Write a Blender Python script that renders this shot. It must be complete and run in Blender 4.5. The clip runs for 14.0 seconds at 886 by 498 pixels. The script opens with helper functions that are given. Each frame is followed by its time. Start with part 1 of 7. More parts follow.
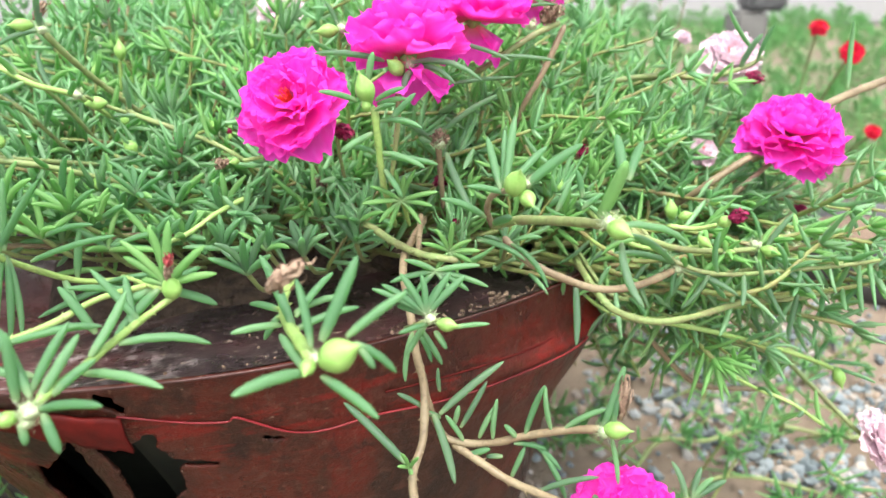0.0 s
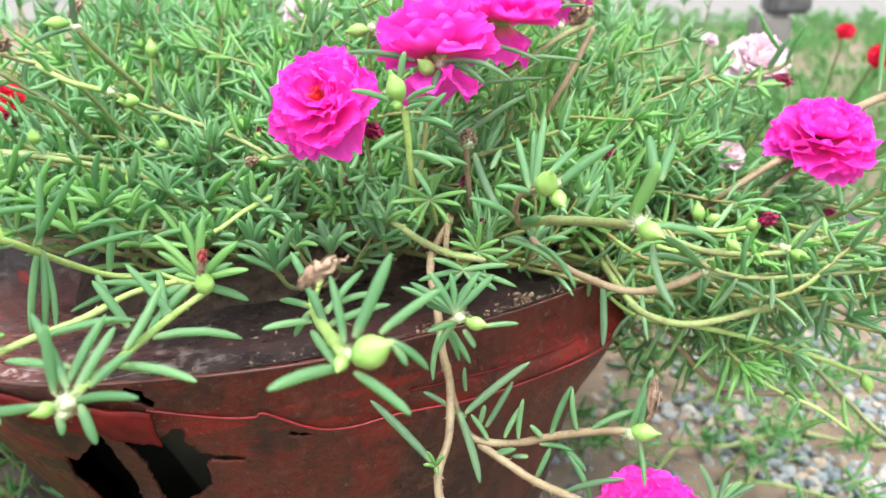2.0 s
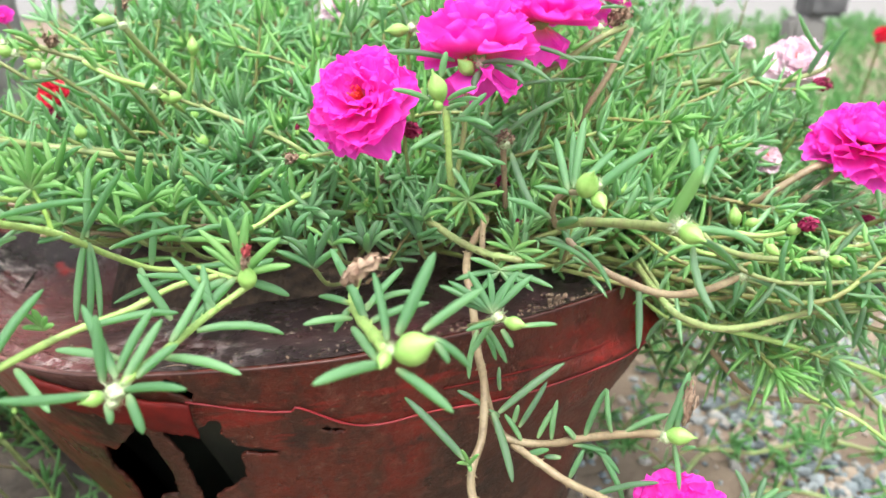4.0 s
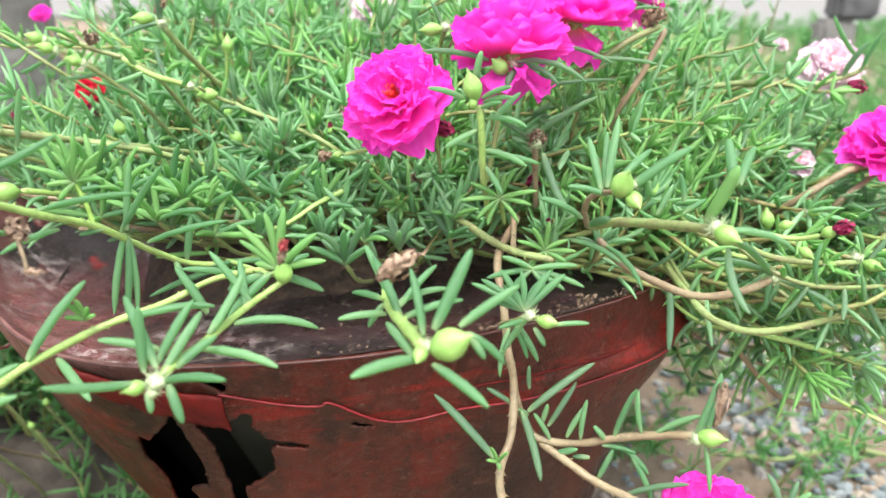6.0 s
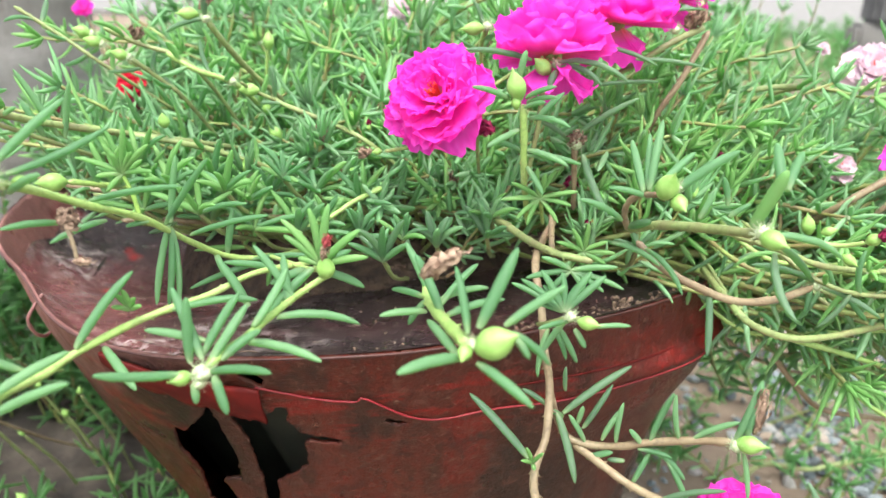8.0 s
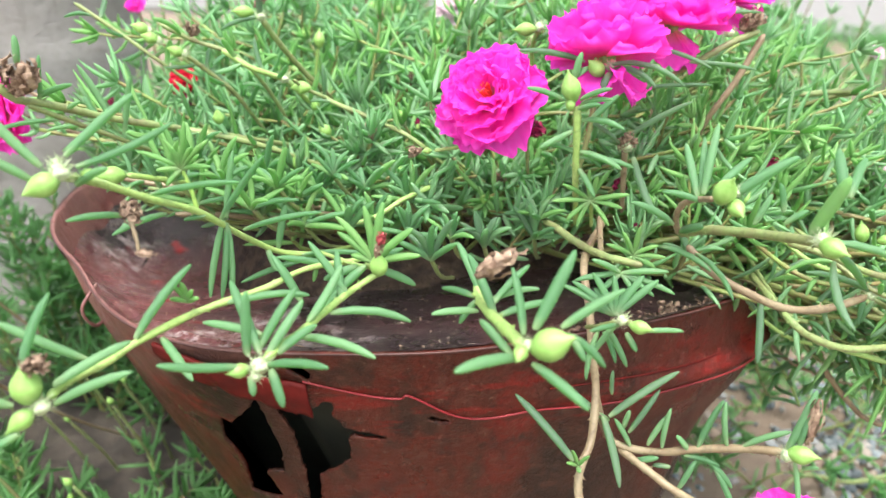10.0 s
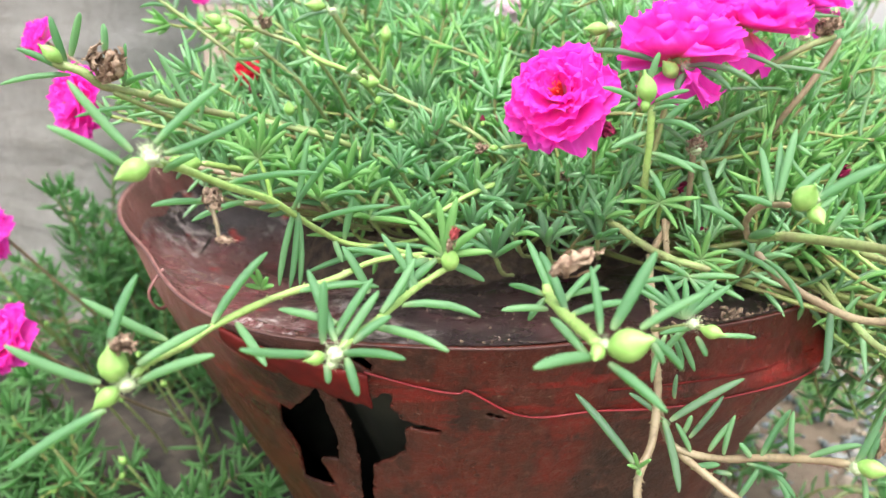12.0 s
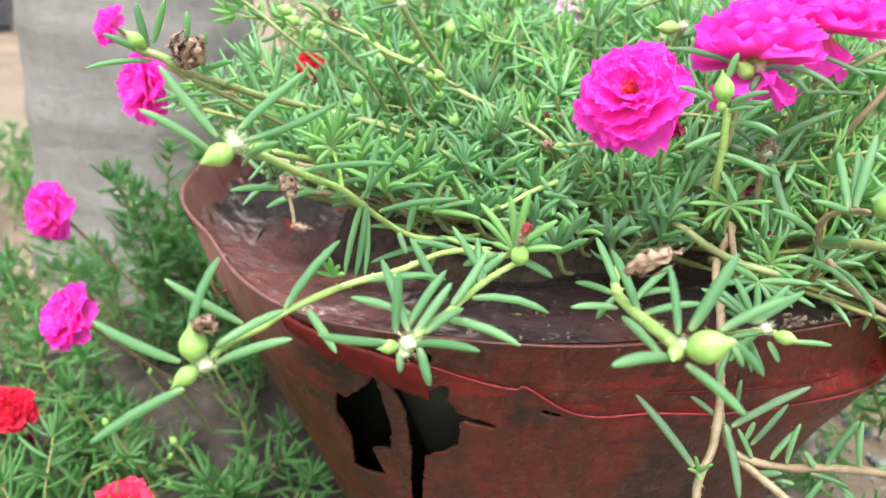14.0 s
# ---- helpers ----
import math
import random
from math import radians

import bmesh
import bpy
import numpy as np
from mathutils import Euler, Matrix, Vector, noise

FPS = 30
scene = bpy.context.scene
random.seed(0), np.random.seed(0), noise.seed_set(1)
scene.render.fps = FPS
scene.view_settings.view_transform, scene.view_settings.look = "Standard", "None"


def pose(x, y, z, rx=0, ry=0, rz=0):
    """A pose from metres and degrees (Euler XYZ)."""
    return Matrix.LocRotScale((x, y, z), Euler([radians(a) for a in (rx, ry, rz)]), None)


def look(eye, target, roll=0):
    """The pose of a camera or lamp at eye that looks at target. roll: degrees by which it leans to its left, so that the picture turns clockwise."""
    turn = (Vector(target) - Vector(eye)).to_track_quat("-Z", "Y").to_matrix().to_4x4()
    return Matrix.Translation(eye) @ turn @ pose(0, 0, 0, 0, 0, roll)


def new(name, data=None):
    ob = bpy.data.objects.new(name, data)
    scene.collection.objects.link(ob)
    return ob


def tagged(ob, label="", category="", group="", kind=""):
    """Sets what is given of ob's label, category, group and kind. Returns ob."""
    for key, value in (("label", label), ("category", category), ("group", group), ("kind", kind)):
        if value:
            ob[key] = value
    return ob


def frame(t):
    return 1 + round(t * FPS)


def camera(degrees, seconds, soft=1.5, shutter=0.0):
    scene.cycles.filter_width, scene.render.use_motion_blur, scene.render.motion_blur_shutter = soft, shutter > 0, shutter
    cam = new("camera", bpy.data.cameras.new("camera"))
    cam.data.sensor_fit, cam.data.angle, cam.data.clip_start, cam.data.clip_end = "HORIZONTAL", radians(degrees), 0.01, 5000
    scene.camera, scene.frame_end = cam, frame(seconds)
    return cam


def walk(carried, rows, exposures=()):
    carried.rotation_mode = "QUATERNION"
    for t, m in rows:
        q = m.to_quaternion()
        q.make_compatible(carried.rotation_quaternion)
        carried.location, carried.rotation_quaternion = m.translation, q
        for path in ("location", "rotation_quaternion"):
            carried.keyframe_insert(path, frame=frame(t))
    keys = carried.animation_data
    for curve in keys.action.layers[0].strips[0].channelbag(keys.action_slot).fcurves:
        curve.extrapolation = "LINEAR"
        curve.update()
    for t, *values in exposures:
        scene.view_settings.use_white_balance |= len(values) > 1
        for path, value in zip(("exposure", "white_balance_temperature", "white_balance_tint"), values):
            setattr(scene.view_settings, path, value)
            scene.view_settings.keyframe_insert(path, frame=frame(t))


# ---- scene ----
# The camera drifts a few centimetres to its left in front of the pot and pans with it.
cam = camera(61.93, 14.0)
cam.data.dof.use_dof, cam.data.dof.focus_distance, cam.data.dof.aperture_fstop = True, 0.275, 12.0
PATH = [
    (0.0, 0.0000, 0.0000, 0.4100, -0.00, -21.00, -0.00),
    (0.5, -0.0008, -0.0005, 0.4098, 0.33, -20.93, -0.02),
    (1.0, -0.0016, -0.0009, 0.4096, 0.65, -20.87, 0.01),
    (1.5, -0.0030, -0.0008, 0.4093, 0.93, -20.84, 0.11),
    (2.0, -0.0043, -0.0010, 0.4094, 1.35, -20.87, 0.22),
    (2.5, -0.0057, -0.0017, 0.4095, 1.77, -20.87, 0.33),
    (3.0, -0.0071, -0.0020, 0.4098, 2.26, -20.91, 0.41),
    (5.5, -0.0125, -0.0042, 0.4093, 4.56, -20.88, 0.72),
    (6.0, -0.0135, -0.0047, 0.4091, 4.95, -20.83, 0.75),
    (6.5, -0.0146, -0.0047, 0.4091, 5.31, -20.85, 0.90),
    (7.0, -0.0160, -0.0037, 0.4085, 5.70, -20.85, 1.04),
    (7.5, -0.0183, -0.0054, 0.4089, 6.10, -20.89, 1.29),
    (8.0, -0.0197, -0.0056, 0.4088, 6.77, -20.91, 1.38),
    (10.5, -0.0296, -0.0082, 0.4091, 9.95, -21.12, 2.08),
    (11.0, -0.0328, -0.0090, 0.4090, 10.68, -21.22, 2.39),
    (11.5, -0.0342, -0.0100, 0.4088, 11.49, -21.24, 2.40),
    (12.0, -0.0373, -0.0112, 0.4085, 12.24, -21.31, 2.74),
    (12.5, -0.0397, -0.0119, 0.4081, 12.92, -21.36, 2.90),
    (13.0, -0.0424, -0.0132, 0.4077, 13.65, -21.44, 3.21),
    (13.5, -0.0448, -0.0141, 0.4075, 14.31, -21.55, 3.46),
    (14.0, -0.0480, -0.0153, 0.4071, 15.07, -21.67, 3.79),
]
EXPOSURE = 1.77
walk(cam, [(t, pose(x, y, z, 90 + pitch, 0, yaw) @ pose(0, 0, 0, 0, 0, roll)) for t, x, y, z, yaw, pitch, roll in PATH],
     exposures=((0.0, EXPOSURE), (14.0, EXPOSURE + 0.08)))

# ---- daylight under a bright overcast sky ----
world = bpy.data.worlds.new("daylight")
scene.world = world
world.use_nodes = True
wn = world.node_tree
wn.nodes.clear()
sky = wn.nodes.new("ShaderNodeTexSky")
sky.sky_type = "NISHITA"
sky.sun_disc = False
sky.sun_elevation, sky.sun_rotation = radians(68), radians(172)
sky.dust_density, sky.air_density, sky.ozone_density = 4.0, 1.0, 1.0
soft_white = wn.nodes.new("ShaderNodeHueSaturation")
soft_white.inputs["Saturation"].default_value = 0.35
back = wn.nodes.new("ShaderNodeBackground")
back.inputs["Strength"].default_value = 0.15
wout = wn.nodes.new("ShaderNodeOutputWorld")
wn.links.new(sky.outputs[0], soft_white.inputs["Color"])
wn.links.new(soft_white.outputs[0], back.inputs["Color"])
wn.links.new(back.outputs[0], wout.inputs["Surface"])
sun = new("sun", bpy.data.lights.new("sun", "SUN"))
sun.data.energy, sun.data.angle, sun.data.color = 1.15, radians(32), (1.0, 0.97, 0.92)
sun.matrix_world = look((0.25, -0.7, 3.0), (0.1, 0.4, 0.2))

# ---- materials ----
class Nodes:
    """A node material, built up by short calls."""

    def __init__(self, name, roughness=0.6, specular=0.5):
        self.m = bpy.data.materials.new(name)
        self.m.use_nodes = True
        self.t = self.m.node_tree
        self.b = self.t.nodes["Principled BSDF"]
        self.out = self.t.nodes["Material Output"]
        self.b.inputs["Roughness"].default_value = roughness
        self.b.inputs["Specular IOR Level"].default_value = specular

    def node(self, kind, **links):
        n = self.t.nodes.new(kind)
        return n

    def put(self, socket, value):
        if hasattr(value, "links"):
            self.t.links.new(value, socket)
        else:
            socket.default_value = value

    def coords(self, kind="Object"):
        return self.node("ShaderNodeTexCoord").outputs[kind]

    def noise(self, scale, detail=4.0, rough=0.55, vector=None, stretch=None):
        n = self.node("ShaderNodeTexNoise")
        n.inputs["Scale"].default_value = scale
        n.inputs["Detail"].default_value = detail
        n.inputs["Roughness"].default_value = rough
        v = vector or self.coords()
        if stretch:
            mp = self.node("ShaderNodeMapping")
            mp.inputs["Scale"].default_value = stretch
            self.t.links.new(v, mp.inputs["Vector"])
            v = mp.outputs[0]
        self.t.links.new(v, n.inputs["Vector"])
        return n.outputs[0]

    def voronoi(self, scale, feature="F1"):
        n = self.node("ShaderNodeTexVoronoi")
        n.feature = feature
        n.inputs["Scale"].default_value = scale
        self.t.links.new(self.coords(), n.inputs["Vector"])
        return n.outputs[0]

    def ramp(self, fac, *stops):
        n = self.node("ShaderNodeValToRGB")
        while len(n.color_ramp.elements) < len(stops):
            n.color_ramp.elements.new(0.5)
        for e, (p, c) in zip(n.color_ramp.elements, stops):
            e.position, e.color = p, (*c, 1) if len(c) == 3 else c
        self.t.links.new(fac, n.inputs[0])
        return n.outputs[0]

    def mix(self, fac, a, b, blend="MIX"):
        n = self.node("ShaderNodeMix")
        n.data_type, n.blend_type = "RGBA", blend
        self.put(n.inputs[0], fac)
        for s, v in ((n.inputs[6], a), (n.inputs[7], b)):
            self.put(s, v if hasattr(v, "links") else (*v, 1))
        return n.outputs[2]

    def math(self, op, a, b):
        n = self.node("ShaderNodeMath")
        n.operation = op
        self.put(n.inputs[0], a)
        self.put(n.inputs[1], b)
        return n.outputs[0]

    def island(self):
        return self.node("ShaderNodeNewGeometry").outputs["Random Per Island"]

    def each(self):
        return self.node("ShaderNodeObjectInfo").outputs["Random"]

    def colour(self, v):
        self.put(self.b.inputs["Base Color"], v if hasattr(v, "links") else (*v, 1))
        return self

    def rough(self, v):
        self.put(self.b.inputs["Roughness"], v)
        return self

    def bump(self, height, strength=0.3, distance=0.001):
        n = self.node("ShaderNodeBump")
        n.inputs["Strength"].default_value = strength
        n.inputs["Distance"].default_value = distance
        self.t.links.new(height, n.inputs["Height"])
        self.t.links.new(n.outputs[0], self.b.inputs["Normal"])
        return self

    def thin(self, colour, share):
        """Lets some light through, as a petal or a leaf does."""
        tr = self.node("ShaderNodeBsdfTranslucent")
        self.put(tr.inputs["Color"], colour if hasattr(colour, "links") else (*colour, 1))
        mx = self.node("ShaderNodeMixShader")
        mx.inputs[0].default_value = share
        self.t.links.new(self.b.outputs[0], mx.inputs[1])
        self.t.links.new(tr.outputs[0], mx.inputs[2])
        self.t.links.new(mx.outputs[0], self.out.inputs["Surface"])
        return self


def leaf_material(name, dark, mid, light, by_object):
    n = Nodes(name, 0.48 if by_object else 0.46, 0.32 if by_object else 0.36)
    r = n.each() if by_object else n.island()
    c = n.ramp(r, (0.0, dark), (0.5, mid), (1.0, light))
    mottled = n.noise(260, 3)
    c = n.mix(n.ramp(n.noise(70, 4), (0.42, (0, 0, 0)), (0.70, (0.30, 0.30, 0.30))), c, dark)
    c = n.mix(n.math("MULTIPLY", mottled, 0.28), c, (0.20, 0.30, 0.17))
    if by_object:  # the pale foot of a leaf, a paler keel and a dusty bloom
        spot = n.node("ShaderNodeSeparateXYZ")
        n.t.links.new(n.coords(), spot.inputs[0])
        c = n.mix(n.ramp(spot.outputs[2], (0.0004, (0.7, 0.7, 0.7)), (0.0028, (0, 0, 0))), c, (0.38, 0.47, 0.26))
        c = n.mix(n.ramp(n.noise(180, 6, 0.7), (0.50, (0, 0, 0)), (0.72, (0.16, 0.16, 0.16))), c, (0.26, 0.37, 0.26))
    n.colour(c)
    n.bump(n.noise(700, 2), 0.15, 0.0003)
    return n.thin((0.28, 0.58, 0.20), 0.48).m


LEAF = leaf_material("succulent leaf", (0.084, 0.208, 0.104), (0.140, 0.302, 0.152), (0.222, 0.402, 0.208), True)
FOLIAGE = leaf_material("succulent foliage", (0.188, 0.412, 0.190), (0.287, 0.538, 0.280), (0.395, 0.625, 0.375), False)
FRESH_FOLIAGE = leaf_material("fresh foliage", (0.17, 0.40, 0.105), (0.25, 0.52, 0.155), (0.34, 0.59, 0.22), False)
OLD_FOLIAGE = leaf_material("old dusty foliage", (0.125, 0.245, 0.125), (0.19, 0.330, 0.175), (0.27, 0.41, 0.24), False)
OLD_LEAF = leaf_material("dusty old leaf", (0.095, 0.165, 0.115), (0.125, 0.205, 0.140), (0.16, 0.25, 0.165), True)
FRESH = leaf_material("fresh shoot", (0.165, 0.36, 0.110), (0.21, 0.43, 0.135), (0.27, 0.48, 0.165), True)
GROUND_LEAF = leaf_material("ground cover leaf", (0.070, 0.230, 0.070), (0.130, 0.340, 0.110), (0.22, 0.44, 0.17), False)


LOW_LEAF = leaf_material("low leaf", (0.050, 0.158, 0.045), (0.088, 0.230, 0.072), (0.145, 0.310, 0.112), False)
# a darker copy of the low leaf; shade is put into its colour
SHADED_LEAF = leaf_material("shaded low leaf", (0.030, 0.095, 0.032), (0.052, 0.145, 0.050), (0.090, 0.205, 0.078), False)


def stem_material(name, a, b, c):
    n = Nodes(name, 0.45, 0.4)
    base = n.ramp(n.noise(90, 4), (0.3, a), (0.5, b), (0.72, c))
    spots = n.ramp(n.noise(420, 5, 0.7), (0.50, (0, 0, 0)), (0.68, (0.55, 0.55, 0.55)))
    n.colour(n.mix(spots, base, tuple(0.45 * v for v in a)))
    n.bump(n.noise(500, 3, stretch=(1, 1, 0.3)), 0.6, 0.0005)
    return n.m


STEM_GREEN = stem_material("green stem", (0.225, 0.360, 0.092), (0.275, 0.415, 0.118), (0.335, 0.420, 0.160))
STEM_BROWN = stem_material("woody stem", (0.170, 0.122, 0.070), (0.23, 0.178, 0.105), (0.275, 0.232, 0.138))
FRESH_STEM = stem_material('fresh stem', (0.187, 0.357, 0.068), (0.238, 0.408, 0.085), (0.289, 0.425, 0.102))
TWIG = stem_material("reddish twig", (0.20, 0.085, 0.080), (0.27, 0.130, 0.115), (0.31, 0.185, 0.165))
STEM_MIXED = stem_material("ageing stem", (0.190, 0.190, 0.086), (0.205, 0.258, 0.094), (0.215, 0.310, 0.108))
STEM_THIN = stem_material("thin tangled stem", (0.200, 0.145, 0.068), (0.200, 0.235, 0.070), (0.20, 0.310, 0.085))


def petal_material(name, edge, heart, share=0.35, foot_colour=None):
    n = Nodes(name, 0.55, 0.25)
    streak = n.noise(4, 3, stretch=(2.0, 0.8, 1.0))
    c = n.mix(n.ramp(streak, (0.25, (0, 0, 0)), (0.85, (1, 1, 1))), edge, heart)
    c = n.mix(n.math("MULTIPLY", n.each(), 0.35), c, heart)
    if foot_colour:
        foot = n.node("ShaderNodeSeparateXYZ")
        n.t.links.new(n.coords(), foot.inputs[0])
        c = n.mix(n.ramp(foot.outputs[1], (0.10, (0.8, 0.8, 0.8)), (0.42, (0, 0, 0))), c, foot_colour)
    n.colour(c)
    n.bump(n.noise(9, 3, stretch=(3.0, 0.5, 1.0)), 0.2, 0.0004)
    return n.thin(c, share).m


MAGENTA = petal_material("magenta petal", (0.95, 0.140, 0.72), (0.88, 0.034, 0.54), 0.57, (0.80, 0.42, 0.22))
BLUSH = petal_material("white and pink petal", (0.82, 0.77, 0.79), (0.74, 0.48, 0.58), 0.25)
RED = petal_material("red petal", (0.80, 0.030, 0.085), (0.58, 0.012, 0.045), 0.25)
CORAL = petal_material("coral pink petal", (0.90, 0.08, 0.20), (0.72, 0.02, 0.07), 0.3)
WINE = petal_material("wilting wine-red petal", (0.36, 0.02, 0.09), (0.16, 0.015, 0.05), 0.1)


def plain(name, a, b, scale, roughness=0.6, bump=0.3, depth=0.0006, specular=0.4):
    n = Nodes(name, roughness, specular)
    f = n.noise(scale, 5)
    n.colour(n.ramp(f, (0.32, a), (0.68, b)))
    n.bump(n.noise(scale * 2.3, 4), bump, depth)
    return n.m


BUD = plain("green bud", (0.165, 0.330, 0.066), (0.265, 0.440, 0.122), 3.5, 0.42, 0.08, 0.0003)
PALE = plain("pale papery scale", (0.29, 0.40, 0.19), (0.50, 0.55, 0.38), 4, 0.7)
DRY = plain("dried flower", (0.13, 0.070, 0.045), (0.50, 0.37, 0.26), 5, 0.85, 0.8, 0.0012)
STAMEN = plain("stamen", (0.70, 0.02, 0.05), (0.85, 0.12, 0.03), 12, 0.5)
SOIL = plain("potting soil", (0.020, 0.014, 0.011), (0.090, 0.058, 0.038), 140, 0.95, 1.0, 0.004)


DOWN = (1.0, 1.0, 0.5)

WORN_EDGE = plain("worn plastic edge", (0.032, 0.009, 0.007), (0.097, 0.043, 0.036), 38, 0.5, 0.3)
# soil colour taken down to stand for shade round the pot's foot
SHADED_SOIL = plain("dark soil with shade in it", (0.012, 0.010, 0.008), (0.066, 0.054, 0.042), 40, 0.9, 1.0, 0.004)


def pot_material():
    """Old plastic sheet, brown-red, scuffed, with dried mud, pale scratches, dark stains and a sheen painted on one
    shoulder.
    """
    n = Nodes("worn brown-red plastic", 0.45, 0.28)
    big = n.noise(9, 6, 0.62, stretch=DOWN)
    mid = n.noise(36, 7, 0.68, stretch=DOWN)
    fine = n.noise(170, 6, 0.7)
    c = n.ramp(big, (0.38, (0.014, 0.008, 0.006)), (0.46, (0.048, 0.016, 0.010)), (0.53, (0.100, 0.015, 0.008)), (0.60, (0.044, 0.016, 0.010)), (0.70, (0.115, 0.014, 0.008)))
    c = n.mix(n.ramp(mid, (0.49, (0, 0, 0)), (0.62, (0.8, 0.8, 0.8))), c, (0.040, 0.020, 0.012))
    c = n.mix(n.ramp(n.noise(20, 6, 0.65, stretch=DOWN), (0.54, (0, 0, 0)), (0.63, (0.85, 0.85, 0.85))), c, (0.135, 0.012, 0.007))
    c = n.mix(n.ramp(n.noise(30, 7, 0.7, stretch=DOWN), (0.56, (0, 0, 0)), (0.70, (0.75, 0.75, 0.75))), c, (0.110, 0.058, 0.038))
    c = n.mix(n.ramp(fine, (0.52, (0, 0, 0)), (0.66, (0.7, 0.7, 0.7))), c, (0.12, 0.056, 0.040))
    c = n.mix(n.ramp(n.noise(58, 7, 0.72, stretch=DOWN), (0.55, (0, 0, 0)), (0.67, (0.9, 0.9, 0.9))), c, (0.013, 0.008, 0.007))
    c = n.mix(n.ramp(n.noise(110, 8, 0.78), (0.53, (0, 0, 0)), (0.64, (0.7, 0.7, 0.7))), c, (0.020, 0.010, 0.008))
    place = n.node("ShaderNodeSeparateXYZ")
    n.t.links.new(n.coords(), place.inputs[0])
    rubbed = n.math("ADD", place.outputs[0], n.math("MULTIPLY", n.math("SUBTRACT", place.outputs[2], 0.2), 1.2))
    rubbed = n.math("ADD", rubbed, n.math("MULTIPLY", n.noise(26, 7, 0.7), 0.22))
    c = n.mix(n.ramp(rubbed, (0.09, (0, 0, 0)), (0.24, (0.5, 0.5, 0.5))), c, (0.085, 0.012, 0.008))
    # pale scuffing high on the left, with the sky's reflection painted into it
    shoulder_sheen = n.math("SUBTRACT", n.math("MULTIPLY", place.outputs[2], 1.6), place.outputs[0])
    shoulder_sheen = n.math("ADD", shoulder_sheen, n.math("MULTIPLY", n.noise(40, 8, 0.75, stretch=(1, 1, 0.4)), 0.16))
    c = n.mix(n.ramp(shoulder_sheen, (0.64, (0, 0, 0)), (0.74, (0.75, 0.75, 0.75))), c, (0.340, 0.190, 0.185))
    drip = n.ramp(n.noise(75, 6, 0.7, stretch=(1, 1, 0.16)), (0.56, (0, 0, 0)), (0.66, (0.55, 0.55, 0.55)))
    c = n.mix(drip, c, (0.075, 0.030, 0.020))
    band = n.ramp(place.outputs[2], (0.214, (0, 0, 0)), (0.230, (1, 1, 1)), (0.250, (1, 1, 1)), (0.264, (0, 0, 0)))
    smear = n.ramp(n.noise(34, 7, 0.7, stretch=(0.6, 0.6, 2.2)), (0.53, (0, 0, 0)), (0.62, (0.65, 0.65, 0.65)))
    c = n.mix(n.math("MULTIPLY", band, smear), c, (0.230, 0.012, 0.010))
    specks = n.ramp(n.noise(380, 3), (0.668, (0, 0, 0)), (0.73, (1, 1, 1)))
    c = n.mix(n.math("MULTIPLY", specks, 0.6), c, (0.26, 0.18, 0.13))
    c = n.mix(1.0, c, (0.86, 0.74, 0.68), "MULTIPLY")
    n.colour(c)
    n.rough(n.ramp(mid, (0.35, (0.24,) * 3), (0.7, (0.58,) * 3)))
    n.bump(n.math("ADD", fine, n.math("MULTIPLY", mid, 2.0)), 1.0, 0.0018)
    return n.m


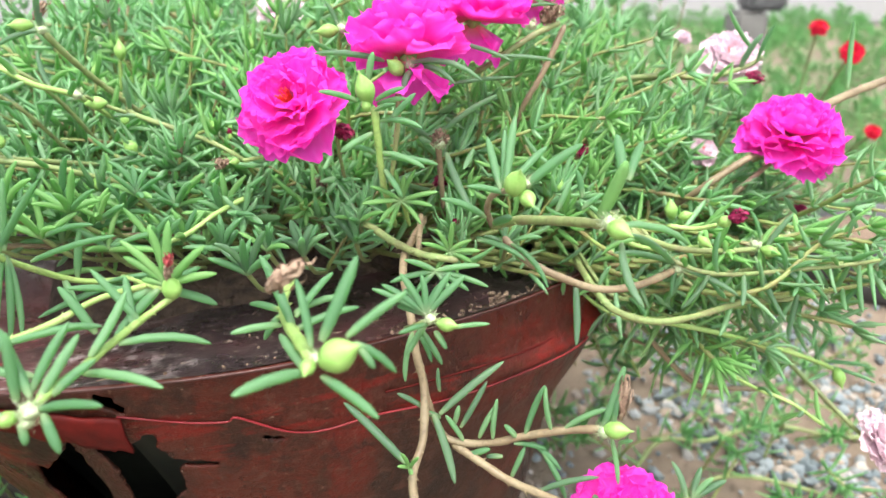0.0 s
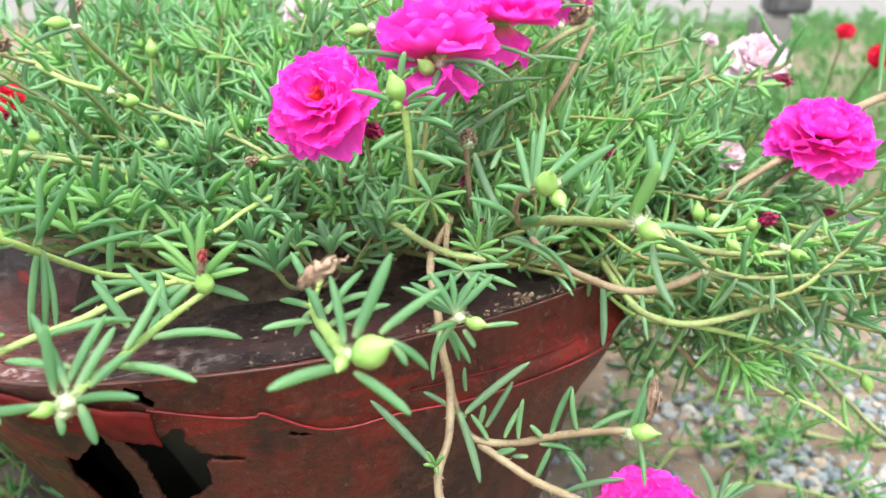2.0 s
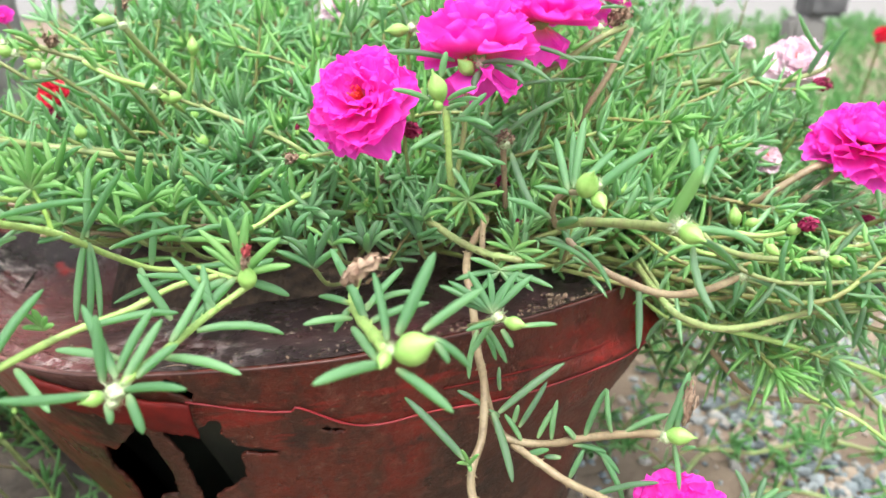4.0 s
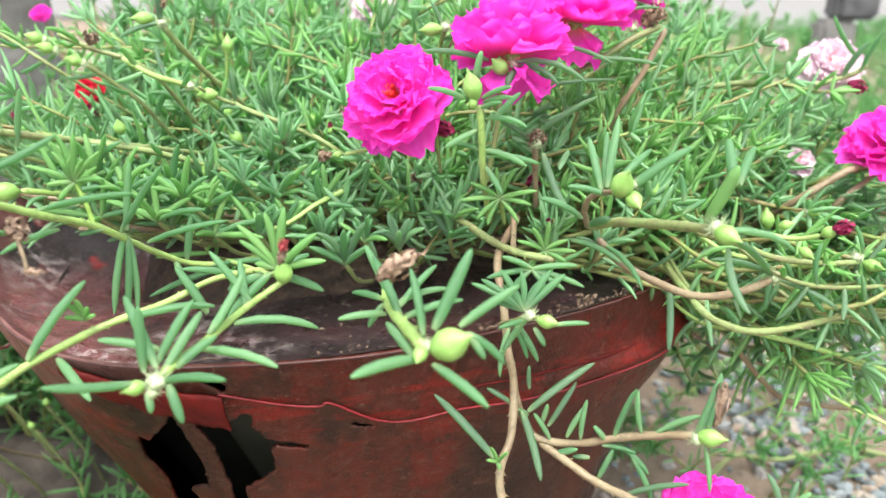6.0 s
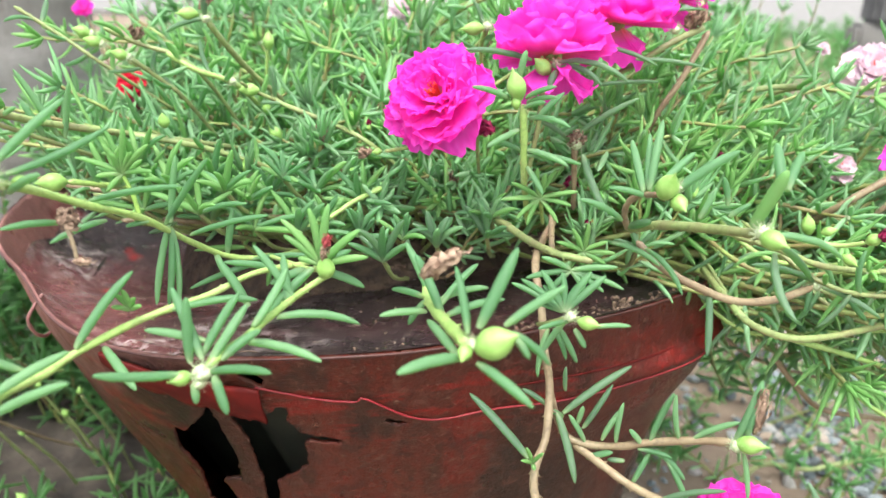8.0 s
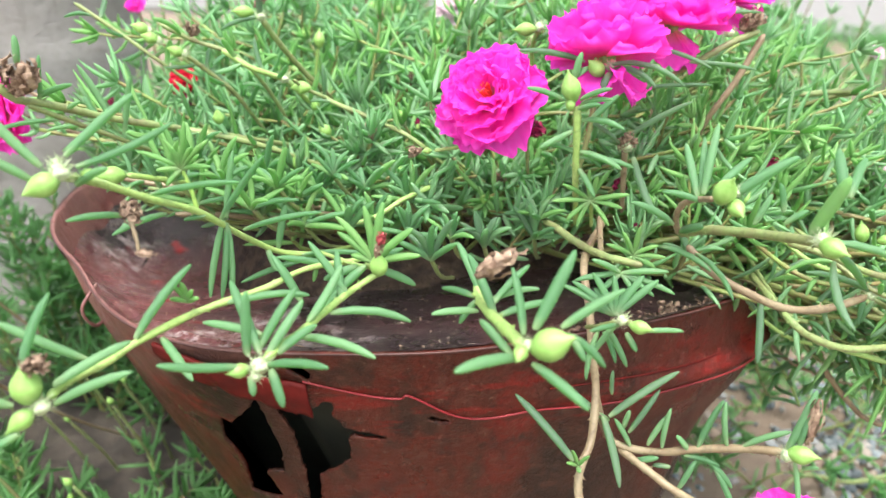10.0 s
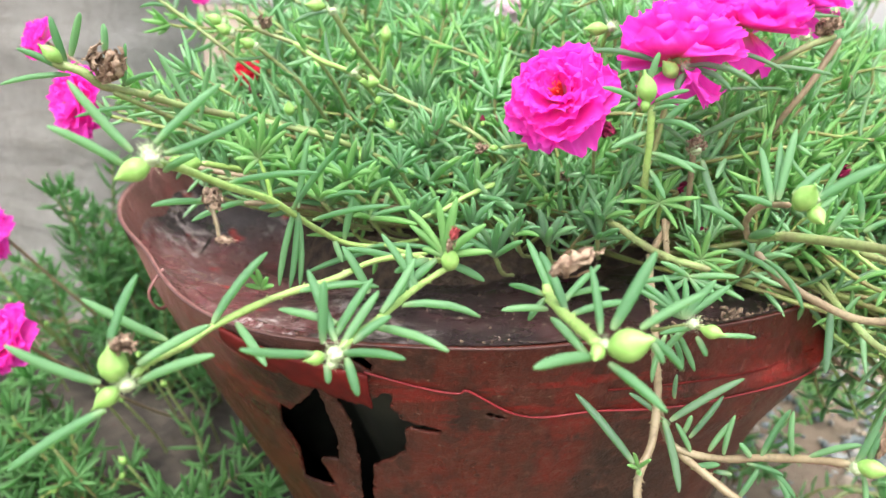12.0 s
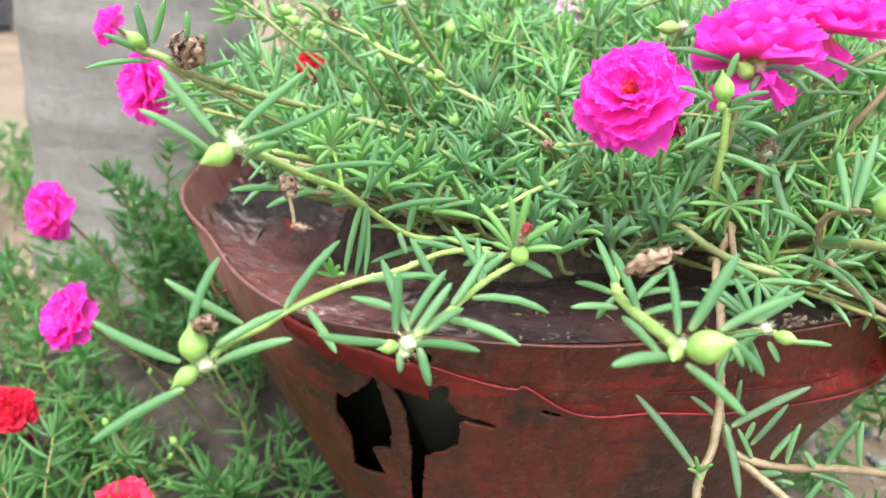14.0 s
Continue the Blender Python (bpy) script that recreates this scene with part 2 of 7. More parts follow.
def collar_material():
    """The same sheet, blackened by wet soil, with shade painted in its far corner, but for a stretch that is rubbed
    red, its sheen partly painted too.
    """
    n = Nodes("dark scuffed plastic", 0.4, 0.5)
    big = n.noise(11, 5, 0.62)
    mid = n.noise(45, 7, 0.7)
    fine = n.noise(160, 6, 0.7)
    c = n.ramp(big, (0.32, (0.014, 0.012, 0.014)), (0.50, (0.026, 0.017, 0.019)), (0.66, (0.060, 0.022, 0.023)), (0.80, (0.030, 0.017, 0.018)))
    across = n.node("ShaderNodeSeparateXYZ")
    n.t.links.new(n.coords(), across.inputs[0])
    # red plastic on the left, lightened to carry the sky's reflection
    bare = n.math("SUBTRACT", n.math("MULTIPLY", n.noise(18, 6, 0.65), 0.20), across.outputs[0])
    c = n.mix(n.ramp(bare, (0.235, (0, 0, 0)), (0.30, (0.9, 0.9, 0.9))), c, (0.160, 0.045, 0.047))
    c = n.mix(n.ramp(n.noise(14, 6, 0.6), (0.56, (0, 0, 0)), (0.70, (0.6, 0.6, 0.6))), c, (0.035, 0.024, 0.026))
    # pale streaks: scuffs together with a whitish sheen painted on
    c = n.mix(n.math("MULTIPLY", n.ramp(bare, (0.235, (0, 0, 0)), (0.30, (0.22, 0.22, 0.22))), n.ramp(n.noise(28, 8, 0.75), (0.50, (0, 0, 0)), (0.62, (1, 1, 1)))), c, (0.40, 0.27, 0.25))
    c = n.mix(n.ramp(mid, (0.50, (0, 0, 0)), (0.72, (0.6, 0.6, 0.6))), c, (0.048, 0.030, 0.029))
    c = n.mix(n.ramp(fine, (0.56, (0, 0, 0)), (0.78, (0.6, 0.6, 0.6))), c, (0.13, 0.09, 0.08))
    # the deep far corner is darkened: its shade is put into the colour
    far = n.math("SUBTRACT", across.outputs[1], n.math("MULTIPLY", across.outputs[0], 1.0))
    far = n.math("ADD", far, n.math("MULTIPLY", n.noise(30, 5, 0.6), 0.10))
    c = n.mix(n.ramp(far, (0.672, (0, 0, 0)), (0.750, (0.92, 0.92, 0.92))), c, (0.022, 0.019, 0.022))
    bright = n.ramp(n.noise(52, 3, 0.5), (0.62, (0, 0, 0)), (0.74, (0.75, 0.75, 0.75)))
    c = n.mix(n.math("MULTIPLY", bright, n.ramp(bare, (0.235, (0, 0, 0)), (0.29, (1, 1, 1)))), c, (0.38, 0.030, 0.028))
    scuff = n.math("MULTIPLY", n.ramp(n.noise(120, 9, 0.8), (0.50, (0, 0, 0)), (0.57, (1, 1, 1))), n.ramp(n.noise(17, 3), (0.48, (0, 0, 0)), (0.58, (0.8, 0.8, 0.8))))
    c = n.mix(n.math("MULTIPLY", scuff, n.ramp(bare, (0.20, (0, 0, 0)), (0.27, (1, 1, 1)))), c, (0.42, 0.36, 0.35))
    specks = n.ramp(n.noise(300, 3), (0.64, (0, 0, 0)), (0.70, (1, 1, 1)))
    c = n.mix(n.math("MULTIPLY", specks, 0.8), c, (0.30, 0.24, 0.19))
    n.colour(c)
    n.rough(n.ramp(mid, (0.35, (0.16,) * 3), (0.65, (0.45,) * 3)))
    n.b.inputs["Coat Weight"].default_value, n.b.inputs["Coat Roughness"].default_value = 0.20, 0.24
    n.bump(n.math("ADD", fine, n.math("MULTIPLY", mid, 3.0)), 0.5, 0.0016)
    return n.m


POT, COLLAR = pot_material(), collar_material()
POT_RED = plain("bright red plastic", (0.048, 0.0055, 0.0045), (0.110, 0.009, 0.007), 70, 0.55, 0.5, 0.0008, 0.12)
WIRE = plain("red cord", (0.13, 0.012, 0.014), (0.27, 0.022, 0.028), 40, 0.45, 0.2)


def ground_material():
    n = Nodes("sandy garden earth", 0.95, 0.2)
    big = n.noise(3.0, 5)
    fine = n.noise(60, 6, 0.7)
    c = n.ramp(big, (0.3, (0.150, 0.112, 0.080)), (0.55, (0.232, 0.182, 0.136)), (0.75, (0.285, 0.238, 0.187)))
    c = n.mix(n.ramp(fine, (0.45, (0, 0, 0)), (0.75, (0.454, 0.454, 0.454))), c, (0.104, 0.0745, 0.0518))
    c = n.mix(n.ramp(n.noise(0.7, 6, 0.6), (0.42, (0, 0, 0)), (0.62, (0.40, 0.40, 0.40))), c, (0.165, 0.130, 0.095))
    c = n.mix(n.ramp(n.noise(11, 5, 0.65), (0.55, (0, 0, 0)), (0.70, (0.5, 0.5, 0.5))), c, (0.30, 0.26, 0.205))
    n.colour(c)
    n.bump(fine, 0.9, 0.006)
    return n.m


GROUND = ground_material()


def stone_material():
    n = Nodes("grey gravel", 0.8, 0.35)
    r = n.island()
    c = n.ramp(r, (0.0, (0.105, 0.140, 0.155)), (0.45, (0.20, 0.24, 0.255)), (0.65, (0.29, 0.295, 0.285)), (0.8, (0.31, 0.23, 0.16)), (1.0, (0.36, 0.34, 0.31)))
    n.colour(n.mix(n.math("MULTIPLY", n.noise(240, 4), 0.4), c, (0.165, 0.158, 0.143)))
    n.bump(n.noise(500, 4), 0.4, 0.001)
    return n.m


STONE = stone_material()
CONCRETE = plain("weathered concrete", (0.14, 0.135, 0.126), (0.20, 0.193, 0.181), 14, 0.9, 0.5, 0.003)


def bark_material():
    n = Nodes("grey palm bark", 0.9, 0.25)
    big = n.noise(9, 6, 0.65)
    lines = n.noise(16, 6, 0.7, stretch=(1, 1, 4.0))
    fine = n.noise(120, 6, 0.75)
    c = n.ramp(big, (0.3, (0.148, 0.139, 0.126)), (0.5, (0.207, 0.198, 0.183)), (0.7, (0.262, 0.253, 0.238)))
    c = n.mix(n.ramp(lines, (0.52, (0, 0, 0)), (0.70, (0.64, 0.64, 0.64))), c, (0.16, 0.144, 0.124))
    c = n.mix(n.ramp(fine, (0.52, (0, 0, 0)), (0.75, (0.64, 0.64, 0.64))), c, (0.128, 0.112, 0.096))
    c = n.mix(n.ramp(n.noise(34, 7, 0.75, stretch=(1, 1, 0.35)), (0.58, (0, 0, 0)), (0.70, (0.7, 0.7, 0.7))), c, (0.105, 0.092, 0.078))
    n.colour(c)
    n.bump(n.math("ADD", fine, lines), 0.8, 0.003)
    return n.m


BARK = bark_material()
GRIT = plain("dry soil crumbs", (0.070, 0.046, 0.030), (0.25, 0.175, 0.12), 320, 0.95, 0.6, 0.0006)
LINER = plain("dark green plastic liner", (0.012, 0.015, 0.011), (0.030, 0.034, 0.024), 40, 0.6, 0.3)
BLACK = plain("dull black rubber", (0.045, 0.045, 0.048), (0.11, 0.11, 0.112), 25, 0.6, 0.3)

# ---- building tools ----
AT = {}  # where each object stands in the world


def thing(name, label, category, base=(0, 0, 0), group="", kind=""):
    ob = tagged(new(name), label, category, group, kind)
    AT[ob] = Matrix.Translation(base)
    ob.matrix_basis = AT[ob]
    return ob


def part(name, mesh, material, parent, label="", at=None, kind=""):
    """Links a mesh as one object under a thing or a part; at is its pose in the world (else its vertices are the world's)."""
    me = mesh
    if isinstance(mesh, bmesh.types.BMesh):
        me = bpy.data.meshes.new(name)
        mesh.to_mesh(me)
        mesh.free()
    if material and not me.materials:
        me.materials.append(material)
    ob = tagged(new(name, me), label, kind=kind)
    AT[ob] = at or Matrix()
    ob.parent = parent
    ob.matrix_basis = AT[parent].inverted() @ AT[ob] if parent else AT[ob]
    return ob


def mesh_of(name, verts, faces, material=None, smooth=True):
    me = bpy.data.meshes.new(name)
    me.from_pydata(verts, [], faces)
    if smooth:
        me.polygons.foreach_set("use_smooth", [True] * len(me.polygons))
    if material:
        me.materials.append(material)
    me.update()
    return me


def axes_for(direction, hint=(0, 0, 1)):
    z = Vector(direction).normalized()
    x = Vector(hint) - Vector(hint).dot(z) * z
    if x.length < 1e-4:
        x = Vector((1, 0, 0)) - z.x * z
    x.normalize()
    return x, z.cross(x), z


def along(points, n):
    """A smooth line of n points through the given ones (Catmull-Rom)."""
    p = [Vector(q) for q in points]
    p = [2 * p[0] - p[1]] + p + [2 * p[-1] - p[-2]]
    out = []
    for i in range(n):
        u = i / (n - 1) * (len(p) - 3)
        k = min(int(u), len(p) - 4)
        u -= k
        a, b, c, d = p[k : k + 4]
        out.append(0.5 * (2 * b + (c - a) * u + (2 * a - 5 * b + 4 * c - d) * u * u + (3 * b - a - 3 * c + d) * u**3))
    return out


def tube(line, radius, sides=8, verts=None, faces=None, blunt=False):
    """A round tube along a line; radius is a number or a function of 0..1. Adds to verts and faces, if given."""
    verts, faces = ([], []) if verts is None else (verts, faces)
    start, n = len(verts), len(line)
    x = None
    for i, p in enumerate(line):
        d = line[min(i + 1, n - 1)] - line[max(i - 1, 0)]
        x, y, _ = axes_for(d, x or (0.3, 0.2, 1))
        r = radius(i / (n - 1)) if callable(radius) else radius
        if blunt and i in (0, n - 1):
            r *= 0.45
        for k in range(sides):
            a = 2 * math.pi * k / sides
            verts.append(p + r * (math.cos(a) * x + math.sin(a) * y))
    for i in range(n - 1):
        for k in range(sides):
            a, b = start + i * sides + k, start + i * sides + (k + 1) % sides
            faces.append((a, b, b + sides, a + sides))
    faces.append(tuple(start + k for k in reversed(range(sides))))
    faces.append(tuple(start + (n - 1) * sides + k for k in range(sides)))
    return verts, faces


# ---- ground ----
def build_ground():
    """One sheet to the horizon, finer and rougher near the pot."""
    xs = [-400, -60, -12, -4] + [-2 + 0.05 * i for i in range(81)] + [4, 12, 60, 400]
    ys = [-400, -60, -8, -2] + [-0.6 + 0.05 * i for i in range(61)] + [3.5, 8, 30, 400]
    verts = [(x, y, 0.006 * noise.noise((x * 6, y * 6, 0)) + 0.004 * noise.noise((x * 19, y * 19, 3))) for y in ys for x in xs]
    w = len(xs)
    faces = [(j * w + i, j * w + i + 1, j * w + w + i + 1, j * w + w + i) for j in range(len(ys) - 1) for i in range(w - 1)]
    ob = new("ground", mesh_of("ground", verts, faces, GROUND))
    tagged(ob, "bare sandy brown garden earth", "ground", kind="structure")


def rounded_stone(rng, r):
    """A broken pebble of about 30 triangles."""
    bm = bmesh.new()
    bmesh.ops.create_icosphere(bm, subdivisions=1, radius=1.0)
    sx, sy, sz = r * rng.uniform(0.7, 1.3), r * rng.uniform(0.7, 1.2), r * rng.uniform(0.45, 0.8)
    k = rng.uniform(0, 100)
    for v in bm.verts:
        f = 1 + 0.45 * noise.noise(v.co * 1.7 + Vector((k, k, k)))
        v.co = Vector((v.co.x * sx, v.co.y * sy, v.co.z * sz)) * f
    verts, faces = [v.co.copy() for v in bm.verts], [[v.index for v in f.verts] for f in bm.faces]
    bm.free()
    return verts, faces


def build_gravel():
    rng = random.Random(4)
    kinds = [rounded_stone(rng, 1.0) for _ in range(14)]
    verts, faces = [], []
    for i in range(8000):
        if i < 6800:
            x, y = rng.gauss(0.42, 0.20), rng.gauss(0.60, 0.19)
            if noise.noise((x * 9, y * 9, 5)) < 0.02 and rng.random() < 0.85:
                continue
        else:
            x, y = rng.uniform(-1.0, 1.6), rng.uniform(0.1, 1.8)
        if y < 0.1 or math.hypot(x + 0.1, y - 0.44) < 0.13:
            continue
        r = rng.choice((0.002, 0.0025, 0.003, 0.004, 0.005, 0.006, 0.0075))
        v, f = rng.choice(kinds)
        m = pose(x, y, r * 0.35, rng.uniform(0, 360), rng.uniform(-30, 30), rng.uniform(0, 360))
        s = len(verts)
        verts += [m @ (r * q) for q in v]
        faces += [[s + k for k in q] for q in f]
    ob = new("gravel", mesh_of("gravel", verts, faces, STONE, False))
    tagged(ob, "loose grey and tan gravel strewn on the earth", "gravel", kind="stuff")


build_ground()
build_gravel()


def box(name, size, at, material, parent=None, bevel=0.01, label=""):
    bm = bmesh.new()
    bmesh.ops.create_cube(bm, size=1.0)
    for v in bm.verts:
        v.co = Vector((v.co.x * size[0], v.co.y * size[1], v.co.z * size[2]))
    bmesh.ops.bevel(bm, geom=bm.edges[:], offset=bevel, segments=2, affect="EDGES")
    return part(name, bm, material, parent, label, at)


# ---- the grey trunk behind the pot ----
def build_trunk():
    base = (-0.668, 0.80, 0)
    tree = thing("palm_tree", "smooth pale grey ringed palm trunk behind the pot", "tree", base)
    verts, faces, rows, n = [], [], 110, 72
    for i in range(rows):
        z = 2.2 * (i / (rows - 1)) ** 1.4
        ring = 0.004 * math.exp(-(((z * 11 + 0.35 * noise.noise((z * 3, 0, 0))) % 1 - 0.5) / 0.11) ** 2)
        r = 0.141 + 0.030 * math.exp(-z / 0.06) - 0.012 * z + ring
        for k in range(n):
            a = 2 * math.pi * k / n
            d = r + 0.004 * noise.noise((math.cos(a) * 2, math.sin(a) * 2, z * 4)) + 0.0015 * noise.noise((math.cos(a) * 9, math.sin(a) * 9, z * 22))
            verts.append((base[0] + d * math.cos(a) - 0.02 * z, base[1] + d * math.sin(a), z - 0.01))
    for i in range(rows - 1):
        for k in range(n):
            a, b = i * n + k, i * n + (k + 1) % n
            faces.append((a, b, b + n, a + n))
    faces.append(tuple((rows - 1) * n + k for k in range(n)))
    low = 8
    part("root_flare", mesh_of("root_flare", verts[: (low + 1) * n], faces[: low * n], BARK), BARK, tree)
    part("trunk", mesh_of("trunk", verts[low * n :], [tuple(k - low * n for k in f) for f in faces[low * n :]], BARK), BARK, tree)


build_trunk()


# ---- far things ----
slab = tagged(box("pavement", (30, 12, 0.05), pose(2, 11.6, 0.012), CONCRETE), "pale worn concrete yard behind the plants", "pavement", kind="structure")
block = tagged(box("concrete_post", (0.09, 0.09, 0.30), pose(0.81, 2.06, 0.15), CONCRETE, bevel=0.012), "short rough pale grey concrete post", "post")
dark_box = tagged(box("crate", (0.10, 0.10, 0.07), pose(0.845, 2.06, 0.335), BLACK, bevel=0.010), "dull black plastic crate on a short concrete post", "crate")
dark_bin = tagged(box("storage_bin", (0.5, 0.4, 0.75), pose(-2.90, 2.40, 0.375), BLACK, bevel=0.03), "dark plastic bin beyond the trunk", "bin")


# ---- the broken pot ----
RIM_Z = 0.272
POT_BASE = (-0.098, 0.44, 0.0)


def bump_at(a, centre, width):
    d = (a - centre + 180) % 360 - 180
    return math.exp(-((d / width) ** 2))


def wall_point(a, z, inset=0.0):
    """A point of the pot's wall at the angle a (degrees) and height z."""
    f = z / RIM_Z
    r = 0.107 + 0.104 * f - inset
    r += 0.030 * (1 - f) * bump_at(a, -12, 42)
    r += f * f * (0.011 * bump_at(a, -103, 17) - 0.007 * bump_at(a, -55, 15) + 0.007 * bump_at(a, -25, 18))
    r += 0.010 * bump_at(a, -25, 30) * math.exp(-(((z - 0.225) / 0.03) ** 2))
    r += 0.006 * bump_at(a, -30, 18) * math.exp(-(((z - 0.238) / 0.006) ** 2))
    r -= 0.007 * bump_at(a, -129, 10) * math.exp(-(((z - RIM_Z) / 0.016) ** 2))
    r += 0.0025 * noise.noise((math.cos(radians(a)) * 3, math.sin(radians(a)) * 3, z * 14))
    return Vector((POT_BASE[0] - 0.021 * f + r * math.cos(radians(a)), POT_BASE[1] + r * math.sin(radians(a)), z))


HOLES = (
    ((-96.7, 0.2458), (-96.6, 0.2345), (-97.1, 0.2066), (-98.6, 0.1897), (-102.3, 0.1849), (-101.8, 0.1641), (-110.2, 0.1553),
     (-106.1, 0.1861), (-106.7, 0.2039), (-103.8, 0.2238), (-102.8, 0.2218), (-100.3, 0.2288), (-98.0, 0.2365)),
    ((-94.9, 0.2398), (-91.0, 0.2377), (-89.0, 0.2443), (-87.6, 0.2433), (-88.5, 0.2357), (-86.9, 0.2274), (-82.5, 0.2231), (-82.6, 0.2204),
     (-87.1, 0.2228), (-87.8, 0.2050), (-93.4, 0.1894), (-96.8, 0.140), (-98.8, 0.140), (-95.2, 0.1962), (-94.2, 0.2219)),
    ((-91.0, 0.2690), (-89.9, 0.2690), (-89.6, 0.2655), (-89.2, 0.2609), (-89.6, 0.2570), (-90.2, 0.2562), (-90.4, 0.2600), (-91.9, 0.2636)),
    ((-77.2, 0.2356), (-74.5, 0.2325), (-74.5, 0.2302), (-77.1, 0.2326)),
)


def inside(x, y, polygon):
    hit = False
    for (x0, y0), (x1, y1) in zip(polygon, polygon[1:] + polygon[:1]):
        if (y0 > y) != (y1 > y) and x < x0 + (y - y0) / (y1 - y0) * (x1 - x0):
            hit = not hit
    return hit


DROPS = ((0.0, 0.0012, -0.004), (0.003, 0.0003, -0.008), (0.009, -0.003, -0.016), (0.020, -0.0065, -0.026), (0.045, -0.0095, -0.035), (0.075, -0.012, -0.038), (0.100, -0.016, -0.040))


def collar_point(a, inset):
    """A point of the inner collar, which falls from the rim to the soil, steeper on the trunk's side."""
    steep = bump_at(a, -160, 42)
    for (i0, z0, s0), (i1, z1, s1) in zip(DROPS, DROPS[1:]):
        if inset <= i1:
            break
    f = (inset - i0) / (i1 - i0)
    p = wall_point(a, RIM_Z, inset)
    p.z = RIM_Z + z0 + (z1 - z0) * f + steep * (s0 + (s1 - s0) * f)
    p.z += 0.0022 * noise.noise((p.x * 35, p.y * 35, 0)) + 0.004 * steep * noise.noise((p.x * 22, p.y * 22, 8))
    ridge = 0.211 + 0.011 * bump_at(a, -103, 17) - 0.204
    p.z += 0.0045 * bump_at(a, -112, 14) * math.exp(-(((inset - ridge) / 0.0035) ** 2))
    return p


def build_pot():
    pot = thing("plant_pot", "large tapered brown-red plastic pot, torn and weathered, on the ground", "pot", POT_BASE)
    angles = [-180 + 3 * i for i in range(18)] + [-126 + 0.28 * i for i in range(215)] + [-65.8 + 3 * i for i in range(82)]
    angles = [a for a in angles if a < 180]
    heights = [0.0, 0.02, 0.04, 0.06, 0.08, 0.10, 0.12] + [0.130 + 0.0011 * i for i in range(124)] + [0.2675, 0.270, 0.272]
    n = len(angles)
    verts = [wall_point(a, z) for z in heights for a in angles]
    faces = []
    for j in range(len(heights) - 1):
        for i in range(n):
            k = (i + 1) % n
            if k:
                a, z = (angles[i] + angles[k]) / 2, (heights[j] + heights[j + 1]) / 2
                if -112 < a < -70:
                    a2, z2 = a + 0.5 * noise.noise((a * 2.1, z * 500, 0)), z + 0.0016 * noise.noise((a * 1.3, z * 420, 7))
                    if any(inside(a2, z2, h) for h in HOLES):
                        continue
            faces.append((j * n + i, j * n + k, (j + 1) * n + k, (j + 1) * n + i))
    # the torn edges, drawn smooth
    uses = {}
    for f in faces:
        for p, q in zip(f, f[1:] + f[:1]):
            uses[min(p, q), max(p, q)] = uses.get((min(p, q), max(p, q)), 0) + 1
    rim = {}
    for (p, q), count in uses.items():
        if count == 1 and n <= p < len(verts) - n and n <= q < len(verts) - n:
            rim.setdefault(p, []).append(q)
            rim.setdefault(q, []).append(p)
    for _ in range(3):
        moved = {p: verts[p].lerp(sum((verts[q] for q in near), Vector()) / len(near), 0.5) for p, near in rim.items() if len(near) == 2}
        for p, q in moved.items():
            verts[p] = q
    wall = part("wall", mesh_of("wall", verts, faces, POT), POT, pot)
    thick = wall.modifiers.new("thickness", "SOLIDIFY")
    thick.thickness, thick.offset = 0.0015, -1.0
    # a worn lip that stands a little out of the wall's upper edge
    line = [wall_point(a, RIM_Z) + Vector((0, 0, 0.0012 * noise.noise((a * 0.05, 1, 0)))) for a in range(-180, 181, 2)]
    part("lip", mesh_of("lip", *tube(line, lambda u: 0.0005 + 0.0003 * noise.noise((u * 60, 0, 0)), 6)), WORN_EDGE, pot, "thin worn upper edge")
    # the inner collar that falls from the rim to the soil
    faces, m = [], 160
    insets = (0.0012, 0.003, 0.005, 0.007, 0.009, 0.0115, 0.014, 0.0165, 0.019, 0.022, 0.026, 0.031, 0.037, 0.045, 0.060, 0.075, 0.100)
    verts = [collar_point(360 * k / m - 180, inset) for inset in insets for k in range(m)]
    for j in range(len(insets) - 1):
        for k in range(m):
            a, b = j * m + k, j * m + (k + 1) % m
            faces.append((a, b, b + m, a + m))
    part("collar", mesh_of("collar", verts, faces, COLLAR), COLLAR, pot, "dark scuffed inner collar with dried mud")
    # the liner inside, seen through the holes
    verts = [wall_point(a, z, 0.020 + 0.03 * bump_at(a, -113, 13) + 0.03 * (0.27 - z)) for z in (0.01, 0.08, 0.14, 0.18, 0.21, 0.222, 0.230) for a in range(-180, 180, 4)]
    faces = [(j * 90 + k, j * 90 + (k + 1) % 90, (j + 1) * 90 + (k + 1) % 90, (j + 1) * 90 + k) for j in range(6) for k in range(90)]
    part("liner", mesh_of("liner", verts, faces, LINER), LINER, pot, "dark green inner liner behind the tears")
    # the base plate
    verts = [wall_point(a, 0.004, 0.001) for a in range(-180, 180, 6)]
    part("base", mesh_of("base", verts, [tuple(range(60))]), POT, pot)
    # the bright red flap that is torn loose over the holes
    verts, faces, cols, rows = [], [], 36, 8
    for j in range(rows):
        for i in range(cols):
            u, v = i / (cols - 1), j / (rows - 1)
            a = -105.0 + 15.2 * u
            top, low = 0.2700 - 0.0135 * u, 0.2610 - 0.0212 * u ** 0.8 + 0.0022 * noise.noise((u * 9, 0, 2)) + 0.0012 * noise.noise((u * 31, 0, 2))
            p = wall_point(a, top + (low - top) * v, -0.0016 - 0.0012 * math.sin(math.pi * v) - 0.003 * u * u * v + 0.0012 * noise.noise((u * 7, v * 2, 5)))
            verts.append(p)
    for j in range(rows - 1):
        for i in range(cols - 1):
            a = j * cols + i
            faces.append((a, a + 1, a + cols + 1, a + cols))
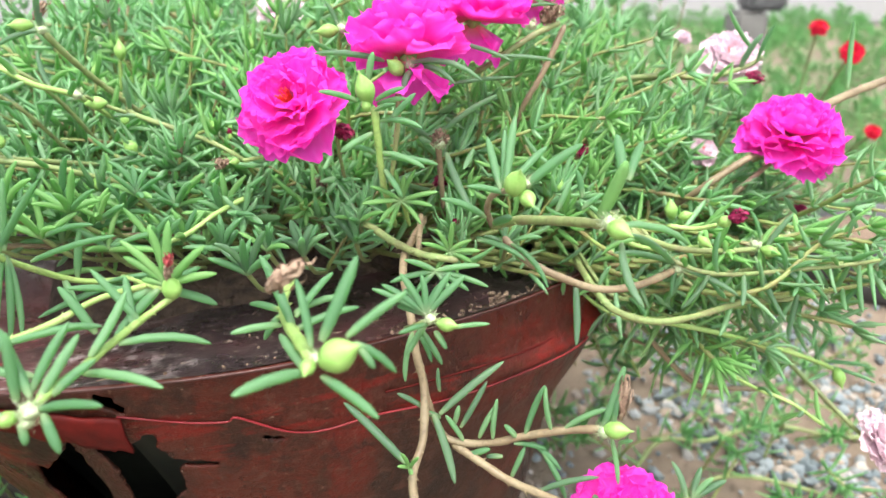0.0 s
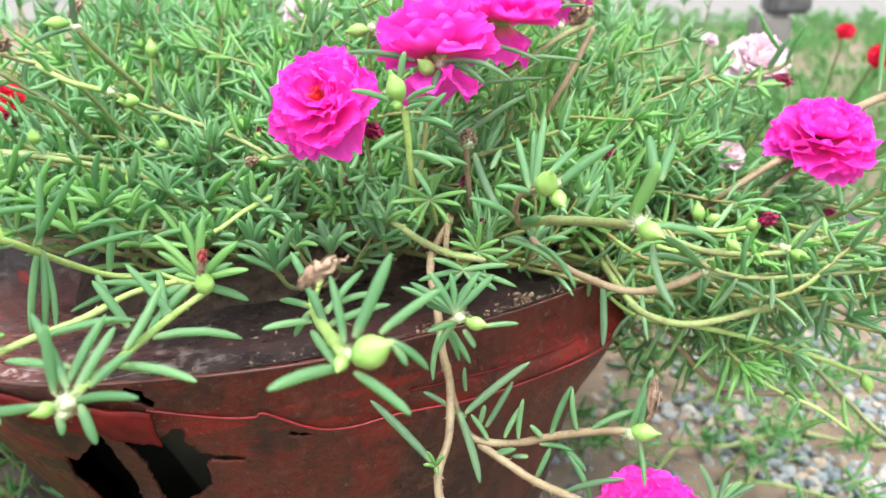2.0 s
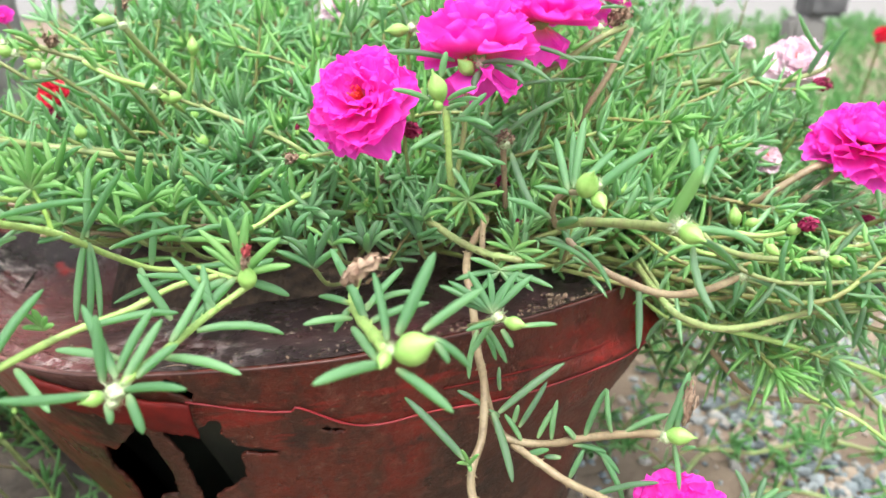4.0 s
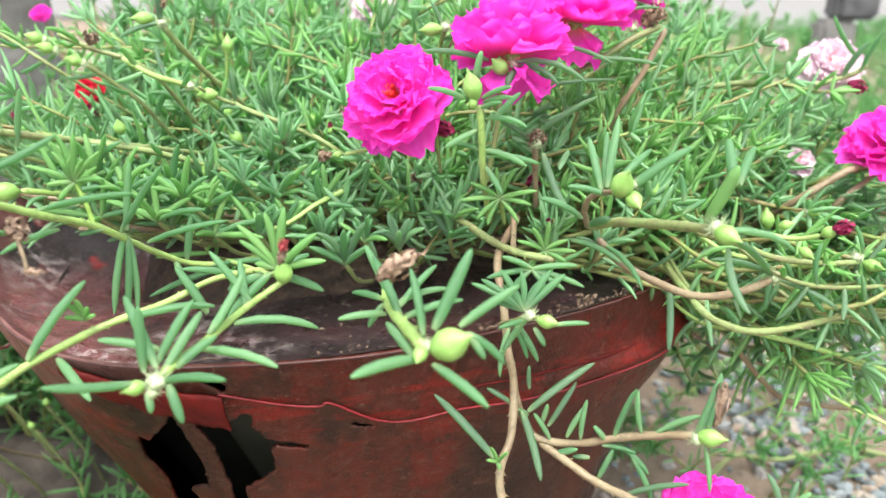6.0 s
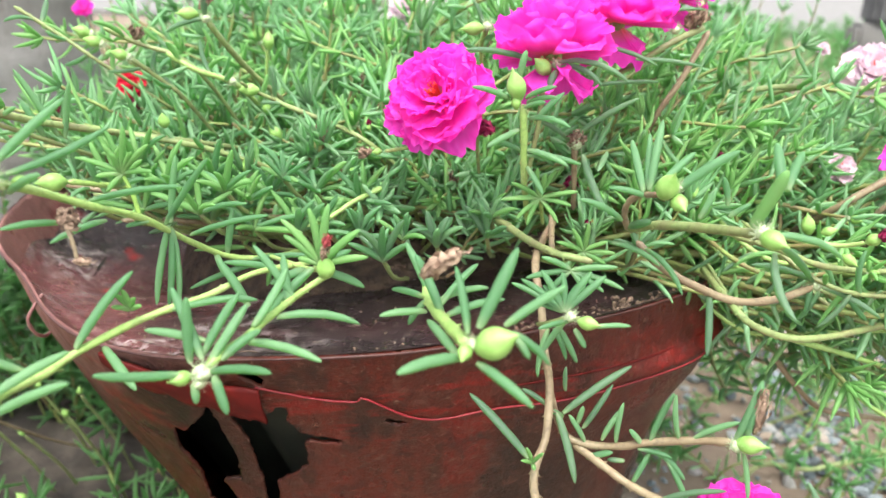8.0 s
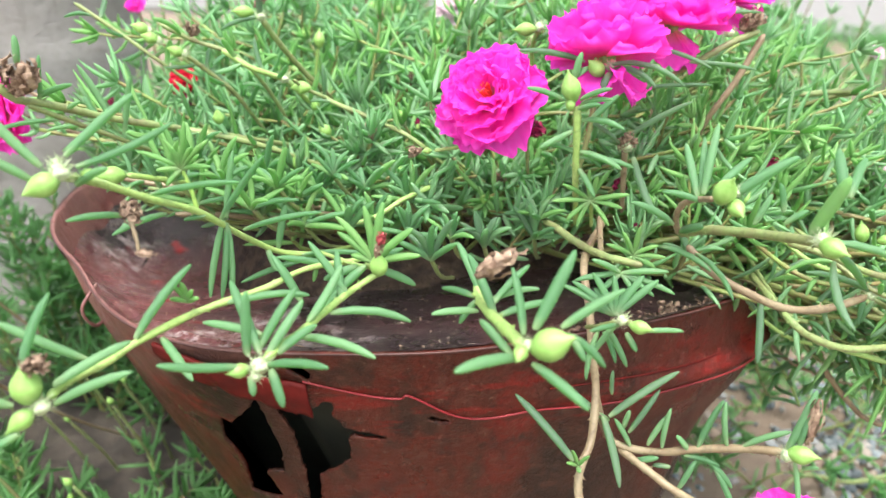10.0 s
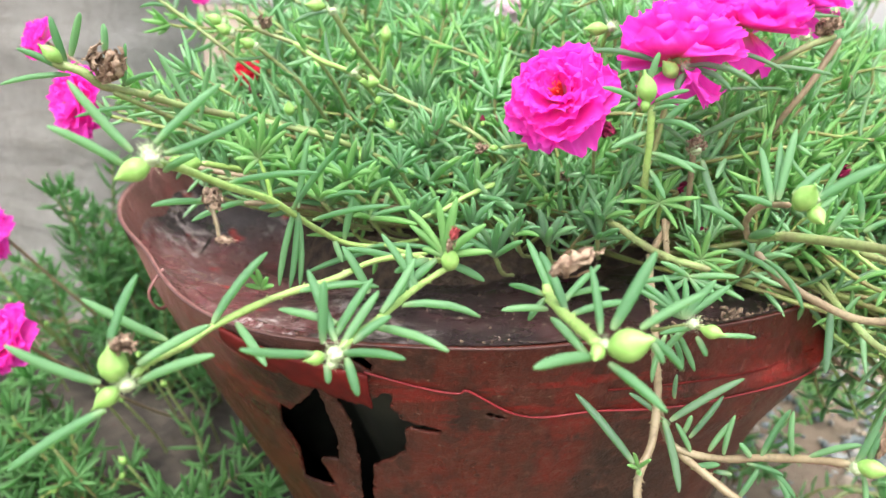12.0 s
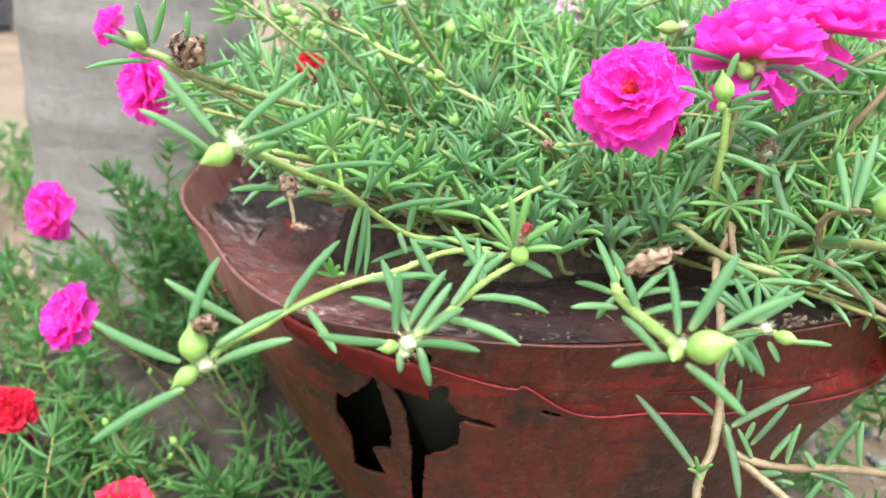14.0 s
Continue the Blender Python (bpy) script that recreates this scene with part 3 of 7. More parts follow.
    flap = part("flap", mesh_of("flap", verts, faces, POT_RED), POT_RED, pot, "torn bright red strip of plastic")
    thick = flap.modifiers.new("thickness", "SOLIDIFY")
    thick.thickness = 0.0016
    # a thin red cord pressed against the wall
    turns = ((-90.3, 0.2566), (-84.1, 0.2494), (-80.3, 0.2470), (-79.0, 0.2483), (-74.2, 0.2356), (-69.9, 0.2316), (-63.2, 0.2331), (-54.1, 0.2315), (-44, 0.2330), (-32, 0.2365), (-18, 0.239))
    line = along([wall_point(a, z, -0.0006) for a, z in turns], 90)
    part("cord", mesh_of("cord", *tube(line, lambda u: 0.00050 + 0.00022 * noise.noise((u * 25, 3, 0)), 6)), WIRE, pot, "thin bright red cord")
    # faint second fold above it
    line = along([wall_point(a, 0.2445 + 0.0000 * a, -0.0002) for a in (-62, -56, -48, -40, -30)], 40)
    part("crease", mesh_of("crease", *tube(line, 0.0005, 5)), POT_RED, pot)


def build_soil():
    verts, faces, rings, m = [(-0.119, 0.45, 0.285)], [], 26, 110
    for j in range(1, rings + 1):
        r = 0.131 * j / rings
        for k in range(m):
            a = 2 * math.pi * k / m
            x, y = -0.119 + r * math.cos(a), 0.45 + r * math.sin(a)
            z = 0.284 - 0.034 * (j / rings) ** 1.8 - 0.045 * max(0.0, j / rings - 0.88) / 0.12 * bump_at(math.degrees(a), 192, 50) + 0.006 * noise.noise((x * 30, y * 30, 0)) + 0.004 * noise.noise((x * 110, y * 110, 4))
            verts.append((x, y, z))
    faces += [(0, 1 + k, 1 + (k + 1) % m) for k in range(m)]
    for j in range(rings - 1):
        for k in range(m):
            a, b = 1 + j * m + k, 1 + j * m + (k + 1) % m
            faces.append((a, a + m, b + m, b))
    ob = new("soil", mesh_of("soil", verts, faces, SOIL))
    tagged(ob, "crumbly dry brown potting soil filling the pot", "soil", kind="stuff")


def build_debris():
    """Crumbs of soil, grit and bits of dry stalk that lie on the collar."""
    rng = random.Random(9)
    kinds = [rounded_stone(rng, 1.0) for _ in range(8)]
    verts, faces = [], []
    for i in range(320):
        a = rng.choice((-58, -50, -44, -36, -28, -22)) + rng.gauss(0, 2.6) if i < 150 else rng.uniform(-178, 0)
        inset = abs(rng.gauss(0, 0.007)) + 0.004 if i < 150 else rng.uniform(0.005, 0.08)
        r = rng.uniform(0.0003, 0.0012) if i < 150 else rng.uniform(0.0002, 0.0008)
        p = collar_point(a, inset)
        p.z += 0.5 * r
        v, f = rng.choice(kinds)
        m = Matrix.Translation(p) @ pose(0, 0, 0, rng.uniform(0, 360), rng.uniform(0, 360), 0)
        s = len(verts)
        verts += [m @ (r * q) for q in v]
        faces += [[s + k for k in q] for q in f]
    for i in range(12):  # a crumbling clod on the rim
        r = rng.uniform(0.0010, 0.0024)
        m = pose(0.025 + rng.uniform(-0.004, 0.004), 0.299 + rng.uniform(-0.003, 0.004), 0.2705 + rng.uniform(0.0, 0.0035), rng.uniform(0, 360), rng.uniform(0, 360), 0)
        v, f = rng.choice(kinds)
        s = len(verts)
        verts += [m @ (r * q) for q in v]
        faces += [[s + k for k in q] for q in f]
    for i in range(16):
        a, inset = rng.uniform(-150, -30), rng.uniform(0.006, 0.05)
        p = collar_point(a, inset)
        p.z += 0.0003
        d = Vector((rng.uniform(-1, 1), rng.uniform(-1, 1), 0.1)) * rng.uniform(0.002, 0.005)
        tube([p - d, p + Vector((0, 0, 0.0006)), p + d], 0.00022, 5, verts, faces)
    ob = new("debris", mesh_of("debris", verts, faces, GRIT, False))
    tagged(ob, "crumbs of dry soil and bits of stalk on the pot's collar", "debris", kind="stuff")


def build_shaded_soil():
    """An added sheet of dark soil round the pot's foot, the shade under its overhang put into the colour."""
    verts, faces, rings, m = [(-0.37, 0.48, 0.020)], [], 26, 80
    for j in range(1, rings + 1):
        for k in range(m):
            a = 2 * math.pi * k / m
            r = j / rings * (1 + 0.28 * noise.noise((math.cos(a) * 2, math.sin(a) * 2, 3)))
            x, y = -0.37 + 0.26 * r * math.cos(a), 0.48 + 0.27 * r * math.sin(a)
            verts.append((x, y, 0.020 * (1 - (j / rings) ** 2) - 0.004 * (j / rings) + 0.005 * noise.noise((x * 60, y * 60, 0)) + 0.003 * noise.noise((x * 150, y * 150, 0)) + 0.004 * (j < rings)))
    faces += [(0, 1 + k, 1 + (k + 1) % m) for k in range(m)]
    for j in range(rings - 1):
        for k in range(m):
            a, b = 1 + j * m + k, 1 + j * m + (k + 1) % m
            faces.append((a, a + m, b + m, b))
    ob = new("soil", mesh_of("soil", verts, faces, SHADED_SOIL))
    tagged(ob, "dark soil round the foot of the pot, with the shade there in its colour", "soil", kind="stuff")


build_pot()
build_soil()
build_shaded_soil()
build_debris()

# ---- plants: shapes shared by all of them ----
RNG = random.Random(11)
PROFILE = ((0.0, 0.50), (0.08, 0.78), (0.26, 0.97), (0.56, 1.0), (0.78, 0.88), (0.91, 0.62), (0.98, 0.30))


def leaf_mesh(bend, sides=7):
    """A plump needle of a leaf, one long along z and one thick, bowed to +x between its ends."""
    verts, faces = [], []
    for s, r in PROFILE:
        for k in range(sides):
            a = 2 * math.pi * k / sides
            verts.append((r * math.cos(a) * 0.42, r * math.sin(a) * 0.5, s))
    top = len(verts)
    verts.append((0, 0, 1.0))
    for i in range(len(PROFILE) - 1):
        for k in range(sides):
            a, b = i * sides + k, i * sides + (k + 1) % sides
            faces.append((a, b, b + sides, a + sides))
    faces += [(top - sides + k, top - sides + (k + 1) % sides, top) for k in range(sides)]
    return verts, faces, bend


LEAF_MESHES = {}


def bowed_leaf(material, length, width, bend):
    """The mesh of a leaf of that size class, shared between leaves alike."""
    key = (material.name, round(length, 3), round(width, 4), round(bend, 2))
    if key not in LEAF_MESHES:
        verts, faces, _ = leaf_mesh(bend)
        verts = [(x * width + 4 * bend * length * z * (1 - z), y * width, z * length) for x, y, z in verts]
        LEAF_MESHES[key] = mesh_of("leaf", verts, faces, material)
    return LEAF_MESHES[key]


def leaf(parent, bx, by, bz, tx, ty, tz, width=0.0030, bend=None, material=None):
    """One leaf from its base to its tip."""
    b, t = Vector((bx, by, bz)), Vector((tx, ty, tz))
    d = t - b
    if bend is None:
        bend = RNG.choice((-0.07, -0.03, 0.04, 0.08, 0.12))
    hint = Vector((RNG.uniform(-0.5, 0.5), RNG.uniform(-0.5, 0.5), 1))
    x, y, z = axes_for(d, hint)
    length = d.length
    me = bowed_leaf(material or LEAF, round(length / 0.002) * 0.002, width, bend)
    k = length / (round(length / 0.002) * 0.002)
    m = Matrix(((x.x, y.x, z.x, b.x), (x.y, y.y, z.y, b.y), (x.z, y.z, z.z, b.z), (0, 0, 0, 1)))
    return part("leaf", me, None, parent, at=m @ Matrix.Diagonal((1, 1, k, 1)))


def stem(plant, points, radius=0.0016, material=None, taper=0.8, label=""):
    """A stem through some points, with small knots where leaves sat."""
    line = along(points, 8 * len(points))
    knots = [RNG.random() for _ in range(40)]

    def r(u):
        return radius * (1 + (taper - 1) * u) * (1 + 0.10 * math.sin(u * 40 + knots[0] * 6) * knots[int(u * 39)])

    verts, faces = tube(line, r, 8, blunt=True)
    size = sum((q - p).length for p, q in zip(line, line[1:]))
    for _ in range(int(size / 0.0055)):  # scars and scales where leaves sat
        i = RNG.randrange(1, len(line) - 1)
        t = (line[i + 1] - line[i]).normalized()
        x, y, _z = axes_for(t, (0.3, 0.2, 1))
        a, h, w = RNG.uniform(0, 6.28), radius * RNG.uniform(0.5, 1.1), 0.45 * radius
        d = math.cos(a) * x + math.sin(a) * y
        e = t.cross(d)
        b = line[i] + d * (0.82 * r(i / (len(line) - 1)))
        k = len(verts)
        verts += [b + w * t, b + w * e, b - w * t, b - w * e, b + d * h + t * (0.6 * h)]
        faces += [(k, k + 1, k + 4), (k + 1, k + 2, k + 4), (k + 2, k + 3, k + 4), (k + 3, k, k + 4)]
    return part("stem", mesh_of("stem", verts, faces), material or STEM_GREEN, plant, label)


def bud_mesh(point, fat):
    """A bud of unit length along z: a swollen egg with a drawn-out tip."""
    verts, faces, n, rows = [], [], 14, 16
    for j in range(rows + 1):
        s = j / rows
        b = min(1.0, s / 0.9)
        r = fat * math.sin(math.pi * min(1, b * (1 - 0.25 * point) + 0.02)) ** 0.75 * (1 - point * b**3)
        if s > 0.85:
            r = min(r, 0.09 * (1 - s) / 0.15 + 0.014)
        for k in range(n):
            a = 2 * math.pi * k / n
            rr = r * (1 + 0.03 * math.cos(2 * a) * s)
            verts.append((rr * math.cos(a), rr * math.sin(a), s))
    for j in range(rows):
        for k in range(n):
            a, b = j * n + k, j * n + (k + 1) % n
            faces.append((a, b, b + n, a + n))
    faces.append(tuple(reversed(range(n))))
    faces.append(tuple(rows * n + k for k in range(n)))
    return mesh_of("bud", verts, faces, BUD)


BUD_SHAPE, ROUND_BUD_SHAPE = bud_mesh(0.85, 0.31), bud_mesh(0.48, 0.335)


def frame_matrix(at, direction, scale=1.0, hint=(0, 0, 1)):
    x, y, z = axes_for(direction, hint)
    return Matrix(((x.x, y.x, z.x, at[0]), (x.y, y.y, z.y, at[1]), (x.z, y.z, z.z, at[2]), (0, 0, 0, 1))) @ Matrix.Scale(scale, 4)


def bud(plant, at, direction, length=0.009, rounded=False):
    return part("bud", ROUND_BUD_SHAPE if rounded else BUD_SHAPE, None, plant, at=frame_matrix(at, direction, length))


def tuft_mesh():
    """A pale papery knot at a node, with many fine curling hairs."""
    rng = random.Random(5)
    bm = bmesh.new()
    bmesh.ops.create_icosphere(bm, subdivisions=2, radius=0.50)
    for v in bm.verts:
        v.co *= 1 + 0.45 * noise.noise(v.co * 5.0)
    verts, faces = [v.co.copy() for v in bm.verts], [tuple(v.index for v in f.verts) for f in bm.faces]
    bm.free()
    for _ in range(110):
        a, e = rng.uniform(0, 2 * math.pi), rng.uniform(-0.9, 1.4)
        d = Vector((math.cos(a) * math.cos(e), math.sin(a) * math.cos(e), math.sin(e)))
        x, y, _z = axes_for(d)
        w, h = rng.uniform(0.018, 0.055), rng.uniform(0.55, 1.15)
        bend = x * rng.uniform(-0.4, 0.4) + y * rng.uniform(-0.4, 0.4)
        s = len(verts)
        for u in (0.25, 0.55, 0.85):
            c = d * (h * u) + bend * (u * u)
            verts += [c + w * x * (1.2 - u), c - w * x * (1.2 - u)]
        verts.append(d * h + bend)
        faces += [(s, s + 1, s + 3, s + 2), (s + 2, s + 3, s + 5, s + 4), (s + 4, s + 5, s + 6)]
    return mesh_of("husk", verts, faces, PALE)


TUFT = tuft_mesh()


def husk(plant, at, size=0.0035, direction=(0, 0, 1)):
    return part("husk", TUFT, None, plant, at=frame_matrix(at, direction, 1.3 * size))


def dry_mesh(seed, material, slim):
    """A shrivelled flower head of unit length along z: crumpled strips twisted together round a thin core."""
    rng = random.Random(seed)
    verts, faces = [], []
    tube([Vector((0, 0, 0.12 * i)) for i in range(8)], lambda u: 0.10 * slim * (1.3 - 0.6 * u), 8, verts, faces)
    for _ in range(26):
        a, twist = rng.uniform(0, 6.28), rng.uniform(-1.6, 1.6)
        reach, wide, spread = rng.uniform(0.45, 1.0), rng.uniform(0.025, 0.085) * slim, rng.uniform(0.06, 0.40) * slim
        k = rng.uniform(0, 50)
        s, nu, nv = len(verts), 5, 9
        for j in range(nv):
            v = j / (nv - 1)
            b = a + twist * v
            out = spread * math.sin(v * 2.2) + 0.05 * slim
            for i in range(nu):
                u = 2 * i / (nu - 1) - 1
                q = Vector((math.cos(b) * out, math.sin(b) * out, v * reach)) + Vector((-math.sin(b), math.cos(b), 0)) * (u * wide * (0.5 + math.sin(v * 2.6)))
                q += 0.17 * slim * Vector((noise.noise(q * 8 + Vector((k, 0, 0))), noise.noise(q * 8 + Vector((0, k, 0))), 0.7 * noise.noise(q * 6 + Vector((0, 0, k)))))
                verts.append(q)
        for j in range(nv - 1):
            for i in range(nu - 1):
                b = s + j * nu + i
                faces.append((b, b + 1, b + nu + 1, b + nu))
    return mesh_of("dry_flower", verts, faces, material)


FADED = plain("faded red bud tip", (0.20, 0.035, 0.035), (0.52, 0.09, 0.10), 4, 0.7)
DRY_SHAPES = [dry_mesh(3, DRY, 1.0), dry_mesh(8, DRY, 0.55), dry_mesh(14, WINE, 0.9), dry_mesh(17, RED, 0.8), dry_mesh(21, DRY, 0.34), dry_mesh(23, FADED, 0.7)]


def dry_flower(plant, at, direction, length=0.008, kind=0):
    return part("dry_flower", DRY_SHAPES[kind], None, plant, at=frame_matrix(at, direction, length))


# ---- double flowers ----
def petal_mesh(seed, width, notch, cup, ruffle, material):
    """A petal of unit length: narrow at its base, broad and finely scalloped at its edge, lying along +y and bowed up."""
    nu, nv = 22, 12
    verts, faces = [], []
    for j in range(nv + 1):
        v = j / nv
        w = width * (0.15 + 0.85 * math.sin(min(1.0, v / 0.86) * math.pi * 0.5) ** 1.1) * (1 - 0.22 * (max(0.0, v - 0.7) / 0.3) ** 2)
        for i in range(nu + 1):
            u = 2 * i / nu - 1
            edge = 1 - notch * math.exp(-((u / 0.16) ** 2)) * v**6 - 0.30 * abs(u) ** 2.4 * v**3
            edge += 0.022 * v**6 * math.sin(u * 13 + seed * 1.7) + 0.035 * v**5 * noise.noise((u * 6.0, seed, 5))
            z = cup * v * v + 0.20 * u * u * v - 0.06 * v
            z += ruffle * v * v * noise.noise((u * 1.5 + seed, v * 0.9, seed)) + 0.038 * v**5 * math.sin(u * 8.5 + seed * 2.3) + 0.020 * v**6 * math.sin(u * 19 + seed)
            verts.append((u * w, v * edge, z))
    m = nu + 1
    for j in range(nv):
        for i in range(nu):
            a = j * m + i
            faces.append((a, a + 1, a + m + 1, a + m))
    return mesh_of("petal", verts, faces, material)


PETALS = {}


def petals_of(material):
    if material.name not in PETALS:
        broad = [petal_mesh(s, 0.46 + 0.05 * (s % 3), 0.03 + 0.07 * (s % 2), 0.04 + 0.06 * (s % 3), 0.05 + 0.02 * (s % 4), material) for s in range(8)]
        crisp = [petal_mesh(s, 0.38 + 0.06 * (s % 3), 0.06 + 0.08 * (s % 2), 0.06 + 0.10 * (s % 3), 0.10 + 0.03 * (s % 4), material) for s in range(10, 18)]
        PETALS[material.name] = (broad, crisp)
    return PETALS[material.name]


def heart_mesh():
    """The flower's middle: a green cup below, a bunch of red and yellow threads above."""
    rng = random.Random(2)
    verts, faces = [], []
    tube([Vector((0, 0, -0.34 + 0.06 * i)) for i in range(7)], lambda u: 0.05 + 0.10 * u, 10, verts, faces)
    cut = len(faces)
    for _ in range(22):
        a, e = rng.uniform(0, 6.28), rng.uniform(0.0, 0.12)
        b = Vector((0.03 * math.cos(a), 0.03 * math.sin(a), 0.0))
        t = Vector((e * math.cos(a), e * math.sin(a), rng.uniform(0.34, 0.46)))
        tube([b, b.lerp(t, 0.5), t - (t - b) * 0.08, t], lambda u: 0.008 if u < 0.7 else 0.015, 5, verts, faces)
    me = mesh_of("heart", verts, faces)
    me.materials.append(STEM_GREEN)
    me.materials.append(STAMEN)
    for i, f in enumerate(me.polygons):
        f.material_index = int(i >= cut)
    return me


HEART = heart_mesh()
OPEN_RINGS = ((8, 1.06, -8, 0.0), (9, 1.0, 5, 0.03), (10, 0.90, 18, 0.05), (10, 0.78, 31, 0.07), (8, 0.60, 43, 0.08), (5, 0.42, 50, 0.09))


def flower(plant, at, facing, radius, material, seed=1, name="flower", rings=None, label="", hint=(0, 0, 1)):
    """A double flower: whorls of ruffled petals, the outer ones spread, the inner ones upright and crowded."""
    rng = random.Random(seed)
    m = frame_matrix(at, facing, radius, hint)
    head = part(name, HEART, None, plant, label, at=m)
    for count, size, lift, height in rings or OPEN_RINGS:
        turn = rng.uniform(0, 360)
        for k in range(count):
            a = turn + 360 * k / count + rng.uniform(-14, 14)
            s = size * rng.uniform(0.88, 1.06)
            local = pose(0, 0, height, 0, 0, a) @ pose(0, 0.03, 0, lift + rng.uniform(-10, 10), rng.uniform(-13, 13), 0) @ Matrix.Scale(s, 4)
            part("petal", rng.choice(petals_of(material)[size < 0.9 and lift > 12]), None, head, at=m @ local)
    return head


# ---- masses of small shoots ----
# room that the open flowers keep for themselves, with the side from which they are lit
CLEAR = [(Vector(c), r) for c, r in (
    ((-0.060, 0.262, 0.366), 0.034), ((-0.048, 0.235, 0.372), 0.034), ((-0.012, 0.285, 0.390), 0.038), ((0.014, 0.322, 0.398), 0.036),
    ((0.168, 0.340, 0.345), 0.040), ((0.154, 0.310, 0.350), 0.044), ((0.069, 0.222, 0.230), 0.034), ((0.165, 0.435, 0.365), 0.022), ((0.210, 0.300, 0.195), 0.026),
    ((-0.242, 0.378, 0.346), 0.014), ((-0.228, 0.345, 0.353), 0.014), ((-0.105, 0.492, 0.386), 0.020), ((-0.100, 0.445, 0.392), 0.020))]

class Mass:
    """Leaves and thin stems past counting, gathered into two meshes of a plant."""

    def __init__(self):
        self.lv, self.lf, self.sv, self.sf = [], [], [], []

    def leaf(self, b, d, length, width, bow, sides=5):
        x, y, z = axes_for(d, bow)
        s = len(self.lv)
        rows = ((0.0, 0.42), (0.14, 0.82), (0.36, 1.0), (0.62, 0.92), (0.82, 0.64), (0.94, 0.33))
        for u, r in rows:
            c = b + z * (u * length) + bow * (u * u * length)
            for k in range(sides):
                a = 2 * math.pi * k / sides
                self.lv.append(c + (0.42 * r * width * math.cos(a)) * x + (0.5 * r * width * math.sin(a)) * y)
        self.lv.append(b + z * length + bow * length)
        t = len(self.lv) - 1
        for i in range(len(rows) - 1):
            for k in range(sides):
                a, c = s + i * sides + k, s + i * sides + (k + 1) % sides
                self.lf.append((a, c, c + sides, a + sides))
        self.lf += [(t - sides + k, t - sides + (k + 1) % sides, t) for k in range(sides)]

    def shoot(self, rng, points, leaves, length=0.016, width=0.0026, radius=0.0012, bare=0.15, rosette=7, sides=5, droop=0.0, hook=1.0):
        """A shoot: a bending stem, leaves winding up it and a tuft at its end."""
        line = along(points, 5 * len(points))
        if any((p - c).length < r for p in line[::3] + line[-1:] for c, r in CLEAR):
            return
        tube(line, lambda u: radius * (1.1 - 0.45 * u), 5, self.sv, self.sf)
        turn = rng.uniform(0, 6.28)
        n = len(line)
        for i in range(leaves + rosette):
            u = bare + (1 - bare) * ((i + rng.random()) / leaves) ** 0.8 if i < leaves else 1.0
            u = min(u, 1.0)
            k = min(int(u * (n - 1)), n - 2)
            p = line[k].lerp(line[k + 1], u * (n - 1) - k)
            t = (line[k + 1] - line[k]).normalized()
            x, y, _ = axes_for(t, (0.1, 0.2, 1))
            turn += 2.4 + rng.uniform(-0.3, 0.3)
            open_ = rng.uniform(42, 95) if i < leaves else rng.uniform(18, 80)
            side = math.cos(turn) * x + math.sin(turn) * y
            d = math.cos(radians(open_)) * t + math.sin(radians(open_)) * side
            curl = hook * rng.uniform(0.15, 1.0)
            lift = Vector((0, 0, 1)) * (rng.uniform(-0.15, 0.50) * curl - droop * rng.uniform(0.1, 1.0)) + t * rng.uniform(-0.15, 0.42) * curl - side * rng.uniform(-0.10, 0.42) * curl
            size = rng.uniform(0.60, 1.12) * (0.72 if i >= leaves else 1.0)
            self.leaf(p, d, 0.94 * length * size, 1.0 * width * rng.uniform(0.82, 1.15), lift, sides)

    def finish(self, plant, leaf_material_, stem_material_):
        part("foliage", mesh_of("foliage", self.lv, self.lf, leaf_material_), None, plant, "dense narrow succulent leaves", kind="stuff")
        part("stem_tangle", mesh_of("stem_tangle", self.sv, self.sf, stem_material_), None, plant, "tangle of thin fleshy stems", kind="stuff")


# ---- the plant in the pot ----
PLANT_BASE = (-0.119, 0.44, 0.27)
plant = thing("portulaca_plant", "bushy moss rose with double magenta flowers spilling from the torn pot", "moss rose", PLANT_BASE)


def canopy(x, y):
    """How high the shoots reach over a place of the plan."""
    front = min(1.0, max(0.0, (y - 0.275) / 0.17))
    side = max(0.0, 1 - (abs(x + 0.09) / (0.30 if x > -0.09 else 0.265)) ** 3.5)
    return 0.298 + 0.092 * front**0.7 * side + 0.017 * noise.noise((x * 15, y * 15, 0))


def pick(rng, mass, fresh, old, aged=0.11, young=0.0):
    return rng.choices((mass, fresh, old), (0.56 - young, 0.44 - aged + young, aged))[0]


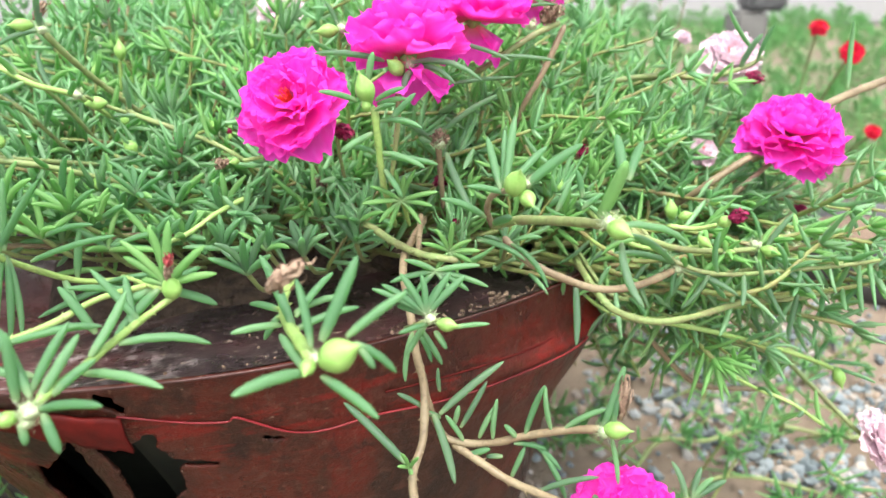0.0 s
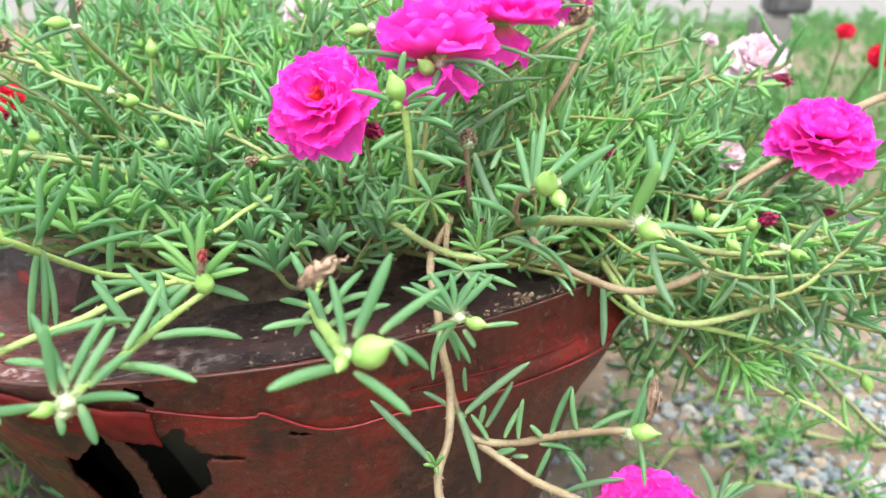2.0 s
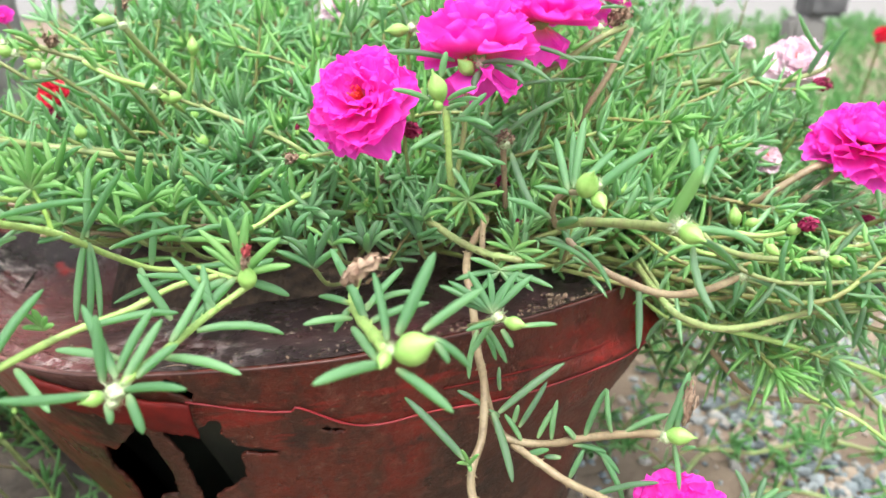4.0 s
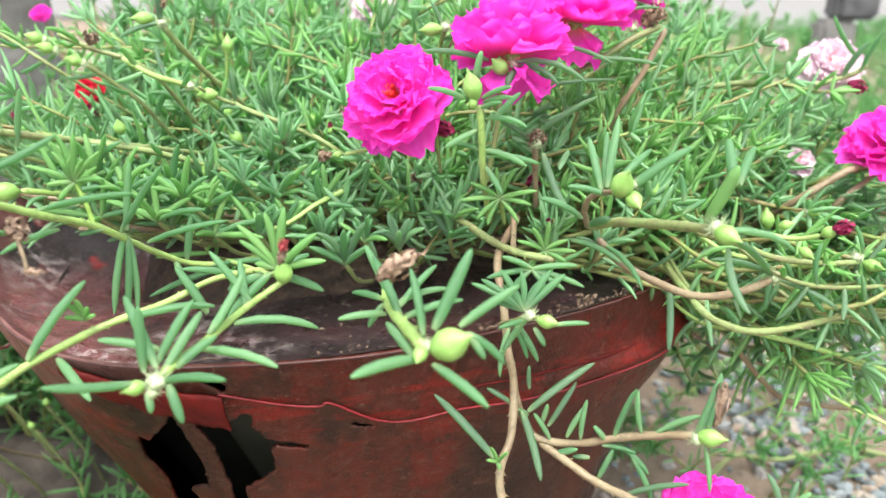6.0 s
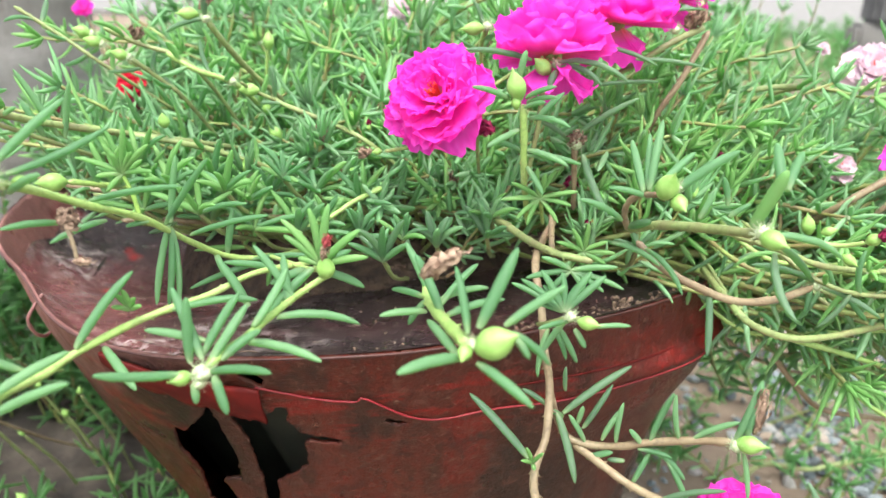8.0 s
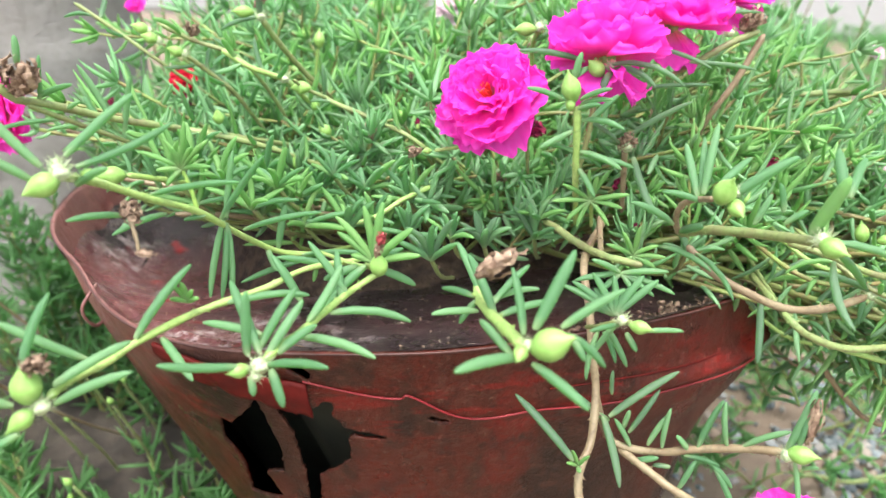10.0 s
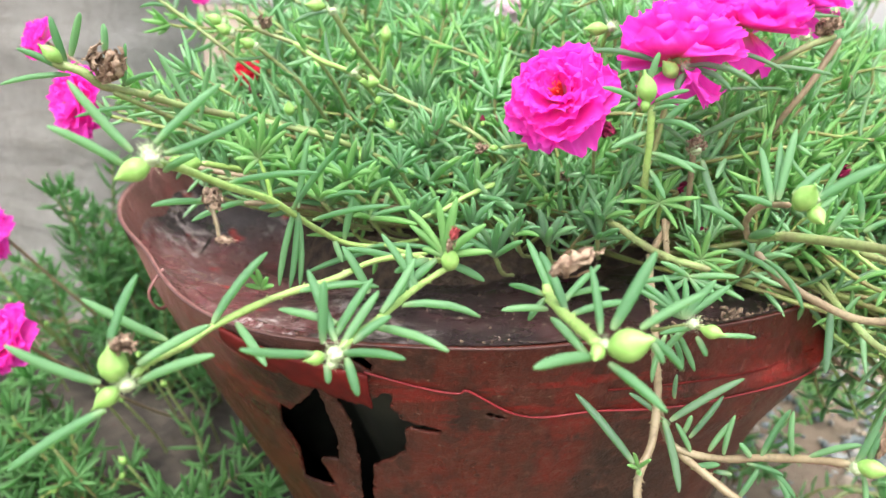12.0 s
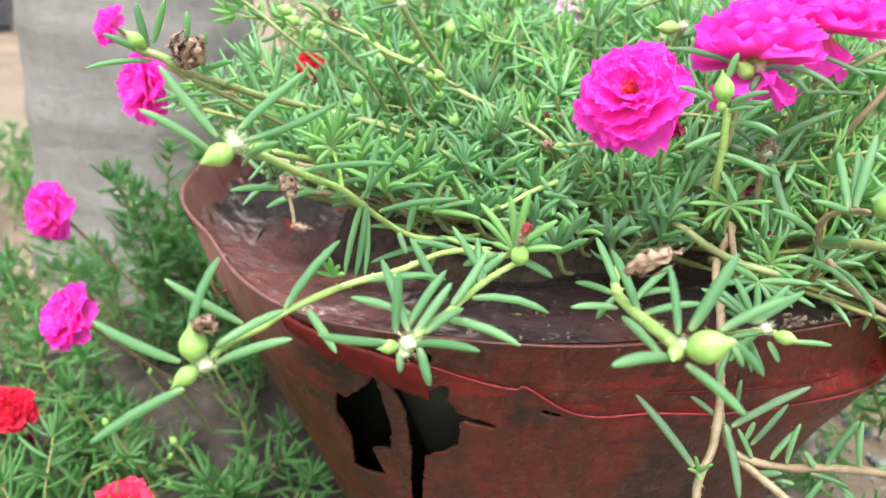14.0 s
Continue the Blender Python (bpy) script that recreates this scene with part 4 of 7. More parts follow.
def fill_pot():
    rng = random.Random(21)
    mass, fresh, old = Mass(), Mass(), Mass()
    ends, tips = [], []
    made = 0
    while made < 520:
        x, y = rng.uniform(-0.34, 0.17), rng.uniform(0.285, 0.66)
        if ((x + 0.09) / 0.25) ** 2 + ((y - 0.47) / 0.20) ** 2 > 1:
            continue
        made += 1
        end = Vector((x, y, 0))
        top = canopy(x, y)
        low = 0.300 if y < 0.33 else 0.285
        end.z = low + (top - low) * math.sqrt(rng.uniform(0.05, 1.0))
        root = Vector((-0.119 + (x + 0.119) * 0.60 + rng.uniform(-0.035, 0.035), 0.465 + (y - 0.465) * 0.55 + rng.uniform(-0.03, 0.03), 0.268))
        root.y = max(root.y, 0.352)
        if rng.random() < 0.6:  # creeps outwards, then turns up
            mid = root.lerp(end, rng.uniform(0.6, 0.95)) + Vector((rng.uniform(-0.025, 0.025), rng.uniform(-0.02, 0.02), 0))
            mid.z = root.z + (end.z - root.z) * rng.uniform(0.25, 0.5)
        else:
            mid = root.lerp(end, rng.uniform(0.35, 0.6)) + Vector((rng.uniform(-0.03, 0.03), rng.uniform(-0.02, 0.02), rng.uniform(-0.004, 0.02)))
        pick(rng, mass, fresh, old, 0.22 if x < -0.08 else 0.08, 0.0 if x < 0.0 else 0.2).shoot(rng, (root, mid, end), rng.randint(11, 17), rng.uniform(0.017, 0.028) * (0.84 if x > 0.0 else 1.0), rng.uniform(0.0024, 0.0031) * (0.90 if x > 0.0 else 1.0), rng.uniform(0.0009, 0.0014), bare=rng.uniform(0.3, 0.6), rosette=rng.randint(5, 9), hook=2.1 if x > 0.0 else 1.2)
        ends.append((end, end - mid))
    # long shoots that lie across the others
    for i in range(48):
        x, y = rng.uniform(-0.30, 0.12), rng.uniform(0.31, 0.55)
        a = rng.uniform(-0.6, 0.6) + (0 if x > -0.09 + rng.uniform(-0.08, 0.08) else math.pi)
        step = Vector((math.cos(a), math.sin(a), 0)) * rng.uniform(0.05, 0.09)
        z = canopy(x, y) - rng.uniform(0.0, 0.03)
        p = Vector((x, y, z))
        q = [p - step * 1.2 - Vector((0, 0, 0.05)), p - Vector((0, 0, 0.008)), p + step * 0.8 + Vector((0, 0, rng.uniform(-0.005, 0.025)))]
        inner = Vector((q[0].x + 0.119, q[0].y - 0.46, 0))
        inner *= min(1.0, 0.10 / inner.length)
        q[0] = Vector((inner.x - 0.119, inner.y + 0.46, 0.27))
        pick(rng, mass, fresh, old).shoot(rng, q, rng.randint(10, 16), rng.uniform(0.016, 0.024), 0.0026, rng.uniform(0.0010, 0.0015), bare=0.25, rosette=7)
    # shoots that hang over the right-hand rim
    for i in range(112):
        root = Vector((rng.uniform(-0.02, 0.08), rng.uniform(0.33, 0.50), 0.28))
        end = Vector((rng.uniform(0.06, 0.205), rng.uniform(0.29, 0.45), rng.uniform(0.232, 0.322)))
        if end.x < 0.115:
            end.y = max(end.y, 0.37)
        mid = root.lerp(end, 0.55) + Vector((rng.uniform(-0.01, 0.03), rng.uniform(-0.03, 0.02), rng.uniform(-0.022, 0.008)))
        end.z += rng.uniform(0.0, 0.02)
        pick(rng, mass, fresh, old, 0.20, 0.10).shoot(rng, (root, mid, end), rng.randint(14, 21), rng.uniform(0.018, 0.028), 0.0025, rng.uniform(0.0011, 0.0018), droop=0.5, hook=1.5)
        if i % 2:
            tips.append((end, end - mid))
    # shoots that hang low behind the right-hand rim
    for i in range(26):
        root = Vector((rng.uniform(0.03, 0.08), rng.uniform(0.37, 0.47), 0.275))
        end = Vector((rng.uniform(0.10, 0.20), rng.uniform(0.35, 0.46), rng.uniform(0.178, 0.246)))
        mid = root.lerp(end, 0.5) + Vector((rng.uniform(0.0, 0.03), rng.uniform(-0.02, 0.02), rng.uniform(0.0, 0.03)))
        pick(rng, mass, fresh, old, 0.12, 0.1).shoot(rng, (root, mid, end), rng.randint(14, 20), rng.uniform(0.018, 0.026), 0.0024, rng.uniform(0.0010, 0.0014), droop=0.4, hook=1.5)
    # shoots that spill over the far rim
    for i in range(170):
        a = radians(rng.uniform(-22, 150))
        root = Vector((-0.119 + 0.15 * math.cos(a), 0.45 + 0.14 * math.sin(a), 0.275))
        reach = rng.uniform(0.07, 0.22)
        out = Vector((math.cos(a), math.sin(a), 0))
        mid = root + out * reach * 0.5 + Vector((rng.uniform(-0.02, 0.02), rng.uniform(-0.02, 0.02), 0.03 * rng.random() + 0.006))
        end = root + out * reach + Vector((rng.uniform(-0.02, 0.03), rng.uniform(-0.03, 0.02), rng.uniform(-0.055, 0.055)))
        pick(rng, mass, fresh, old).shoot(rng, (root, mid, end), int(9 + 95 * reach), rng.uniform(0.016, 0.026), 0.0024, rng.uniform(0.0010, 0.0017), droop=0.3, hook=1.5)
    mass.finish(plant, FOLIAGE, STEM_THIN)
    fresh.finish(plant, FRESH_FOLIAGE, STEM_THIN)
    old.finish(plant, OLD_FOLIAGE, STEM_THIN)
    # capsules in papery scales, and withered heads, on the shoots that hang over the rim
    for k, (end, way) in enumerate(tips):
        if any((end - c).length < r for c, r in CLEAR):
            continue
        husk(plant, end, rng.uniform(0.0022, 0.0034), way)
        if k % 3:
            bud(plant, end, way.normalized() + Vector((0, 0, rng.uniform(-0.3, 0.6))), rng.uniform(0.006, 0.0095), k % 2 == 0)
        else:
            dry_flower(plant, end, way, rng.uniform(0.006, 0.010), (0, 1, 2)[k % 3])
    # buds and withered heads at the tips of some shoots
    rng.shuffle(ends)
    ends = [e for e in ends if e[0].z > canopy(e[0].x, e[0].y) - 0.022]
    for k, (end, way) in enumerate(ends[:96]):
        way = way.normalized() + Vector((0, 0, 0.5))
        if any((end - c).length < r for c, r in CLEAR):
            continue
        if k < 60:
            if k % 2:
                husk(plant, end, 0.0024, way)
            bud(plant, end, way, rng.uniform(0.006, 0.009), k % 3 == 0)
        else:
            dry_flower(plant, end, way, rng.uniform(0.006, 0.009), (0, 1, 1, 2)[k % 4])


fill_pot()

# ---- the single shoots that stand out of the mass ----

# long shoot that reaches out over the rim, with a pale round bud
s = stem(plant, ((-0.1576, 0.163, 0.3536), (-0.1568, 0.176, 0.3484), (-0.1517, 0.193, 0.3388), (-0.1467, 0.212, 0.3291), (-0.141, 0.235, 0.3123), (-0.1332, 0.25, 0.3014), (-0.1215, 0.262, 0.2975), (-0.1122, 0.285, 0.2934)), 0.0013)
leaf(s, -0.1644, 0.16, 0.3527, -0.1769, 0.148, 0.3648, width=0.0030, bend=0.03)
leaf(s, -0.1628, 0.162, 0.3562, -0.1772, 0.158, 0.375, width=0.0032, bend=-0.02)
leaf(s, -0.1568, 0.164, 0.3589, -0.1438, 0.178, 0.374, width=0.0030, bend=0.02)
leaf(s, -0.1548, 0.165, 0.3559, -0.1364, 0.185, 0.3654, width=0.0026, bend=-0.04)
leaf(s, -0.1569, 0.167, 0.3501, -0.1454, 0.165, 0.3563, width=0.0026, bend=0.05)
bud(plant, (-0.1568, 0.161, 0.3541), (-0.6441, -0.6754, -0.359), 0.0104, True)
bud(plant, (-0.1546, 0.166, 0.3533), (0.7944, 0.4709, 0.3836), 0.0042)
husk(plant, (-0.1569, 0.161, 0.3552), 0.0036)
husk(plant, (-0.1589, 0.163, 0.3569), 0.0023)
leaf(s, -0.1565, 0.186, 0.3353, -0.1659, 0.172, 0.3373, width=0.0024, bend=0.06)
leaf(s, -0.1509, 0.2, 0.3319, -0.1624, 0.187, 0.3279, width=0.0024, bend=0.06)
leaf(s, -0.1537, 0.197, 0.339, -0.1229, 0.196, 0.3457, width=0.0026, bend=0.03)
leaf(s, -0.1435, 0.222, 0.3236, -0.1259, 0.222, 0.3478, width=0.0028, bend=0.02)
leaf(s, -0.1414, 0.222, 0.3243, -0.1381, 0.224, 0.3479, width=0.0026, bend=0.02)
leaf(s, -0.145, 0.214, 0.3272, -0.1498, 0.208, 0.3271, width=0.0020, bend=0.03)
leaf(s, -0.1441, 0.225, 0.322, -0.1476, 0.217, 0.2945, width=0.0030, bend=0.03)
leaf(s, -0.1429, 0.225, 0.3211, -0.1443, 0.219, 0.2933, width=0.0030, bend=-0.02)
leaf(s, -0.1429, 0.225, 0.3211, -0.1413, 0.221, 0.2936, width=0.0026, bend=0.04)
leaf(s, -0.1413, 0.235, 0.3152, -0.1107, 0.235, 0.3247, width=0.0026, bend=0.04)
leaf(s, -0.1345, 0.25, 0.3029, -0.1307, 0.25, 0.3213, width=0.0030, bend=-0.02)
leaf(s, -0.1369, 0.245, 0.3042, -0.1313, 0.24, 0.2974, width=0.0026, bend=0.05)
leaf(s, -0.1198, 0.265, 0.2965, -0.1465, 0.24, 0.291, width=0.0028, bend=0.04)
leaf(s, -0.1268, 0.255, 0.2988, -0.0996, 0.26, 0.2999, width=0.0026, bend=0.05)
s = stem(plant, ((-0.1467, 0.212, 0.3291), (-0.1481, 0.212, 0.3364), (-0.1511, 0.212, 0.3444)), 0.0008, FRESH_STEM)
leaf(s, -0.1507, 0.212, 0.3437, -0.164, 0.208, 0.3495, width=0.0022, bend=0.04, material=FRESH)
leaf(s, -0.1507, 0.212, 0.3437, -0.1542, 0.208, 0.3545, width=0.0022, bend=0.04, material=FRESH)
leaf(s, -0.1507, 0.212, 0.3437, -0.1462, 0.208, 0.3606, width=0.0022, bend=0.04, material=FRESH)
leaf(s, -0.1507, 0.212, 0.3437, -0.1385, 0.208, 0.355, width=0.0022, bend=0.04, material=FRESH)
leaf(s, -0.1507, 0.212, 0.3437, -0.1578, 0.208, 0.3436, width=0.0022, bend=0.04, material=FRESH)
leaf(s, -0.1507, 0.212, 0.3437, -0.1383, 0.208, 0.3462, width=0.0022, bend=0.04, material=FRESH)
leaf(s, -0.1507, 0.212, 0.3437, -0.1547, 0.208, 0.3385, width=0.0022, bend=0.04, material=FRESH)
leaf(s, -0.1507, 0.212, 0.3437, -0.1444, 0.208, 0.3524, width=0.0022, bend=0.04, material=FRESH)
leaf(s, -0.1507, 0.212, 0.3437, -0.1516, 0.208, 0.3516, width=0.0022, bend=0.04, material=FRESH)
s = stem(plant, ((-0.1553, 0.184, 0.3392), (-0.1508, 0.18, 0.336), (-0.1483, 0.178, 0.3315), (-0.1473, 0.177, 0.3274)), 0.0007, STEM_BROWN)
dry_flower(plant, (-0.1542, 0.183, 0.3407), (0.6853, -0.3617, -0.632), 0.0083, 0)
dry_flower(plant, (-0.1484, 0.177, 0.3272), (0.9849, -0.1382, 0.1045), 0.0072, 1)

# thick upper shoot with a withered flower at its bend
s = stem(plant, ((-0.2208, 0.205, 0.3712), (-0.212, 0.208, 0.3683), (-0.2078, 0.212, 0.3634), (-0.2022, 0.222, 0.3599), (-0.1938, 0.245, 0.3512), (-0.1798, 0.275, 0.3419), (-0.1702, 0.3, 0.3342), (-0.1577, 0.33, 0.3245)), 0.0016, STEM_MIXED)
dry_flower(plant, (-0.2058, 0.21, 0.3658), (0.5142, -0.2812, 0.8102), 0.0142, 0)
bud(plant, (-0.2167, 0.205, 0.3715), (-0.4865, -0.5539, 0.6757), 0.0090)
leaf(s, -0.2176, 0.207, 0.3684, -0.2294, 0.2, 0.3755, width=0.0028, bend=0.04)
leaf(s, -0.2167, 0.208, 0.3669, -0.2366, 0.198, 0.3634, width=0.0022, bend=0.06)
leaf(s, -0.2173, 0.207, 0.3713, -0.2184, 0.204, 0.3861, width=0.0028, bend=0.03)
leaf(s, -0.2148, 0.207, 0.3734, -0.2084, 0.206, 0.3877, width=0.0026, bend=0.02)
leaf(s, -0.2039, 0.21, 0.375, -0.2032, 0.21, 0.3843, width=0.0026, bend=0.02)
leaf(s, -0.2034, 0.218, 0.3627, -0.2, 0.216, 0.3777, width=0.0022, bend=0.03)
leaf(s, -0.2045, 0.218, 0.363, -0.1907, 0.218, 0.3683, width=0.0024, bend=0.05)
leaf(s, -0.2007, 0.226, 0.3575, -0.1947, 0.226, 0.361, width=0.0020, bend=0.05)
s = stem(plant, ((-0.2055, 0.214, 0.3611), (-0.2018, 0.222, 0.3563), (-0.1963, 0.24, 0.3467), (-0.1908, 0.262, 0.3352)), 0.0010, STEM_MIXED)
leaf(s, -0.202, 0.224, 0.3544, -0.2234, 0.215, 0.3505, width=0.0020, bend=0.05)
leaf(s, -0.1987, 0.24, 0.3497, -0.2168, 0.235, 0.3474, width=0.0020, bend=0.05)
leaf(s, -0.1975, 0.242, 0.3473, -0.2031, 0.24, 0.3601, width=0.0026, bend=0.03)
leaf(s, -0.1942, 0.245, 0.3472, -0.2038, 0.24, 0.3716, width=0.0026, bend=0.03)
leaf(s, -0.1929, 0.247, 0.3459, -0.1864, 0.245, 0.3675, width=0.0024, bend=0.04)

# low shoot with two green fruits at its end
s = stem(plant, ((-0.1519, 0.137, 0.302), (-0.1516, 0.145, 0.3026), (-0.149, 0.157, 0.3014), (-0.1461, 0.168, 0.3025), (-0.1376, 0.186, 0.3041), (-0.1308, 0.195, 0.3051), (-0.1215, 0.207, 0.3059), (-0.1118, 0.222, 0.3079), (-0.0988, 0.245, 0.3035)), 0.0013)
bud(plant, (-0.1559, 0.135, 0.3007), (0.0286, -0.0813, 0.9963), 0.0123, True)
bud(plant, (-0.1548, 0.135, 0.2996), (-0.6108, -0.5286, -0.5894), 0.0095)
husk(plant, (-0.1529, 0.135, 0.3005), 0.0032)
dry_flower(plant, (-0.1552, 0.134, 0.3122), (0.9286, 0, 0.3712), 0.0074, 0)
leaf(s, -0.157, 0.135, 0.3091, -0.1545, 0.147, 0.3272, width=0.0030, bend=0.06)
leaf(s, -0.1533, 0.155, 0.3033, -0.1697, 0.143, 0.3194, width=0.0030, bend=-0.02)
leaf(s, -0.1592, 0.133, 0.3011, -0.1761, 0.122, 0.3152, width=0.0032, bend=-0.04)
leaf(s, -0.1564, 0.13, 0.295, -0.1765, 0.116, 0.2814, width=0.0034, bend=0.03)
leaf(s, -0.1518, 0.139, 0.3044, -0.1407, 0.158, 0.3089, width=0.0028, bend=0.06)
leaf(s, -0.1504, 0.137, 0.3005, -0.1291, 0.14, 0.3109, width=0.0030, bend=0.04)
leaf(s, -0.1461, 0.168, 0.3038, -0.136, 0.186, 0.3215, width=0.0034, bend=0.04)
leaf(s, -0.1426, 0.176, 0.3003, -0.128, 0.166, 0.2929, width=0.0030, bend=0.03)
leaf(s, -0.1246, 0.202, 0.3044, -0.1054, 0.205, 0.3057, width=0.0030, bend=0.05)
leaf(s, -0.1308, 0.195, 0.3046, -0.1102, 0.202, 0.3075, width=0.0028, bend=0.02)
leaf(s, -0.1382, 0.186, 0.3084, -0.1423, 0.182, 0.3108, width=0.0020, bend=0.04, material=FRESH)
leaf(s, -0.1382, 0.186, 0.3084, -0.1404, 0.182, 0.3151, width=0.0020, bend=0.04, material=FRESH)
leaf(s, -0.1382, 0.186, 0.3084, -0.138, 0.182, 0.3169, width=0.0020, bend=0.04, material=FRESH)
leaf(s, -0.1382, 0.186, 0.3084, -0.1345, 0.182, 0.3146, width=0.0020, bend=0.04, material=FRESH)
leaf(s, -0.1382, 0.186, 0.3084, -0.1326, 0.182, 0.312, width=0.0020, bend=0.04, material=FRESH)
leaf(s, -0.1052, 0.235, 0.3038, -0.1239, 0.222, 0.3109, width=0.0030, bend=0.03)
leaf(s, -0.1106, 0.21, 0.3005, -0.122, 0.214, 0.3151, width=0.0034, bend=0.03)

# shoot that ends in a pale node over the tear
s = stem(plant, ((-0.1017, 0.157, 0.3074), (-0.1001, 0.163, 0.3087), (-0.0964, 0.173, 0.3096), (-0.093, 0.186, 0.3107), (-0.0891, 0.2, 0.3117), (-0.0818, 0.208, 0.3155)), 0.0013)
bud(plant, (-0.1054, 0.157, 0.3055), (-0.5907, -0.8008, 0.0985), 0.0075)
husk(plant, (-0.1023, 0.156, 0.3071), 0.0037)
husk(plant, (-0.103, 0.155, 0.3044), 0.0023)
leaf(s, -0.1077, 0.154, 0.3073, -0.1205, 0.137, 0.3155, width=0.0028, bend=-0.04)
leaf(s, -0.1074, 0.16, 0.3075, -0.1076, 0.162, 0.3259, width=0.0030, bend=0.02)
leaf(s, -0.1038, 0.16, 0.3089, -0.1168, 0.172, 0.3238, width=0.0030, bend=0.02)
leaf(s, -0.1045, 0.162, 0.309, -0.097, 0.172, 0.3238, width=0.0030, bend=0.03)
leaf(s, -0.1005, 0.157, 0.307, -0.0807, 0.15, 0.3125, width=0.0028, bend=0.05)
leaf(s, -0.099, 0.156, 0.3066, -0.0939, 0.151, 0.2982, width=0.0028, bend=0.05)
leaf(s, -0.1045, 0.155, 0.3041, -0.1032, 0.153, 0.2992, width=0.0026, bend=0.03)
leaf(s, -0.1016, 0.16, 0.3084, -0.0951, 0.172, 0.3203, width=0.0028, bend=0.02)
leaf(s, -0.0963, 0.173, 0.3078, -0.0725, 0.166, 0.3075, width=0.0032, bend=0.06)
leaf(s, -0.092, 0.186, 0.3097, -0.0688, 0.195, 0.3049, width=0.0030, bend=0.10)
leaf(s, -0.0956, 0.176, 0.3112, -0.0894, 0.19, 0.3243, width=0.0032, bend=-0.03)
leaf(s, -0.1054, 0.166, 0.311, -0.1255, 0.17, 0.3106, width=0.0028, bend=0.03)
leaf(s, -0.0994, 0.162, 0.3079, -0.0907, 0.17, 0.3139, width=0.0030, bend=0.05)
leaf(s, -0.0911, 0.195, 0.3095, -0.096, 0.205, 0.3226, width=0.0028, bend=0.03)
leaf(s, -0.0899, 0.197, 0.3109, -0.1035, 0.2, 0.3269, width=0.0026, bend=0.03)

# fresh shoot with a red-tipped bud
leaf(s, -0.0835, 0.205, 0.3197, -0.096, 0.205, 0.3342, width=0.0030, bend=0.04, material=FRESH)
leaf(s, -0.0835, 0.205, 0.3197, -0.0868, 0.205, 0.3384, width=0.0030, bend=0.04, material=FRESH)
leaf(s, -0.0835, 0.205, 0.3197, -0.0805, 0.205, 0.3402, width=0.0030, bend=0.04, material=FRESH)
leaf(s, -0.0835, 0.205, 0.3197, -0.0955, 0.205, 0.3289, width=0.0030, bend=0.04, material=FRESH)
leaf(s, -0.0835, 0.205, 0.3197, -0.0707, 0.205, 0.3324, width=0.0030, bend=0.04, material=FRESH)
leaf(s, -0.0835, 0.205, 0.3197, -0.0682, 0.205, 0.3234, width=0.0030, bend=0.04, material=FRESH)
leaf(s, -0.0835, 0.205, 0.3197, -0.0911, 0.205, 0.3214, width=0.0030, bend=0.04, material=FRESH)
leaf(s, -0.0835, 0.205, 0.3197, -0.0784, 0.205, 0.3245, width=0.0030, bend=0.04, material=FRESH)
leaf(s, -0.0862, 0.205, 0.3183, -0.0978, 0.195, 0.3062, width=0.0036, bend=0.03)
leaf(s, -0.0845, 0.207, 0.3168, -0.0707, 0.21, 0.3107, width=0.0030, bend=0.06)
leaf(s, -0.0846, 0.207, 0.3178, -0.0754, 0.212, 0.3226, width=0.0030, bend=0.04)
leaf(s, -0.0893, 0.207, 0.317, -0.0988, 0.2, 0.314, width=0.0030, bend=0.04)
bud(plant, (-0.0812, 0.203, 0.316), (0.0423, -0.3174, 0.9473), 0.0095, True)
dry_flower(plant, (-0.0814, 0.2, 0.3233), (0.2431, 0, 0.97), 0.0073, 1)
dry_flower(plant, (-0.0800, 0.198, 0.3285), (0.3, -0.1, 0.9), 0.0052, 5)
s = stem(plant, ((-0.0848, 0.208, 0.3174), (-0.0947, 0.225, 0.3094), (-0.124, 0.262, 0.2986)), 0.0010)

# shoot over the rim with the large fruit
s = stem(plant, ((-0.0329, 0.162, 0.3187), (-0.0377, 0.174, 0.3163), (-0.0441, 0.19, 0.3132), (-0.0486, 0.204, 0.3108), (-0.0508, 0.214, 0.3111), (-0.0507, 0.226, 0.3121)), 0.0019)
bud(plant, (-0.0305, 0.16, 0.3183), (0.7909, -0.2954, 0.536), 0.0135, True)
bud(plant, (-0.0324, 0.16, 0.3195), (-0.1733, -0.9537, -0.2457), 0.0063, True)
husk(plant, (-0.0313, 0.16, 0.3198), 0.0024)
leaf(s, -0.0338, 0.16, 0.3159, -0.0476, 0.143, 0.3196, width=0.0034, bend=0.05)
leaf(s, -0.0297, 0.158, 0.3158, -0.0151, 0.148, 0.3104, width=0.0032, bend=0.03)
leaf(s, -0.0327, 0.162, 0.3217, -0.0373, 0.172, 0.3359, width=0.0026, bend=0.03)
leaf(s, -0.03, 0.162, 0.3234, -0.0214, 0.172, 0.3422, width=0.0034, bend=0.02)
leaf(s, -0.0234, 0.16, 0.3257, -0.0087, 0.165, 0.3356, width=0.0030, bend=0.02)
leaf(s, -0.0217, 0.16, 0.3241, -0.0115, 0.16, 0.3157, width=0.0026, bend=0.06)
leaf(s, -0.0209, 0.16, 0.3231, -0.0167, 0.158, 0.318, width=0.0024, bend=0.05)
leaf(s, -0.0355, 0.166, 0.313, -0.047, 0.19, 0.3107, width=0.0028, bend=0.05)
leaf(s, -0.0487, 0.2, 0.3086, -0.0624, 0.193, 0.3093, width=0.0026, bend=0.05)
leaf(s, -0.0507, 0.207, 0.3101, -0.064, 0.222, 0.3053, width=0.0026, bend=0.04)
